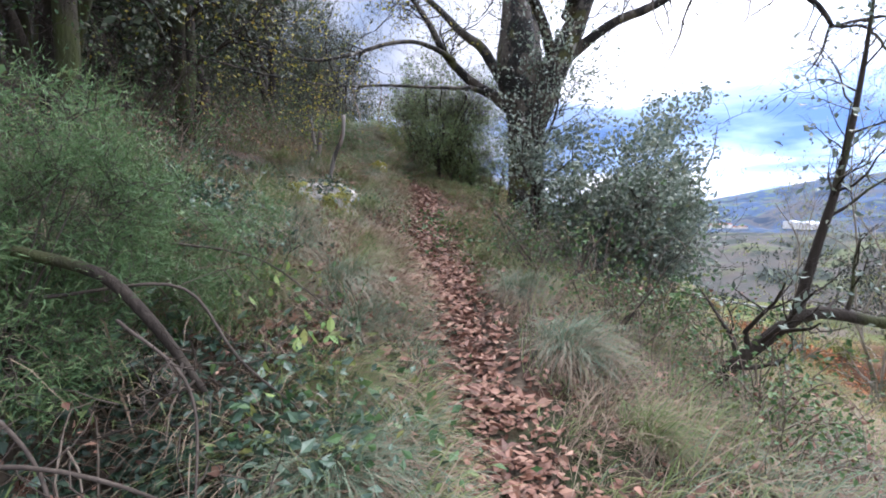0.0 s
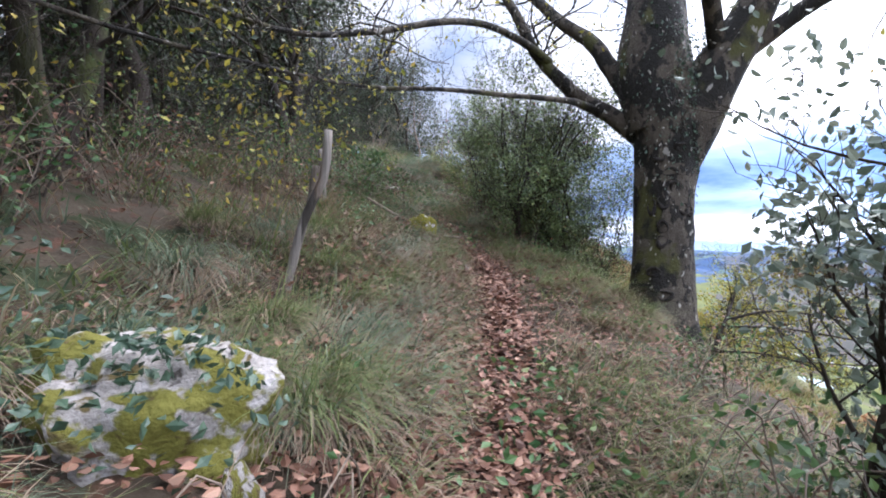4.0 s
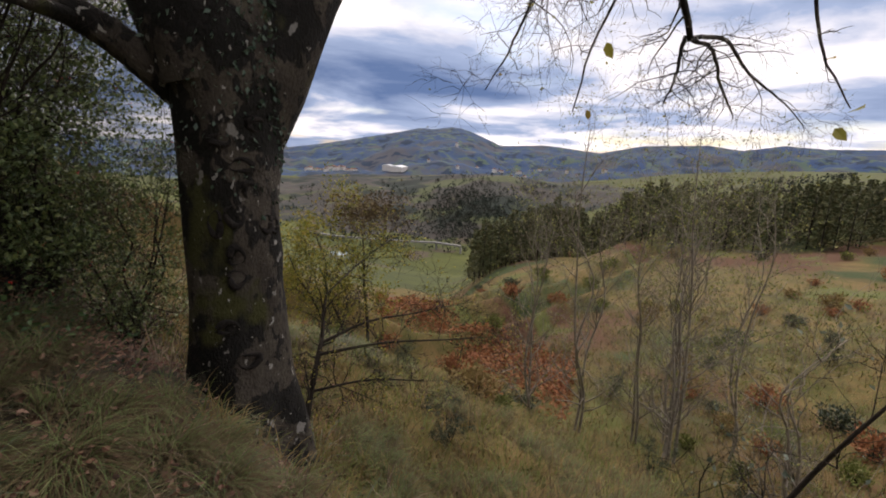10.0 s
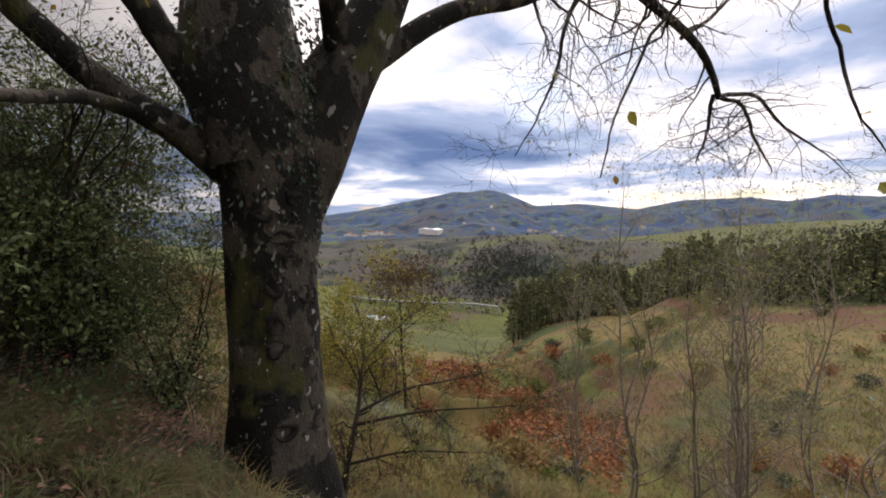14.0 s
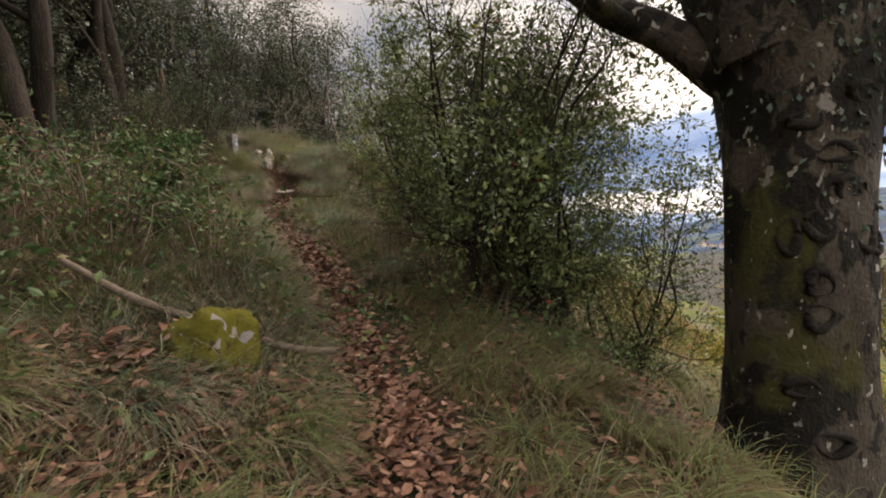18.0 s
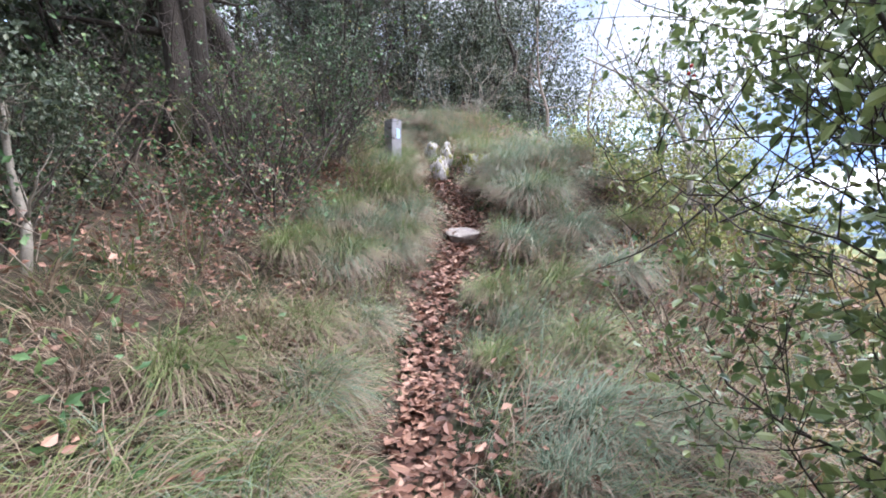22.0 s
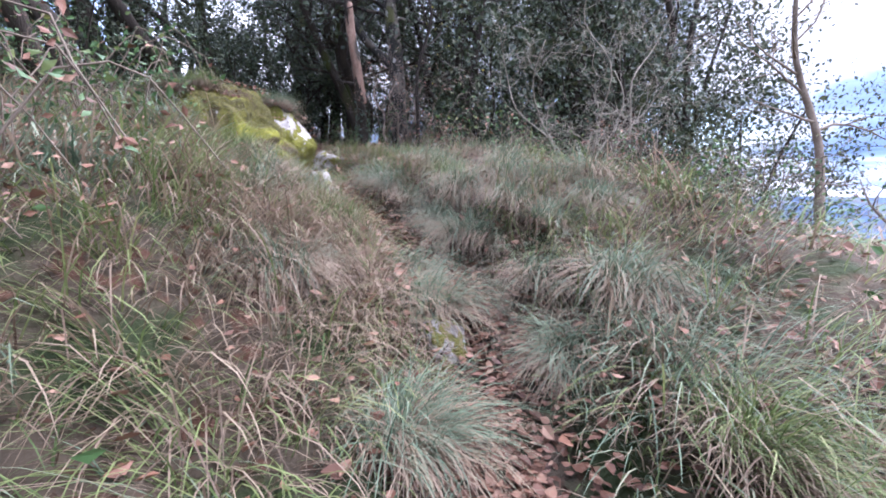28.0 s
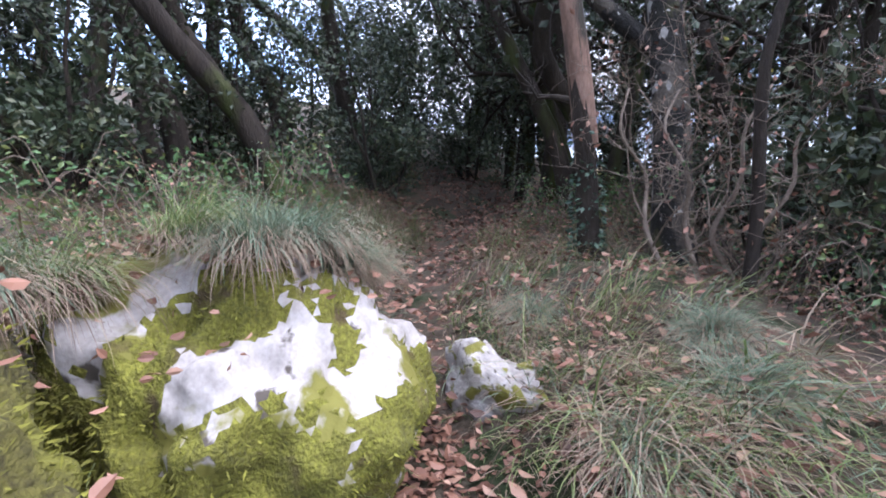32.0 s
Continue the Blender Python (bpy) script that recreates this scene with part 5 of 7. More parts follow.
def concrete_post():
    post = thing("boundary_post", "square grey concrete post with dark spots and a small plate", "post")
    base = pose(-1.40, 13.61, 3.35, -3.0, 2.0, 57)
    bm = bmesh.new()
    bmesh.ops.create_cube(bm, size=1.0)
    for v in bm.verts:
        v.co = Vector((v.co.x * 0.175, v.co.y * 0.175, 0.43 + v.co.z * 0.86))
    bmesh.ops.subdivide_edges(bm, edges=bm.edges[:], cuts=5, use_grid_fill=True)
    bmesh.ops.bevel(bm, geom=[e for e in bm.edges if e.is_boundary or e.calc_face_angle(0) > 1], offset=0.006, segments=2, affect="EDGES")
    for v in bm.verts:
        v.co += Vector((noise.noise(v.co * 9), noise.noise(v.co * 9 + Vector((5, 0, 0))), noise.noise(v.co * 7))) * 0.004
    me = bpy.data.meshes.new("shaft")
    bm.to_mesh(me)
    bm.free()
    me.materials.append(M_CONCRETE)
    part("shaft", me, post)
    post.matrix_world = base
    s = Soup()
    x0, x1, z0, z1, yy = -0.008, 0.052, 0.60, 0.735, -0.0915
    s.add([(x0, yy, z0), (x1, yy, z0), (x1, yy, z1), (x0, yy, z1), (x0, yy + 0.006, z0), (x1, yy + 0.006, z0), (x1, yy + 0.006, z1), (x0, yy + 0.006, z1)],
          [(0, 1, 2, 3), (1, 5, 6, 2), (5, 4, 7, 6), (4, 0, 3, 7), (3, 2, 6, 7), (4, 5, 1, 0)])
    plate = part("plate", s.mesh("plate", M_PLATE, False), post, "small pale blue plate")
    s = Soup()
    for k in range(6):
        z = z1 - 0.02 - k * 0.018
        w = (0.044, 0.036, 0.046, 0.03, 0.042, 0.024)[k]
        s.add([(x0 + 0.007, yy - 0.001, z), (x0 + 0.007 + w, yy - 0.001, z), (x0 + 0.007 + w, yy - 0.001, z + 0.005), (x0 + 0.007, yy - 0.001, z + 0.005)], [(0, 1, 2, 3)])
    part("writing", s.mesh("writing", M_INK, False), plate, "faint grey lines of writing")


M_PLATE = material("pale_plate", [(0.24, 0.36, 0.42), (0.32, 0.45, 0.50)], 20, 0.4)
M_INK = material("faded_ink", [(0.14, 0.22, 0.27), (0.18, 0.26, 0.31)], 20, 0.5)
concrete_post()


# ---- tussocks: single big tufts of grass ----
def tussock(seed, blue, n=460, length=0.40, width=0.0045, straw=1.5, thatch=None):
    """Living blades rise from a crown and arch over; dead straw hangs from it as a skirt."""
    g = np.random.default_rng(seed)
    s, d = Soup(), Soup()
    lop = g.normal(0, 0.5)
    for soup, m, ln, lean, droop, lift in ((s, n, length, (0.1, 0.85), (0.75, 1.5), 0.07), (d, int(n * straw), length * 0.95, (0.5, 0.95), (0.9, 1.6), 0.05)):
        a = g.uniform(0, 6.28, m)
        r = 0.17 * np.sqrt(g.random(m))
        full = 1 + 0.25 * np.cos(a - lop)
        way = a + g.normal(0, 0.95, m)
        blades(soup, r * np.cos(a), r * np.sin(a), lift + 0.05 - r * 0.4, np.arctan2(np.sin(way), np.cos(way) + 0.75), ln * full * g.uniform(0.4, 1.2, m), width * g.uniform(0.6, 1.3, m), g.uniform(*lean, m), g.uniform(*droop, m), 5)
    t = thing("grass_tussock", "big %s grass tussock with arching blades and dead straw" % ("brown" if thatch else "bluish" if blue else "green"), "grass", "grass tussocks")
    part("tuft", s.mesh("tuft", M_BLUEGRASS if blue else M_GRASS), t)["kind"] = "stuff"
    part("thatch", d.mesh("thatch", thatch or M_DRY), t)["kind"] = "stuff"
    return t


TUSSOCKS = [tussock(80, True, length=0.42), tussock(81, False), tussock(82, True, length=0.48), tussock(83, False, 150, straw=3.6, thatch=M_SLOPEBROWN), tussock(84, True, 260, 0.46, straw=2.8)]
SPOTS = [(-1.05, 13.95, 0.75, 1), (-0.95, 14.3, 0.7, 0), (-1.35, 14.35, 0.8, 1), (-1.1, 14.75, 0.75, 1), (-1.55, 14.8, 0.8, 0), (-0.5, 13.75, 0.8, 1), (0.9, 10.1, 0.9, 1), (1.2, 10.9, 0.9, 0), (1.35, 11.6, 0.9, 1), (1.15, 12.3, 0.9, 0), (1.5, 12.9, 0.8, 1), (0.75, 10.8, 0.9, 1), (1.7, 11.1, 0.8, 1), (1.25, 9.4, 0.8, 0), (-0.45, 12.75, 0.75, 1), (-0.95, 11.9, 0.9, 1), (-1.2, 12.5, 0.9, 0), (-0.42, -3.6, 0.8, 1), (0.85, -3.1, 1.0, 0), (0.9, -1.0, 0.7, 1), (0.05, 0.4, 0.8, 1), (-0.3, -1.9, 0.8, 1), (0.13, 0.14, 0.9, 1), (-0.42, 1.81, 0.9, 1), (0.06, 2.08, 0.8, 1), (-0.9, 2.2, 0.8, 0), (0.4, 2.9, 0.8, 1), (1.9, 2.4, 0.8, 0), (2.2, 3.2, 0.8, 0), (3.1, 4.05, 0.9, 0),
         (2.7, 4.9, 0.8, 0), (0.55, 5.6, 0.8, 1), (1.6, 5.3, 0.8, 1), (0.2, 7.4, 0.8, 1), (0.95, 7.5, 0.8, 1), (-0.54, 7.8, 0.9, 1), (-0.4, 8.5, 0.8, 1), (0.85, 9.2, 1.0, 0), (0.5, 10.2, 0.9, 0), (-0.75, 9.6, 0.8, 1), (-0.85, 10.6, 0.9, 1), (-1.3, 11.2, 0.9, 0), (0.45, 11.2, 1.1, 2), (0.42, 12.15, 1.25, 2), (0.95, 11.6, 1.0, 0),
         (-1.08, 12.25, 1.0, 1), (-1.61, 12.1, 1.1, 0), (-0.7, 11.75, 1.0, 0), (-1.45, 11.55, 1.0, 1), (-1.15, 13.05, 1.0, 1), (0.3, 12.85, 1.1, 2), (-0.3, 13.95, 0.9, 0), (0.35, 13.5, 1.15, 0), (0.75, 12.7, 1.0, 2), (-0.95, 12.8, 0.9, 1), (-1.55, 12.95, 1.0, 1), (-0.4, 14.6, 1.0, 1), (-0.75, 15.4, 0.9, 1), (-1.75, 14.3, 0.9, 1),
         (-1.05, 16.4, 1.15, 1), (-1.45, 17.0, 1.0, 0), (-1.75, 17.3, 0.9, 2), (-2.55, 18.3, 0.9, 1), (-3.0, 18.95, 0.9, 1), (-3.4, 19.6, 0.9, 0), (-2.2, 17.75, 1.0, 1), (-4.5, 19.35, 0.7, 1), (-3.7, 17.5, 0.9, 1), (-2.9, 16.7, 0.9, 1), (-2.4, 15.6, 0.9, 1), (-4.1, 20.6, 0.9, 0), (-2.6, 19.4, 1.0, 1), (-0.5, -0.95, 0.75, 1), (2.2, 3.6, 1.0, 0), (2.5, 4.0, 1.0, 1), (2.05, 4.5, 0.9, 0), (2.75, 3.2, 0.9, 0), (3.0, 3.7, 1.0, 0), (2.4, 4.8, 1.0, 0), (3.35, 4.4, 0.9, 1), (2.9, 5.2, 0.9, 0), (1.9, 3.9, 0.8, 1), (4.0, 3.3, 0.9, 0), (4.9, 3.7, 0.9, 1), (5.2, 4.4, 0.9, 0), (4.6, 3.0, 0.9, 0), (0.12, 12.2, 0.9, 1), (0.22, 11.65, 0.8, 1), (0.15, 12.65, 0.9, 0), (0.02, 13.05, 0.8, 1), (0.62, 11.95, 1.0, 1), (0.25, 13.2, 0.9, 0), (0.7, 12.3, 1.0, 1), (0.9, 13.1, 1.0, 0), (-0.66, -0.82, 0.55, 1), (-0.8, -0.72, 0.6, 0), (-0.72, 0.14, 0.75, 1), (-1.0, -0.1, 0.75, 0), (-0.42, 0.05, 0.6, 0), (1.9, 5.55, 0.8, 1), (2.35, 5.45, 0.9, 0), (2.7, 5.75, 0.9, 1), (1.6, 5.85, 0.7, 1), (-1.05, 12.95, 1.0, 1), (-1.25, 13.2, 0.8, 1), (-0.85, 13.0, 0.7, 0), (-0.33, -0.8, 0.6, 0), (-1.05, -0.85, 0.9, 1), (-0.95, 0.22, 0.9, 0), (-0.55, 0.25, 0.75, 1), (-1.3, -0.2, 1.0, 1), (-0.9, -1.6, 0.9, 0), (-0.25, -1.45, 0.7, 1), (-1.3, -2.2, 1.0, 0), (-0.55, -2.7, 0.9, 0), (-0.95, -3.0, 0.9, 1), (-0.40, -2.45, 0.8, 1), (-0.85, -2.15, 0.9, 0), (-0.48, -4.2, 0.8, 2), (-0.38, -3.15, 0.7, 0), (0.95, -3.9, 0.8, 1), (0.85, -2.3, 0.8, 0), (1.0, -1.6, 0.7, 1),
         (0.0, 1.0, 0.8, 0), (-0.6, 0.9, 0.9, 1), (-1.2, 1.2, 1.0, 0), (-0.15, 1.5, 0.8, 1), (0.35, 1.6, 0.7, 0), (-0.6, 2.6, 0.9, 1), (-0.1, 2.7, 0.9, 0), (-1.4, 2.0, 0.9, 1), (0.5, 3.5, 0.8, 1), (0.15, 3.3, 0.9, 0), (-0.3, 3.9, 0.9, 1), (0.72, 4.1, 0.75, 1), (0.2, 4.1, 0.8, 0), (1.6, 4.2, 0.9, 0), (1.75, 3.3, 0.8, 1), (2.3, 4.2, 0.9, 1), (1.6, 4.8, 0.8, 0), (2.0, 5.0, 0.9, 1), (2.6, 3.5, 1.0, 1), (3.2, 3.2, 0.9, 1), (3.6, 3.9, 0.8, 0), (2.9, 4.6, 1.0, 0), (3.3, 5.5, 0.9, 1), (4.3, 3.6, 0.8, 1), (2.4, 2.6, 0.8, 1), (4.7, 4.2, 0.8, 0),
         (0.45, 6.2, 0.8, 1), (0.15, 6.7, 0.8, 0), (-0.1, 7.2, 0.9, 1), (1.35, 6.3, 0.8, 0), (1.1, 7.0, 0.8, 1), (-0.2, 8.1, 0.8, 0), (0.7, 8.3, 0.85, 1), (0.75, 8.8, 0.8, 0), (-0.45, 9.1, 0.8, 0), (-0.5, 10.0, 0.8, 0), (-0.65, 10.9, 0.8, 0), (0.3, 9.7, 0.8, 1), (0.25, 10.6, 0.8, 1), (-0.62, 11.3, 0.9, 1), (-1.2, 10.2, 0.9, 1), (-0.95, 8.8, 0.9, 1), (-1.0, 12.6, 0.7, 0), (-0.05, 12.5, 0.8, 1), (0.05, 12.95, 0.7, 0), (-1.15, 13.75, 0.8, 0), (-1.3, 14.1, 0.8, 1), (-0.5, 14.1, 0.7, 2), (-1.75, 15.3, 0.9, 0), (-2.1, 16.7, 0.9, 0), (-2.75, 17.4, 0.9, 1), (-3.3, 17.0, 0.9, 0), (-3.9, 18.3, 0.8, 1), (-1.3, 16.0, 0.9, 0), (-1.9, 17.9, 1.0, 0), (-3.6, 19.9, 0.9, 1), (-4.3, 20.0, 0.8, 1), (-4.3, 21.0, 0.8, 0), (-5.2, 20.9, 0.8, 1), (-5.7, 20.3, 0.9, 0),
         (0.0, 12.74, 1.0, 0), (0.15, 12.85, 1.0, 1), (-0.24, 13.8, 0.9, 1), (0.1, 13.6, 0.9, 0), (-0.45, 13.4, 0.7, 1), (-0.1, 12.85, 0.9, 0), (-1.15, 10.8, 0.9, 0), (-0.85, 11.15, 0.9, 2), (-1.2, 11.3, 0.9, 1), (-0.9, 10.4, 0.9, 0), (-1.2, 10.5, 0.8, 1), (-3.68, 16.8, 0.9, 1), (-3.4, 16.75, 1.0, 0), (-3.9, 17.2, 0.9, 1), (-3.1, 16.3, 0.9, 0), (-2.5, 17.65, 1.0, 2), (-2.3, 17.3, 1.0, 0), (-2.34, 17.75, 1.1, 0), (-2.9, 18.1, 1.0, 2), (-3.2, 18.5, 1.0, 0), (-2.7, 18.6, 1.0, 1), (-2.1, 17.1, 1.0, 2), (-1.5, 16.6, 1.0, 0), (-3.6, 18.9, 0.9, 2), (-2.0, 18.4, 1.0, 0), (-1.6, 17.6, 1.0, 2), (-1.2, 17.4, 1.0, 1)]
_rng = random.Random(17)
SPOTS += [(_rng.uniform(4.6, 9.5), _rng.uniform(0.5, 8.0), _rng.uniform(0.8, 1.2), _rng.choice((0, 1, 1))) for _ in range(60)]
for n, (x, y, size, k) in enumerate(SPOTS):
    if math.hypot(x - 3.9, y - 4.8) > 1.3 and not (x < -1.25 and 10.6 < y < 13.1) and math.hypot(x + 1.25, y - 13.4) > 0.45 and math.hypot(x + 0.2, y - 13.2) > 0.4 and math.hypot(x + 0.6, y - 13.45) > 0.33:
        # brown tufts here: dead grass, its dark tone also standing for the holly's shade
        k = 3 if x > 1.5 and y < 6.5 else 4 if y > 15.5 and n % 2 else k
        # the way itself stays clear
        gap = float(off_trail(x, y))
        x += math.copysign(max(0.48 * size + (0.42 if gap < 0 and y < 2 else -0.12 if 13.6 < y < 20 else 0.04 if y > 9 else 0.12) - abs(gap), 0), gap)
        size *= 0.85 if y > 15.5 else 1.0
        o = another(TUSSOCKS[k], x, y, 0.0, size, 0.03)
        # the tuft hangs and leans with the slope
        o.rotation_euler = (0.0, 0.28 if off_trail(x, y) > 0 else 0.16, -0.5 + 0.9 * math.sin(n * 1.7))
for k, o in enumerate(TUSSOCKS):
    stand(o, (-2.0, 0.6, -4.4, 2.9, -1.3)[k], (16.2, 15.2, 16.9, 4.2, 17.9)[k], k)


# ---- single trees and shrubs ----
def bare_tree(name, label, ctrls, seed, mat, twig_len, count, depth=2, kids=4, leaf=None, per=1, size=0.06, keep=0.3, droop=0.0, category="tree", rel=0.45, lo=0.25, shape=LEAF, wander=0.22, up=0.08):
    """Trunks along the given lines (x, y, z, radius in the world) with twigs, and leaves where there are any."""
    g = np.random.default_rng(seed)
    t = thing(name, label, category)
    ends = []
    for ctrl in ctrls:
        s = Soup()
        line = curve(ctrl, 18)
        tube(s, line[:, :3], line[:, 3], 8)
        sprout(s, g, line, count, twig_len, depth, ends, lo=lo, up=up, droop=droop, kids=kids, rel=rel, rmax=0.05, wander=wander)
        part("trunk", s.mesh("trunk", mat), t)["kind"] = "stuff" if category == "branch" else ""
    if leaf:
        s = Soup()
        leafed(s, g, ends, shape, per, size, size * 0.8, keep=keep)
        part("crown", s.mesh("crown", leaf, False), t)
    return t


def rising(x, y, h, r, lean=(0, 0), bend=0.15, seed=0, z=None):
    g = np.random.default_rng(seed)
    b = gz(x, y) - 0.2 if z is None else z
    return [(x + lean[0] * t + g.normal(0, bend) * (t * 0.5 + 0.18 * (t > 0)), y + lean[1] * t + g.normal(0, bend) * (t * 0.5 + 0.18 * (t > 0)), b + h * t, r * (1 - 0.85 * t) + 0.004) for t in (0, 0.15, 0.35, 0.6, 0.8, 1)]


bare_tree("young_tree", "slim curved tree with sparse yellow-green leaves", [[(1.85, 11.55, 2.0, 0.036), (1.83, 11.62, 2.7, 0.03), (1.95, 11.7, 3.3, 0.027), (1.85, 11.8, 3.8, 0.02), (1.5, 11.9, 4.2, 0.013), (1.0, 12.0, 4.5, 0.007)], [(1.9, 11.7, 3.5, 0.021), (2.3, 11.8, 4.2, 0.015), (2.6, 12.0, 5.0, 0.008)]], 91, M_PALE_BARK, 0.8, 11, leaf=M_BRAMBLE, per=1, size=0.06, keep=0.55)
bare_tree("bare_tree", "thin leafless grey tree on the skyline", [rising(1.75, 20.4, 4.2, 0.05, (0.3, 0), seed=1), rising(0.9, 19.4, 3.6, 0.05, (-0.5, 0.2), seed=2), rising(1.85, 20.5, 3.6, 0.04, (1.3, 0.1), seed=3)], 92, M_TWIG, 0.9, 9)
bare_tree("thorn_bush", "leafless grey thorn bush with tangled twigs", [rising(-1.35, 19.8, 1.6 + 0.25 * (k % 4), 0.007, (1.1 * math.sin(0.9 * k + 0.4), 0.8 * math.cos(0.9 * k)), 0.25, 10 + k) for k in range(6)], 93, M_PALE_BARK, 0.6, 10, wander=0.5, category="shrub", lo=0.12, kids=4, rel=0.6)
bare_tree("bare_bush", "tangle of grey leafless brush under the trees", [rising(0.2 + 0.15 * k, 21.0 + 0.1 * k, 1.9, 0.015, (0.3 * k - 0.9, 0.1), seed=20 + k) for k in range(6)], 94, M_TWIG, 0.7, 8, wander=0.35, category="shrub", lo=0.1)
dead_tree = bare_tree("dead_tree", "dead tree with peeling orange bark and ivy", [[(-5.36, 22.05, 5.2, 0.11), (-5.37, 22.0, 6.0, 0.085), (-5.40, 21.9, 6.9, 0.08), (-5.46, 21.8, 7.6, 0.07), (-5.55, 21.8, 8.6, 0.06), (-5.5, 21.8, 10.0, 0.045)]], 95, M_BARK, 0.7, 7, wander=0.35)
s = Soup()
peel = curve([(-5.375, 21.99, 6.42, 0.087), (-5.39, 21.93, 6.75, 0.088), (-5.41, 21.89, 7.0, 0.085), (-5.45, 21.81, 7.5, 0.079), (-5.50, 21.8, 8.1, 0.073)], 16)
tube(s, peel[:, :3], peel[:, 3:] * (1 + 0.05 * np.sin(3 * np.arange(12) * np.pi / 6 + peel[:, 2:3] * 5)), 12)
part("peeled_bark", s.mesh("peeled_bark", M_RED_BARK), dead_tree, "bare orange wood where the bark peeled")
g = np.random.default_rng(195)
n = 520
a, z = g.uniform(0, 6.28, n), 5.35 + 1.25 * g.beta(1.0, 2.2, n)
s = Soup()
leaves(s, LEAF, np.stack([-5.37 + 0.105 * np.cos(a), 22.0 + 0.105 * np.sin(a), z], -1), np.stack([np.cos(a), np.sin(a), -0.3 + 0 * a], -1), g.uniform(0.03, 0.07, n), g, 0.5)
part("ivy", s.mesh("ivy", M_IVY, False), dead_tree, "dark ivy climbing the foot of the trunk")
bare_tree("grey_tree", "stout grey-barked tree with moss at its foot", [[(-4.95, 22.75, 5.2, 0.22), (-5.0, 22.85, 6.0, 0.165), (-5.1, 23.0, 7.0, 0.155), (-5.27, 23.2, 8.0, 0.145), (-5.5, 23.3, 9.4, 0.11), (-5.6, 23.5, 11.0, 0.06)], [(-5.15, 23.05, 7.2, 0.09), (-5.8, 22.9, 7.9, 0.08), (-6.3, 22.8, 9.0, 0.055), (-6.8, 22.8, 10.5, 0.03)]], 96, M_BEECH, 1.8, 9, leaf=M_OAKLEAF, per=3, size=0.13, keep=1.0, shape=FLAT, lo=0.5)
bare_tree("slender_tree", "slender dark tree with a few yellow leaves", [rising(-3.9, 22.9, 5.5, 0.055, (0.8, 0.3), seed=31), rising(-4.3, 21.9, 4.5, 0.04, (0.2, 0.3), seed=32)], 97, M_BARK, 1.3, 9, leaf=M_YELLOW, per=1, size=0.08, keep=0.15)
bare_tree("brown_shrub", "shrub with dead brown leaves still hanging", [rising(-4.7 + 0.12 * k, 21.9 + 0.1 * k, 1.5, 0.02, (0.25 * k - 0.4, 0.1), seed=40 + k) for k in range(4)], 98, M_TWIG, 0.6, 9, leaf=M_LITTER, per=1, size=0.05, keep=0.2, category="shrub", lo=0.1)
bare_tree("side_tree", "crooked little hawthorn with dark twigs and yellow leaves", [[(4.45, 4.55, -1.15, 0.034), (4.62, 4.70, -0.35, 0.032), (4.87, 4.82, 0.2, 0.03), (5.0, 4.9, 0.36, 0.026), (5.35, 5.25, 0.6, 0.02), (5.45, 5.3, 0.85, 0.012), (5.4, 5.4, 1.1, 0.005)], [(5.0, 4.9, 0.34, 0.022), (5.5, 4.7, 0.5, 0.016), (6.2, 4.5, 0.48, 0.011), (7.4, 4.3, 0.4, 0.004)], [(4.9, 4.83, 0.25, 0.022), (5.5, 4.45, 0.3, 0.015), (6.3, 4.0, 0.22, 0.01), (7.2, 3.6, 0.1, 0.004)], [(5.4, 5.28, 0.75, 0.013), (5.9, 5.3, 1.0, 0.010), (6.5, 5.3, 1.25, 0.007), (7.0, 5.2, 1.45, 0.003)], [(4.7, 4.74, -0.1, 0.018), (5.2, 4.4, -0.05, 0.012), (5.9, 4.0, -0.2, 0.006)]], 99, M_BARK, 0.6, 15, kids=5, leaf=M_YELLOW, per=1, size=0.04, keep=0.2, wander=0.4, rel=0.5, lo=0.15)
bare_tree("vine_tangle", "small tree topped by a brown tangle of dead vine", [rising(11.7, 10.5, 4.8, 0.06, (-0.1, 0.1), seed=50), rising(11.2, 10.6, 4.3, 0.05, (-1.2, 0.2), seed=51), rising(11.0, 10.9, 3.6, 0.05, (-1.6, 0.2), seed=52)], 100, M_BARK, 1.1, 16, leaf=M_YELLOW, per=4, size=0.09, keep=0.9, lo=0.35)
g = np.random.default_rng(101)
s = Soup()
leaves(s, FLAT, np.array([11.85, 10.6, 0.7]) + g.normal(0, 1, (1800, 3)) * (0.55, 0.5, 0.24), g.normal(0, 1, (1800, 3)), g.uniform(0.06, 0.13, 1800), g, 1.0)
tagged(new("dead_vine", s.mesh("dead_vine", M_SLOPEBROWN, False)), "brown mat of dead vine leaves over a small tree", "vine", kind="stuff")
for k, (x, y, h, n) in enumerate([(14.9, 4.6, 9.2, 3), (16.4, 3.2, 7.6, 2), (14.6, 1.9, 9.0, 4), (16.8, 2.3, 8.2, 3), (13.6, 5.6, 6.0, 2), (17.5, 0.6, 8.4, 2), (12.2, -0.4, 5.0, 2)]):
    bare_tree("young_birch", "slender pale-stemmed sapling with thin yellow-green leaves", [rising(x + 0.16 * j * (-1) ** j, y + 0.1 * j, h * (1 - 0.1 * j), 0.042, ((j - 1) * 1.3, 0.2), 0.35, 60 + 7 * k + j) for j in range(n)], 110 + k, M_PALE_BARK, 1.8, 15, kids=4, leaf=M_YGREEN, per=3, size=0.065, keep=0.32, rel=0.6, up=0.22, lo=0.1, wander=0.3)["group"] = "saplings on the slope"
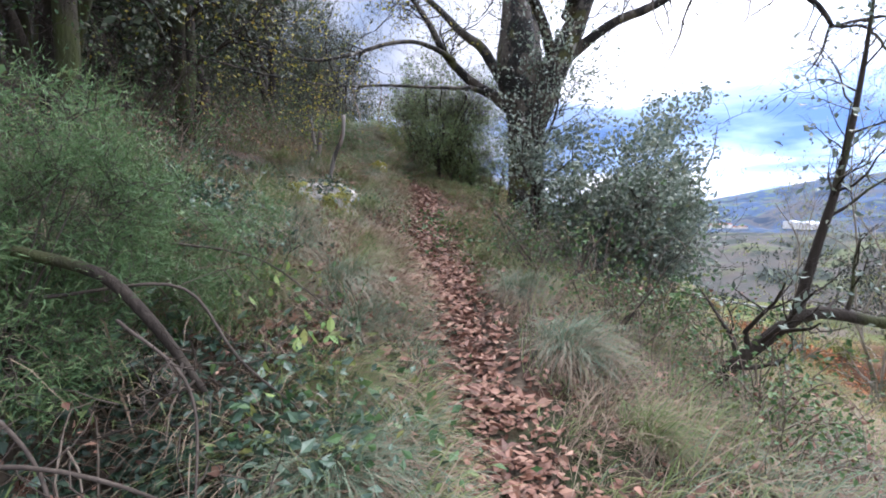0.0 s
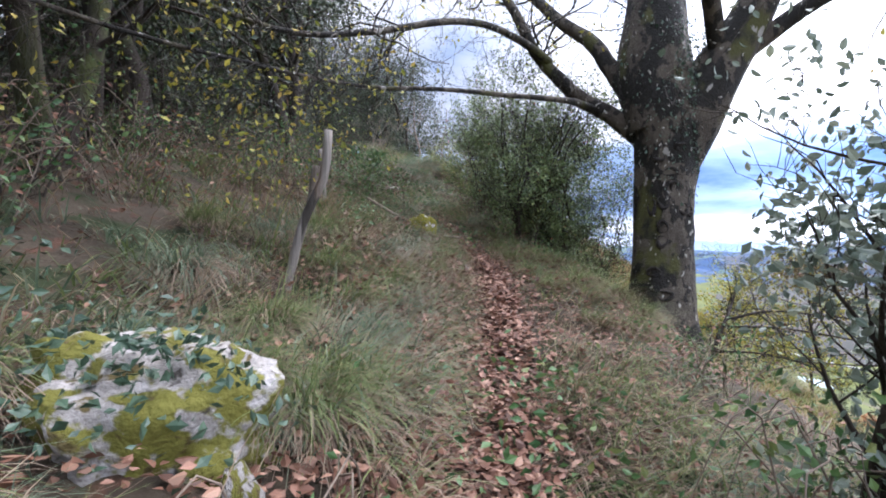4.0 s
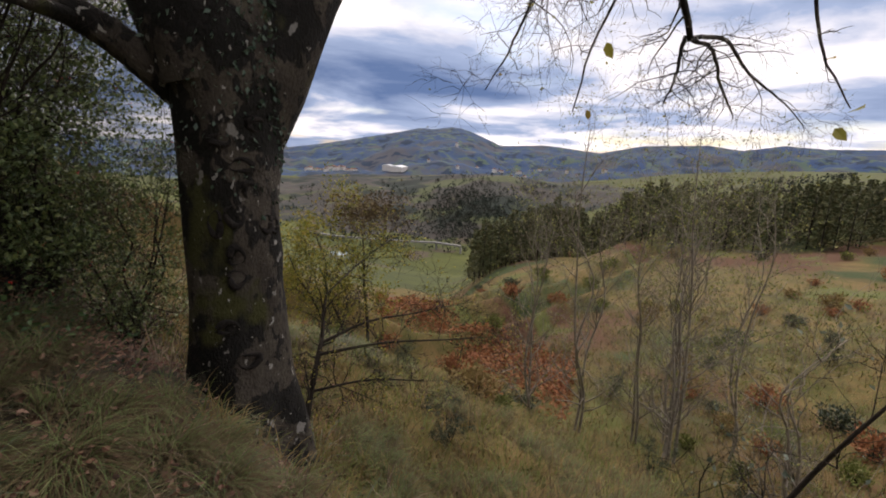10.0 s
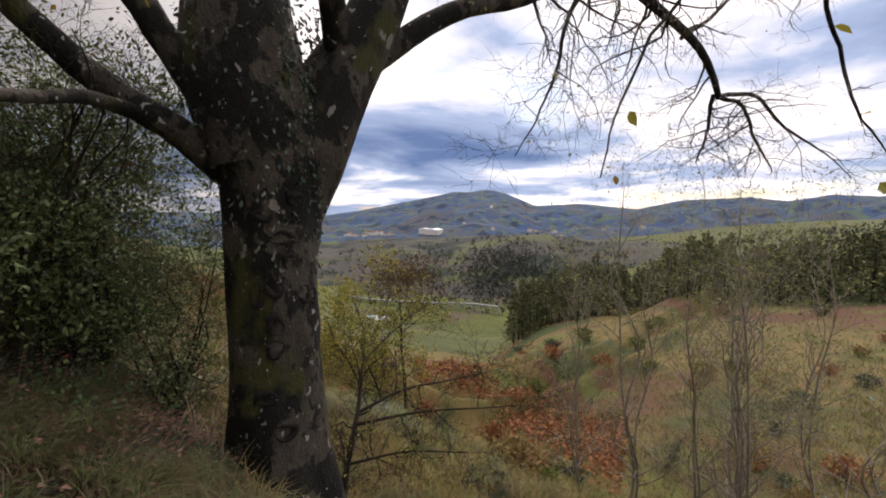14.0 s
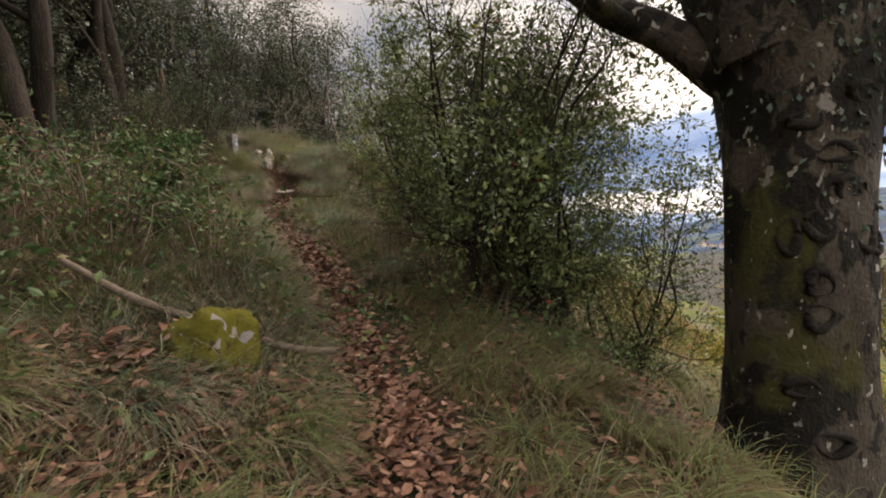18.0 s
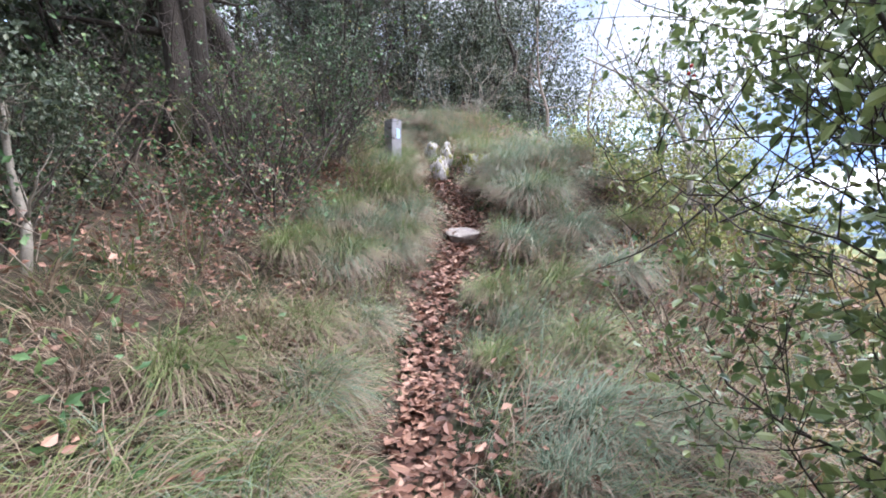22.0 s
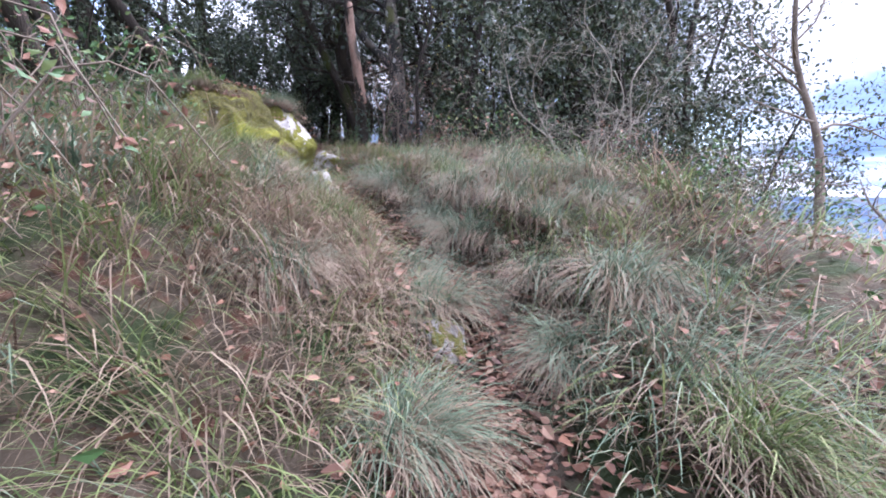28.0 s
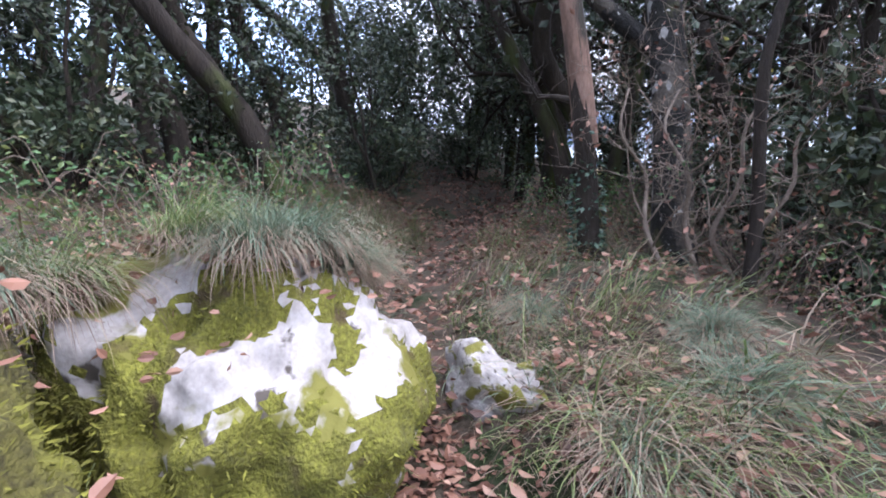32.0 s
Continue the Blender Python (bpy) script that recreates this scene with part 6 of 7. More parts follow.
for k, (x, y, size) in enumerate([(6.6, 4.1, 0.45), (8.4, 6.5, 0.4), (11.5, 2.0, 0.55), (13.2, 0.2, 0.6), (9.6, 1.0, 0.4), (14.5, -2.0, 0.7), (15.5, 7.5, 0.6), (17.0, -1.0, 0.8), (12.0, -2.6, 0.6), (20, 5, 0.8), (26, 2, 1.0), (30, -3, 1.0), (24, 10, 0.9)]):
    o = another(THICKET[k % 2], x, y, k * 1.3, size * 0.55)
    tagged(o, "low dark gorse bush on the open slope", "shrub", "bushes on the slope")
leaning = bare_tree("leaning_tree", "half-fallen dark tree with lichen and a few leaves", [[(2.0, -2.75, -0.9, 0.06), (2.25, -2.88, -0.55, 0.055), (2.5, -3.05, -0.2, 0.052), (2.75, -3.2, 0.06, 0.048), (3.2, -3.45, 0.02, 0.035), (3.9, -3.8, 0.2, 0.02)], [(2.7, -3.15, 0.02, 0.04), (2.78, -3.2, 0.5, 0.032), (2.86, -3.25, 0.95, 0.026), (2.95, -3.3, 1.8, 0.015), (3.0, -3.3, 2.4, 0.008)]], 120, M_BARK, 0.6, 12, leaf=M_SHRUB, per=1, size=0.06, keep=0.45)
heath = stand(bushy_tree("tree_heath", "feathery green tree heath shrub with dead lower branches", "shrub", 121, 1.15, 0.8, 9, M_DARKTWIG, M_HEATH, NEEDLE, 0.042, 13, 0.35, 2, 4, stem_r=0.008, branch=0.28, count=7, up=0.05, spot=(-1.75, -4.05), clear=0.95), -1.75, -4.05)
# two further heaths, added to cover and shade the hollow
another(heath, -1.95, -4.75, 1.1, 0.8)
another(heath, -1.55, -3.6, 2.6, 0.62)
stand(bushy_tree("tree_heath", "low feathery tree heath shrub on the bank", "shrub", 128, 0.55, 0.7, 7, M_TWIG, M_HEATH, NEEDLE, 0.04, 11, 0.3, 2, 4, stem_r=0.006, branch=0.35, count=5, up=0.03, spot=(-1.2, -3.3), clear=0.75), -1.2, -3.3)
bare_tree("dead_branch", "dark broken branch over a hollow in the bank", [[(-1.55, -4.05, 0.72, 0.02), (-1.32, -4.0, 0.62, 0.022), (-1.15, -4.05, 0.45, 0.02), (-0.98, -4.1, 0.2, 0.012)]], 122, M_BARK, 0.3, 3, depth=1, category="branch", wander=0.3)
# these twigs take the darker colour to stand for shade in the hollow
for k, ctrl in enumerate([[(-1.5, -4.0, 0.55, 0.012), (-1.1, -3.9, 0.55, 0.010), (-0.85, -4.1, 0.3, 0.008), (-0.6, -4.0, 0.0, 0.004)], [(-1.3, -3.5, 0.7, 0.011), (-0.9, -3.4, 0.6, 0.009), (-0.5, -3.5, 0.3, 0.004)], [(-1.7, -4.9, 0.2, 0.012), (-1.3, -4.7, 0.3, 0.010), (-0.95, -4.6, 0.1, 0.008), (-0.8, -4.5, -0.15, 0.004)], [(-1.5, -4.5, 0.5, 0.010), (-1.2, -4.65, 0.25, 0.008), (-1.05, -4.9, 0.0, 0.005)], [(-1.2, -4.2, 0.5, 0.010), (-0.95, -4.4, 0.35, 0.008), (-0.85, -4.75, 0.05, 0.004)]]):
    bare_tree("dead_branch", "thin grey dead branch hanging over the bank", [[(x, y, z, r * 0.6) for x, y, z, r in ctrl]], 160 + k, M_DARKTWIG, 0.32, 6, depth=1, kids=3, category="branch", wander=0.35)["group"] = "dead brushwood"
bare_tree("fallen_branch", "grey fallen branch lying in the grass", [[(-0.35, 4.80, 1.95, 0.018), (0.0, 4.72, 1.75, 0.022), (0.42, 4.76, 1.56, 0.022), (0.77, 4.68, 1.45, 0.022), (0.93, 4.62, 1.45, 0.018)]], 123, M_TWIG, 0.3, 2, depth=1, category="branch")
bare_tree("dead_sapling", "pale dead forked stem standing in the grass", [[(-1.95, 9.0, 2.35, 0.028), (-2.0, 9.05, 2.7, 0.026), (-2.02, 9.08, 2.95, 0.025), (-2.08, 9.08, 3.2, 0.02), (-2.1, 9.07, 3.6, 0.014)]], 124, M_PALE_BARK, 0.3, 3, depth=1, category="branch")
stand(bushy_tree("dark_holly", "dark dense holly bush beside the boundary post", "shrub", 125, 1.9, 1.0, 5, M_BARK, M_DARKHOLLY, LEAF, 0.042, 8, 0.08, 2, 4, stem_r=0.03, branch=0.34, count=9, spot=(-1.95, 13.05), clear=0.75), -1.95, 13.05)
stand(bushy_tree("bush", "light green leafy bush below the wood", "shrub", 126, 0.8, 0.4, 4, M_BARK, M_BRAMBLE, LEAF, 0.05, 2, 0.3, 2, 4, stem_r=0.012, branch=0.3, count=7, spot=(-0.55, 6.4), clear=0.8), -0.55, 6.4)
yellow_bush = stand(bushy_tree("bush", "yellowish leafy bush on the open shoulder", "shrub", 127, 1.0, 0.8, 6, M_TWIG, M_YGREEN, LEAF, 0.05, 2, 0.05, 2, 3, stem_r=0.012, branch=0.4, count=6, fine=False), 2.6, 13.2)
for n, (x, y, size) in enumerate([(1.6, 12.2, 0.8), (2.2, 12.8, 0.9), (1.25, 13.3, 0.7), (2.0, 11.5, 0.8), (3.0, 12.2, 1.0), (1.7, 14.2, 0.8), (2.5, 14.6, 0.9), (3.4, 13.6, 1.0), (1.0, 15.2, 0.6)]):
    another(yellow_bush, x, y, n * 2.2, size)


# ---- brambles and ivy on the ground ----
def creeper(name, label, category, seed, spots, mat, n, size, lift, wide):
    g = np.random.default_rng(seed)
    s = Soup()
    for x, y in spots:
        px, py = x + g.normal(0, wide, n), y + g.normal(0, wide, n)
        pos = np.stack([px, py, ground(px, py) + g.uniform(0.02, lift, n) ** 1.2], -1)
        leaves(s, LEAF, pos, np.stack([g.normal(0, 1, n), g.normal(0, 1, n), g.uniform(0, 0.6, n)], -1), size * g.uniform(0.6, 1.3, n), g, 0.3)
    return tagged(new(name, s.mesh(name, mat, False)), label, category, kind="stuff")


creeper("brambles", "low green bramble leaves growing through the grass", "bramble", 131, [(-1.0, -3.0), (0.85, -0.9), (0.75, 0.1), (1.0, 0.9), (-0.55, 4.9), (-0.3, 6.6), (-0.7, 7.6), (-1.2, 8.4), (-1.5, 10.8), (-1.9, 11.6), (0.95, 5.4), (-2.0, 13.6), (1.6, 12.6), (2.0, 14.0), (1.3, 15.4), (0.4, 16.5), (-0.4, 3.7), (2.6, 5.2), (-0.6, -3.8), (-0.45, -4.2)], M_BRAMBLE, 170, 0.06, 0.34, 0.33)
# ivy on the bank; dense clumps near y = -4 are added for the hollow's shade
creeper("ivy", "dark ivy leaves creeping over the bank, thickened to darken the hollow", "ivy", 132, [(-0.9, -0.1), (-1.3, -1.9), (-1.2, -2.6), (-0.6, -3.9), (-1.0, -4.4), (-2.0, 0.5), (-0.85, -4.85), (-1.35, -4.9), (-1.6, -4.5), (-0.75, -4.3), (-1.15, -2.3), (-1.75, -1.7), (-1.6, -1.85), (-1.5, -1.6), (-1.7, -1.9), (-1.2, -4.45), (-1.35, -4.2), (-1.05, -4.65), (-1.3, -4.6), (-1.45, -3.7), (-1.6, -3.75), (-1.4, -3.9), (-1.15, -4.0), (-1.25, -3.75), (-1.0, -3.85)], M_IVY, 260, 0.06, 0.3, 0.24)
g = np.random.default_rng(133)
s = Soup()
n = 300
p = np.array([-0.60, -0.30, 1.10]) + g.normal(0, 1, (n, 3)) * (0.19, 0.12, 0.04)
p[:, 2] -= np.maximum(-0.34 - p[:, 1], 0) * 1.5 + np.maximum(p[:, 0] + 0.45, 0) * 0.8
leaves(s, LEAF, p, g.normal(0, 1, (n, 3)) * (1, 1, 0.3) - (0, 0.3, 0.5), g.uniform(0.03, 0.06, n), g, 0.3)
tagged(new("ivy", s.mesh("ivy", M_IVY, False)), "ivy leaves hanging over the outcrop", "ivy", kind="stuff")

# shoots with big pale leaves among the dead grass
M_LIME = material("pale_green_leaf", [(0.09, 0.16, 0.05), (0.15, 0.235, 0.072), (0.24, 0.30, 0.09), (0.34, 0.33, 0.10)], 2.0, 0.5, island=0.8, through_light=0.3)
shoot = stand(bushy_tree("bramble_shoot", "young bramble shoot with big pale green leaves", "bramble", 137, 0.3, 0.4, 4, M_DARKTWIG, M_LIME, BROAD, 0.072, 1, 0.3, 1, 2, stem_r=0.004, branch=0.3, count=3, group="bramble shoots", keep=0.6), -0.72, -3.55)
for n, (x, y, size) in enumerate([(-1.0, -3.35, 0.9), (-0.78, -3.95, 0.9), (-0.62, -2.95, 0.8)]):
    another(shoot, x, y, 1.4 * n + 1, size)
bare_tree("leaning_tree", "thin dark leaning tree with lichen below the lookout", [[(4.88, 0.95, gz(4.88, 0.95) - 0.3, 0.026), (4.86, 0.68, 0.2, 0.02), (4.80, 0.52, 0.5, 0.018), (4.86, 0.36, 0.85, 0.015), (4.78, 0.26, 1.15, 0.012), (4.82, 0.08, 1.5, 0.009), (4.76, -0.05, 1.9, 0.005)]], 138, M_BARK, 0.7, 10, leaf=M_SHRUB, per=1, size=0.045, keep=0.25, lo=0.25, wander=0.35)

# bracken patch, rust red, on the slope
g = np.random.default_rng(134)
s = Soup()
a = g.uniform(49, 73, 9000)
r = np.interp(a, [49, 60, 73], [31, 24.5, 20]) + g.normal(0, 2.3, 9000)
a = np.radians(a)
x, y = 1.45 + r * np.sin(a), 0.84 + r * np.cos(a)
pos = np.stack([x, y, ground(x, y) + g.uniform(0.03, 0.4, 9000)], -1)
leaves(s, LEAF, pos, np.stack([g.normal(0, 1, 9000), g.normal(0, 1, 9000), g.uniform(-0.2, 0.7, 9000)], -1), g.uniform(0.12, 0.30, 9000), g, 0.2)
tagged(new("bracken", s.mesh("bracken", M_FERN, False)), "patch of dead rust-red bracken on the slope", "bracken", kind="stuff")


# ---- the pine plantation ----
def pine(seed):
    g = np.random.default_rng(seed)
    t = thing("pine_tree", "tall dark green plantation pine", "tree", "pines across the slope")
    s = Soup()
    tube(s, [(0, 0, -1), (0, 0, 6), (0.1, 0, 14.5)], [0.2, 0.15, 0.03], 6)
    part("trunk", s.mesh("trunk", M_BARK), t)
    s = Soup()
    n = 150
    z = 1.2 + 13.4 * np.linspace(0, 1, n) ** 0.9
    a = np.arange(n) * 2.4 + g.uniform(0, 1, n)
    reach = (15.2 - z) * 0.19 * g.uniform(0.65, 1.15, n) + 0.12
    for q in (0.35, 0.7, 1.0):
        pos = np.stack([reach * q * np.cos(a), reach * q * np.sin(a), z + reach * (0.1 - 0.25 * q)], -1)
        leaves(s, FLAT, pos, np.stack([np.cos(a), np.sin(a), g.uniform(-0.1, 0.5, n)], -1), g.uniform(0.5, 1.05, n), g, 0.3)
    part("crown", s.mesh("crown", M_PINE, False), t)
    return t


PINES = [pine(141), pine(142), pine(143)]
g = np.random.default_rng(144)
made = 0
for a, r in sorted(zip(g.uniform(59.5, 116, 760), 82 + 80 * g.random(760) ** 1.5), key=lambda p: p[1]):
    if r < np.interp(a, [59.5, 64, 80, 116], [82, 84, 90, 98]) + 2 * math.sin(a * 0.7) or made >= 400:
        continue
    x, y = 1.45 + r * math.sin(radians(a)), 0.84 + r * math.cos(radians(a))
    size = g.uniform(0.52, 0.76)
    if made < 3:
        stand(PINES[made], x, y, a, size)
    else:
        another(PINES[made % 3], x, y, a, size)
    made += 1


# ---- bramble bushes on the banks ----
def bramble_bush(seed, label, leaf, dead):
    g = np.random.default_rng(seed)
    t = thing("bramble_bush", label, "bramble", "brambles on the bank")
    s, pos, way = Soup(), [], []
    for _ in range(20):
        a, reach, top = g.uniform(0, 6.28), g.uniform(0.35, 1.0), g.uniform(0.3, 0.85)
        o = g.normal(0, 0.12, 2)
        q = np.linspace(0, 1, 9)
        line = np.stack([o[0] + np.cos(a) * reach * q + g.normal(0, 0.02, 9), o[1] + np.sin(a) * reach * q + g.normal(0, 0.02, 9), -0.1 + top * np.sin(q * 2.5) * 1.1 + 0.05 * q], -1)
        tube(s, line, np.linspace(0.006, 0.0025, 9), 4, cap=False)
        for k in range(2, 9):
            pos.append(line[k])
            way.append((math.cos(a), math.sin(a), 0.2))
    part("cane", s.mesh("cane", M_TWIG), t, "thin brown arching canes")["kind"] = "stuff"
    pos, way = np.array(pos), np.array(way)
    for name, mat, n, size in (("foliage", M_BRAMBLE, leaf, 0.05), ("dead_foliage", M_LITTER, dead, 0.042)):
        s = Soup()
        i = g.integers(0, len(pos), n)
        leaves(s, LEAF, pos[i] + g.normal(0, 0.07, (n, 3)), way[i], size * g.uniform(0.6, 1.3, n), g, 0.8)
        part(name, s.mesh(name, mat, False), t)["kind"] = "stuff"
    return t


BRAMBLES = [bramble_bush(301, "tangled bramble bush with green and brown leaves", 420, 120), bramble_bush(302, "tangled bramble bush with many dead brown leaves", 160, 320), bramble_bush(303, "low bramble bush with dark green leaves", 560, 40)]
BANK = [(1.6, -2.9, 2), (2.1, -2.4, 2), (1.35, -3.5, 0), (2.4, -3.1, 2), (2.0, -1.6, 2), (1.3, -1.7, 2), (1.8, -3.9, 0), (2.7, -2.4, 2), (-1.5, 7.4, 1), (-1.9, 8.3, 0), (-2.4, 9.2, 1), (-1.7, 9.9, 1), (-2.3, 10.4, 0), (-1.95, 10.9, 1), (-2.6, 11.6, 2), (-3.1, 10.2, 2), (-2.9, 8.4, 0), (-1.2, 6.5, 2), (-1.7, 5.7, 0), (-2.4, 6.4, 1), (-2.2, 4.6, 1), (-1.6, 4.0, 0), (-2.5, 3.2, 2), (-2.1, 2.2, 1), (-2.4, 1.0, 0), (-2.2, -0.4, 1), (-2.3, -1.6, 0), (-2.4, -2.8, 2), (-3.2, -4.2, 1), (-3.0, 7.4, 2),
        (-3.1, 13.4, 0), (-2.7, 14.4, 1), (-3.6, 15.2, 0), (-4.3, 16.2, 2), (-1.6, 20.6, 1), (-2.6, 21.4, 0), (-3.6, 22.0, 1), (-0.7, 20.2, 0), (-6.3, 22.2, 0), (-6.7, 20.4, 2), (0.4, 18.6, 0), (1.4, 17.2, 1), (1.5, 9.6, 1), (1.8, 10.6, 0), (2.6, 9.9, 2), (2.9, 11.2, 0), (1.4, 13.4, 2), (1.9, 12.4, 2), (2.8, 12.6, 0), (1.2, 14.6, 2), (2.0, 16.0, 0), (1.5, 6.9, 1), (2.9, 7.2, 0), (-1.0, 5.3, 2), (1.9, -0.3, 2), (1.7, -2.4, 1), (1.9, -3.6, 0), (2.5, 1.5, 0), (-1.3, -4.5, 1), (-0.5, 5.6, 2), (-0.9, 6.1, 0), (-0.35, 6.2, 2), (-1.3, 5.6, 0), (0.1, 5.5, 2), (-1.5, 4.9, 2), (-0.6, 7.0, 0), (-7.0, 18.6, 2), (-7.2, 19.7, 2), (-6.8, 21.2, 0), (-7.6, 20.6, 2), (-7.5, 22.3, 1), (-6.2, 23.2, 2), (-8.3, 18.0, 2), (-8.6, 20.2, 0), (-7.9, 17.4, 2), (-6.5, 19.2, 0), (-4.2, 23.6, 1), (-5.6, 24.0, 2), (-3.4, 21.0, 1), (-2.4, 20.2, 0), (-0.2, 17.6, 2), (-0.9, 18.6, 1)]
for n, (x, y, k) in enumerate(BANK):
    if y > 19 and abs(float(off_trail(x, y))) < 0.8:
        continue
    if n in (0, 2, 12):
        stand(BRAMBLES[k], x, y, n, 0.8)
    else:
        another(BRAMBLES[k], x, y, n * 1.9, 0.65 + 0.09 * (n % 5))
NEEDLE_WIDE = (np.array([(0, 0, 0), (-0.12, 0.45, 0.02), (0.12, 0.45, 0.02), (0, 1, 0.05)]), np.array([(0, 2, 3, 1)]))
M_MOSSTUFT = material("moss_shoots", [(0.035, 0.031, 0.008), (0.085, 0.080, 0.013), (0.155, 0.150, 0.020), (0.24, 0.235, 0.042)], 3, 0.9, island=0.45, fine=0.6)


# tufts and fallen leaves on top of the boulders
def top_of(ob, x, y):
    w = [ob.matrix_world @ v.co for v in ob.data.vertices]
    return max((p.z for p in w if abs(p.x - x) < 0.09 and abs(p.y - y) < 0.09), default=None)


BOULDERS = [o for o in bpy.data.objects if o.name.startswith("boulder")]
g = np.random.default_rng(310)
s = Soup()
for ob in BOULDERS:
    cx, cy = ob.matrix_world.translation[:2]
    for n in range(16):
        x, y = cx - 0.12 + g.uniform(-0.5, 0.35), cy + g.uniform(-0.55, 0.55)
        z = top_of(ob, x, y)
        if z and z > 5.25:
            o = another(TUSSOCKS[n % 2], x, y, n * 1.3, g.uniform(0.4, 0.7))
            o.location.z = z - 0.03
    for n in range(260):
        x, y = cx + g.uniform(-0.6, 0.5), cy + g.uniform(-0.6, 0.6)
        z = top_of(ob, x, y)
        if z:
            leaves(s, BROAD, [(x, y, z + 0.015)], [(g.normal(), g.normal(), 0.1)], [g.uniform(0.03, 0.055)], g, 0.1)
# short moss shoots standing off the stones
for ob in BOULDERS:
    bare = {i for f in ob.data.polygons if f.material_index == 1 and ob is not BOULDERS[0] for i in f.vertices}
    m = Soup()
    vs = ob.data.vertices
    world3, size = ob.matrix_world.to_3x3(), max(ob.dimensions)
    pick = [v for v in vs if v.index not in bare and noise.noise(v.co * 2.3) > -0.2 and v.co.z > -0.5]
    n = 9000
    i = g.integers(0, len(pick), n)
    inv = world3.inverted()
    pos = np.array([pick[k].co[:] for k in i]) + g.normal(0, 0.012, (n, 3))
    way = np.array([pick[k].normal[:] for k in i])
    leaves(m, NEEDLE_WIDE, pos, way, g.uniform(0.014, 0.034, n) / size * 2, g, 0.45)
    part("moss", m.mesh("moss", M_MOSSTUFT, False), ob, "soft yellow-green moss")["kind"] = "stuff"
tagged(new("fallen_leaves", s.mesh("fallen_leaves", M_LITTER, False)), "brown fallen leaves lying on mossy boulders", "leaves", kind="stuff")

# crooked oaks whose stems show, thin crowns above
for k, (x, y, n) in enumerate([(-9.9, 22.0, 2), (-9.8, 20.8, 3), (-10.4, 24.1, 2), (-8.5, 21.4, 1), (-12.4, 20.0, 3), (-11.6, 22.2, 2), (-8.2, 18.6, 2), (-7.4, 16.6, 2), (-7.0, 24.8, 2)]):
    bare_tree("oak_tree", "crooked dark oak with bare forked stems and thin crown", [rising(x + 0.2 * j, y - 0.15 * j, 6.4, 0.16 - 0.03 * j, (-1.3 + 1.7 * math.sin(2.1 * j + k), -0.9 + 1.4 * math.cos(2.4 * j + k)), 0.75, 400 + 5 * k + j) for j in range(n)], 420 + k, M_BARK, 1.6, 11, depth=2, kids=3, leaf=M_OAKLEAF, per=3, size=0.075, keep=0.8, shape=FLAT, lo=0.34, wander=0.45)["group"] = "trees of the wood"
# two stout trunks behind the bank
bare_tree("oak_tree", "stout dark oak trunk with moss on its bark", [[(-2.57, 11.25, 3.0, 0.2), (-2.6, 11.28, 3.6, 0.14), (-2.68, 11.3, 4.2, 0.125), (-2.72, 11.3, 5.0, 0.12), (-2.95, 11.4, 6.2, 0.09), (-3.2, 11.6, 8.0, 0.05)]], 431, M_BARK, 1.5, 9, leaf=M_OAKLEAF, per=4, size=0.075, keep=0.9, shape=FLAT, lo=0.5, wander=0.4)["group"] = "trees of the wood"
bare_tree("oak_tree", "leaning dark oak trunk thick with moss", [[(-3.3, 13.25, 3.9, 0.24), (-3.4, 13.22, 4.5, 0.18), (-3.65, 13.15, 5.1, 0.16), (-4.0, 13.0, 5.9, 0.14), (-4.3, 12.8, 7.2, 0.1), (-4.4, 12.7, 8.6, 0.05)]], 432, M_BARK, 1.5, 9, leaf=M_OAKLEAF, per=4, size=0.075, keep=0.9, shape=FLAT, lo=0.5, wander=0.4)["group"] = "trees of the wood"

# low dark scrub on the bank under the oaks
for n, (x, y) in enumerate([(-2.9, 10.1), (-2.5, 9.3), (-2.3, 8.6), (-3.1, 11.6)]):
    tagged(another(THICKET[n % 2], x, y, n * 1.4, 0.34 + 0.04 * (n % 3)), "low dark scrub on the bank under the oaks", "shrub", "undergrowth")
# scrub added to darken the pale gap below the holly
for n, (x, y) in enumerate([(2.9, 8.0), (2.6, 7.4), (3.2, 8.9), (2.5, 9.2), (3.7, 8.3), (3.4, 7.3)]):
    tagged(another(THICKET[n % 2], x, y, n * 2.0, 0.36 + 0.05 * (n % 3)), "low dark scrub below the holly on the slope", "shrub", "undergrowth")


# ---- bushes of the open slope ----
def slope_bush(seed, mat, label):
    g = np.random.default_rng(seed)
    t = thing("slope_bush", label, "shrub", "bushes of the open slope")
    s = Soup()
    for _ in range(9):
        a = g.uniform(0, 6.28)
        tube(s, [(0, 0, -0.2), (0.2 * math.cos(a), 0.2 * math.sin(a), 0.35), (0.5 * math.cos(a), 0.5 * math.sin(a), g.uniform(0.5, 1.0))], [0.02, 0.014, 0.004], 4, cap=False)
    part("stem", s.mesh("stem", M_BARK), t)["kind"] = "stuff"
    s = Soup()
    n = 620
    p = g.normal(0, 1, (n, 3))
    p /= np.linalg.norm(p, axis=1)[:, None]
    lump = 0.72 + 0.28 * np.sin(p[:, 0] * 5 + seed) * np.sin(p[:, 1] * 4 + 1) + 0.2 * np.sin(p[:, 2] * 6)
    p = p * (lump * g.uniform(0.55, 1.05, n))[:, None] * (0.75, 0.75, 0.55) + (0, 0, 0.5)
    leaves(s, FLAT, p, p - (0, 0, 0.2), g.uniform(0.08, 0.17, n), g, 0.7)
    part("crown", s.mesh("crown", mat, False), t)
    return t


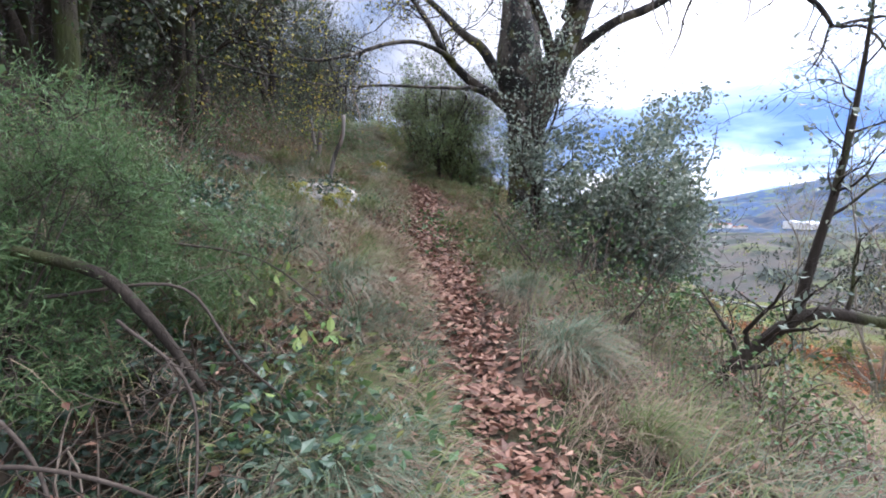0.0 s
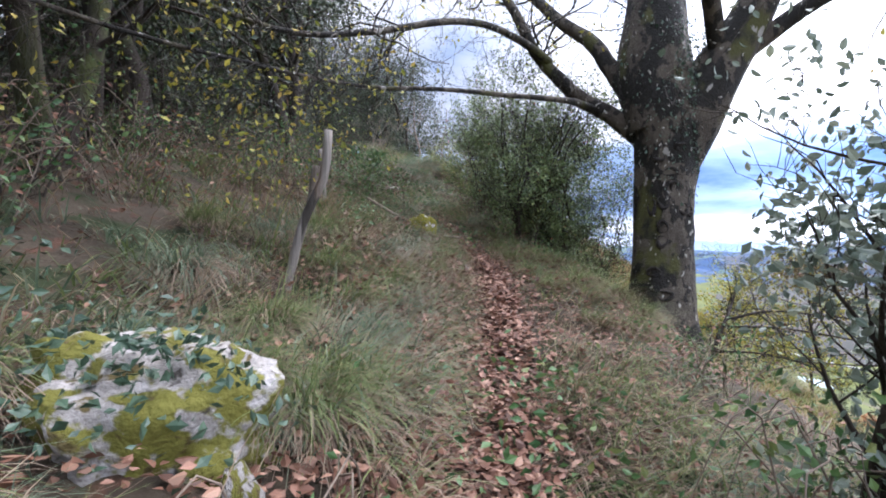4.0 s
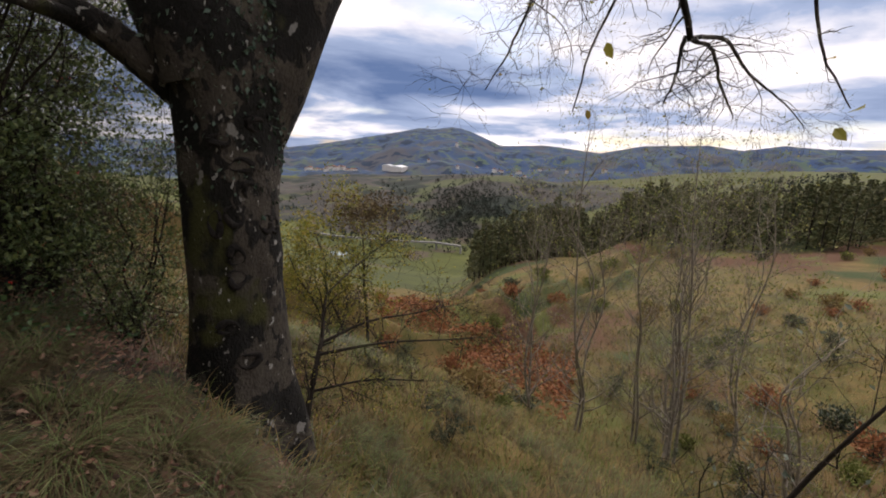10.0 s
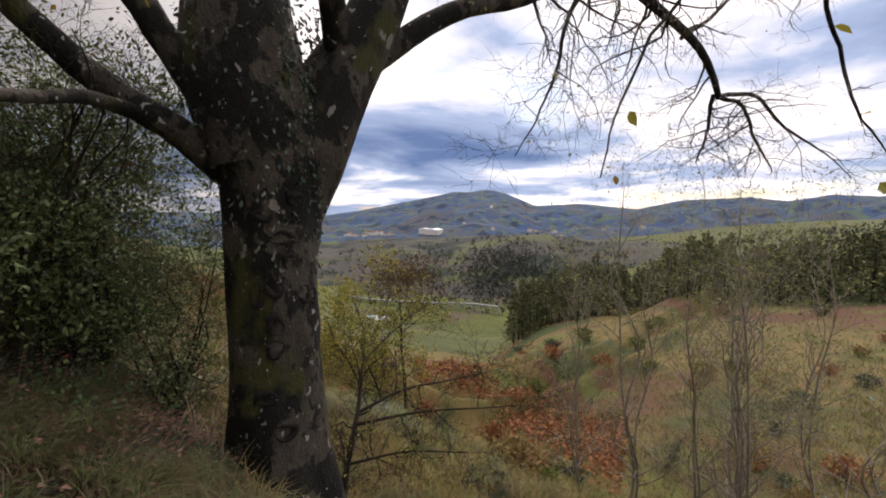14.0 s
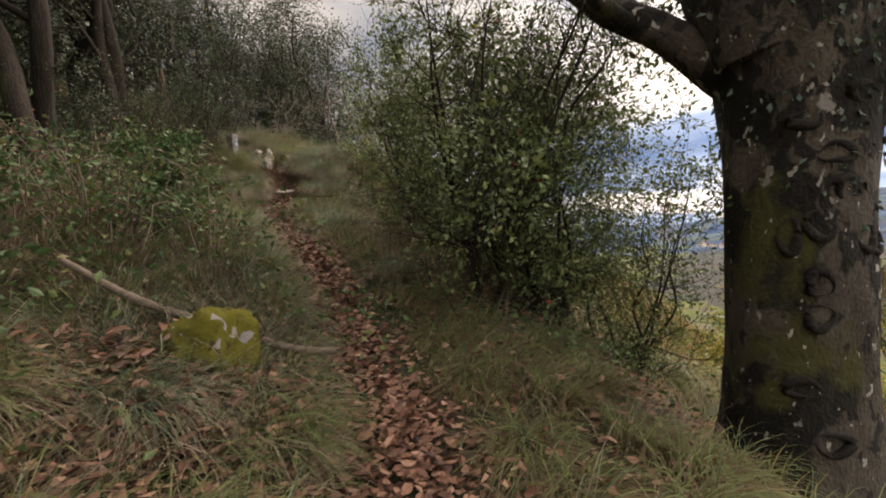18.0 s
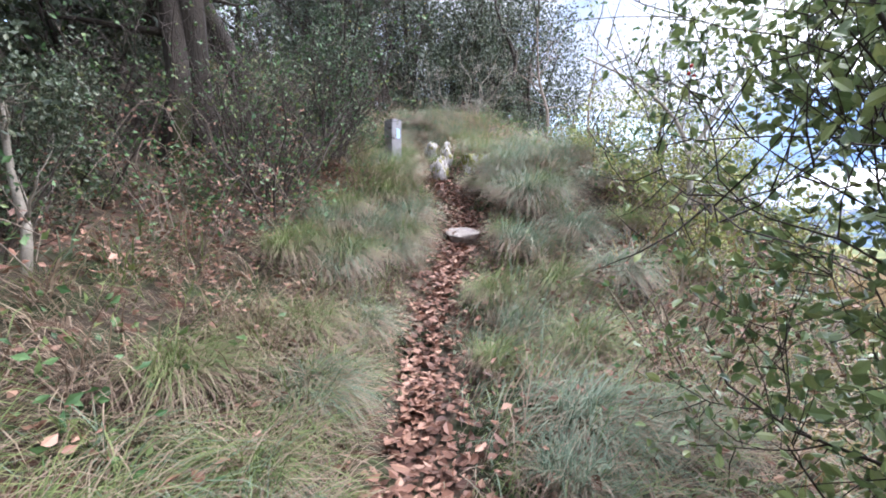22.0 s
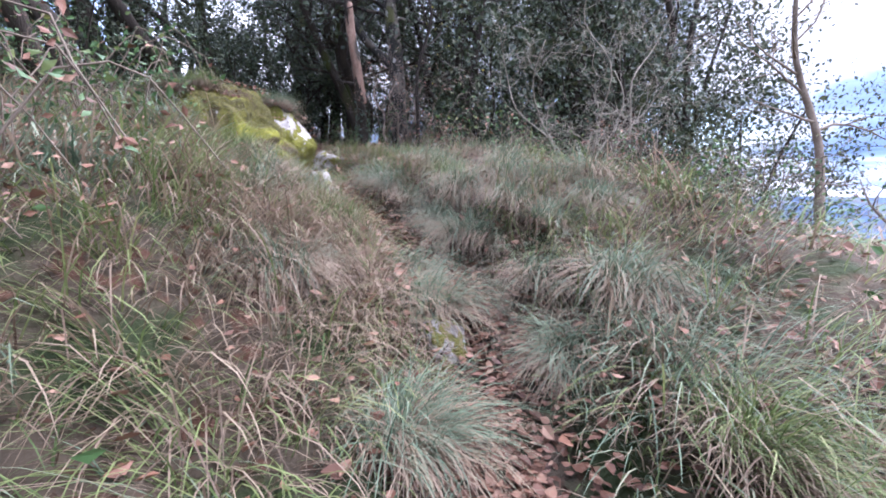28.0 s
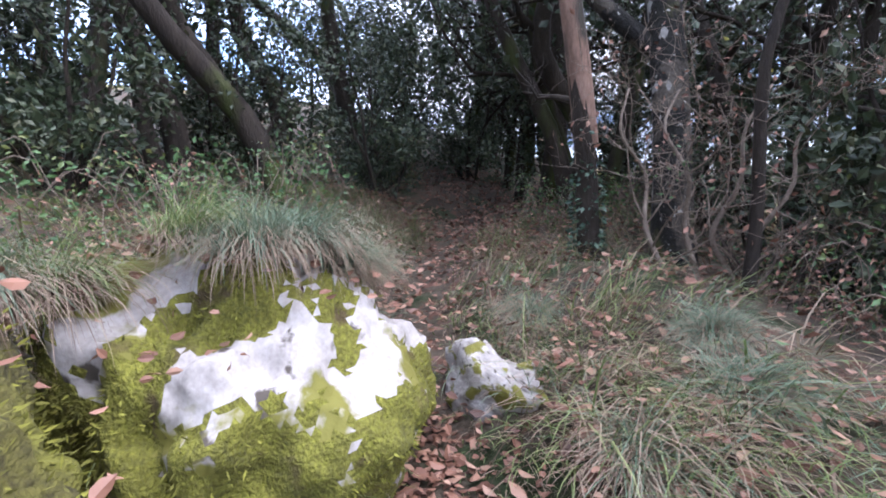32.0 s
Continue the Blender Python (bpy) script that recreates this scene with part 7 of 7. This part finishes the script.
BUSHES = [slope_bush(201, M_SLOPEGREEN, "low rounded green bush on the open slope"), slope_bush(202, M_OAKLEAF, "low dark green bush on the open slope"), slope_bush(203, M_FERN, "low rust-brown bush on the open slope"), slope_bush(204, M_SLOPEDRY, "low faded straw-coloured bush on the open slope")]
g = np.random.default_rng(205)
made = 0
while made < 110:
    a, r = g.uniform(38, 108), 9 + 76 * g.random() ** 1.3
    x, y = 1.45 + r * math.sin(radians(a)), 0.84 + r * math.cos(radians(a))
    k = int(g.integers(0, 4))
    size = g.uniform(0.35, 0.8) * (1 + r / 45)
    if made < 4:
        stand(BUSHES[made], x, y, a, size)
    else:
        another(BUSHES[k], x, y, a, size)
    made += 1


# ---- the valley: works, houses, road, pond ----
def at_bearing(a, r):
    return 1.45 + r * math.sin(radians(a)), 0.84 + r * math.cos(radians(a))


def block(name, label, category, a, r, z, wide, deep, high, roof_high, turn, wall_mat, roof_mat, group=""):
    """A far building: walls, and a ridged roof that juts out a little."""
    x, y = at_bearing(a, r)
    t = thing(name, label, category, group)
    w, d = wide / 2, deep / 2
    s = Soup()
    s.add([(-w, -d, -6), (w, -d, -6), (w, d, -6), (-w, d, -6), (-w, -d, high), (w, -d, high), (w, d, high), (-w, d, high)], [(0, 1, 5, 4), (1, 2, 6, 5), (2, 3, 7, 6), (3, 0, 4, 7), (4, 5, 6, 7)])
    part("wall", s.mesh("wall", wall_mat, False), t)
    s = Soup()
    w, d, h = w * 1.04, d * 1.06, high + roof_high
    s.add([(-w, -d, high), (w, -d, high), (w, d, high), (-w, d, high), (-w, 0, h), (w, 0, h)], [(0, 1, 5, 4), (2, 3, 4, 5)])
    s.add([(-w, -d, high), (-w, d, high), (-w, 0, h), (w, -d, high), (w, d, high), (w, 0, h)], [(0, 2, 1), (3, 4, 5)])
    part("roof", s.mesh("roof", roof_mat, False), t)
    t.location, t.rotation_euler = (x, y, z), (0, 0, radians(turn))
    return t


M_WALL = material("pale_render", [(0.45, 0.43, 0.40), (0.6, 0.58, 0.55)], 0.2, 0.9)
M_TIN = material("pale_sheet_roof", [(0.6, 0.63, 0.65), (0.75, 0.77, 0.78)], 0.05, 0.5)
M_TILE = material("red_tile_roof", [(0.16, 0.075, 0.05), (0.25, 0.13, 0.09)], 0.2, 0.9)
M_ROAD = material("road_concrete", [(0.13, 0.13, 0.13), (0.20, 0.20, 0.19)], 0.05, 0.9)
M_POND = material("pale_water", [(0.16, 0.22, 0.21), (0.22, 0.29, 0.27)], 0.05, 0.15, spec=0.5)


def on_far(a, r):
    """The height of the far land."""
    x, y = at_bearing(a, r)
    h = [gz(x, y)]
    one = lambda f: float(f(np.array([a]), np.array([r]), np.array([x]), np.array([y]))[0])
    if r >= 500:
        h.append(one(middle_hill))
    if r >= 1300:
        h.append(one(mountain))
    return max(h)


block("works_hall", "long white-roofed works hall far off in the valley", "building", 50.1, 1620, on_far(50.1, 1620) + 4, 86, 42, 10, 5, 25, M_WALL, M_TIN)
block("works_hall", "white works building far off in the valley", "building", 48.9, 1640, on_far(48.9, 1640) + 6, 34, 30, 13, 3, 25, M_WALL, M_TIN)
g = np.random.default_rng(211)
for k in range(34):
    a = g.uniform(39.5, 45.5) if k < 20 else g.uniform(52, 74)
    r = g.uniform(1560, 1750) if k < 20 else g.uniform(1600, 2100)
    size = g.uniform(11, 22)
    block("house", "small pale house with a tiled roof far across the valley", "house", a, r, on_far(a, r) + 2, size, size * 0.7, 7, 3.5, g.uniform(0, 90), M_WALL, M_TILE, "houses across the valley")
road = Soup()
line = [(at_bearing(a, r), z) for a, r, z in ((40, 560, -98), (43, 525, -96), (47, 500, -94), (51, 488, -93), (55, 482, -92), (58, 470, -92))]
p = np.array([(*xy, z) for xy, z in line])
n = np.cross(np.gradient(p, axis=0), (0, 0, 1))
n /= np.linalg.norm(n, axis=1)[:, None]
v = np.concatenate([p - n * 2.6, p + n * 2.6, p - n * 2.6 - (0, 0, 1.2), p + n * 2.6 - (0, 0, 1.2)])
k = np.arange(len(p) - 1)
m = len(p)
for i0, i1 in ((0, m), (m, 3 * m), (2 * m, 0)):
    road.add(v if i0 == 0 else np.zeros((0, 3)), np.stack([k + i0, k + 1 + i0, k + 1 + i1, k + i1], -1) - (0 if i0 == 0 else road.n))
bridge = thing("road_bridge", "grey motorway bridge on piers across the valley", "bridge")
part("deck", road.mesh("deck", M_ROAD, False), bridge)
for q in range(1, m):
    s = Soup()
    tube(s, [(p[q][0], p[q][1], -106), (p[q][0], p[q][1], p[q][2] - 2.0)], [1.1, 1.1], 8)
    part("pier", s.mesh("pier", M_ROAD), bridge)
s = Soup()
x0, y0 = at_bearing(43.6, 395)
t = np.arange(28) * 2 * np.pi / 28
s.add(np.stack([x0 + (7 + 1.5 * np.sin(2 * t)) * np.cos(t), y0 + (13 + 2 * np.cos(3 * t)) * np.sin(t), np.full(28, gz(x0, y0) + 2.2)], -1), np.arange(28)[None])
tagged(new("pond", s.mesh("pond", M_POND, False)), "small pale pond in the valley fields", "pond", kind="structure")


# dark woods on the far side: clumps of tree crowns
g = np.random.default_rng(221)
s = Soup()
n = 7000
a, r = g.uniform(24, 96, n), g.uniform(430, 1010, n)
a[:900], r[:900] = g.normal(58.5, 3.2, 900), g.normal(660, 80, 900)
x, y = 1.45 + r * np.sin(np.radians(a)), 0.84 + r * np.cos(np.radians(a))
ok = (W_M2(x * 1.3, y * 1.3) + g.normal(0, 0.6, n) > 0.75) | (np.arange(n) < 900)
x, y, a, r = x[ok], y[ok], a[ok], r[ok]
z = np.where(r < 520, ground(x, y), np.maximum(middle_hill(a, r, x, y), ground(x, y)))
n = len(x)
for k in range(9):
    up = g.uniform(0, 1, n)
    round_ = np.stack([g.normal(0, 1, n), g.normal(0, 1, n), np.zeros(n)], -1) * (1.9 * (1 - 0.7 * up))[:, None]
    leaves(s, FLAT, np.stack([x, y, z - 1 + 7 * up], -1) + round_, np.tile((0, 0, 0.7), (n, 1)), g.uniform(2.0, 3.6, n), g, 0.7)
tagged(new("far_wood", s.mesh("far_wood", M_FARWOOD, False)), "dark woods on the hill across the valley", "wood", kind="stuff")
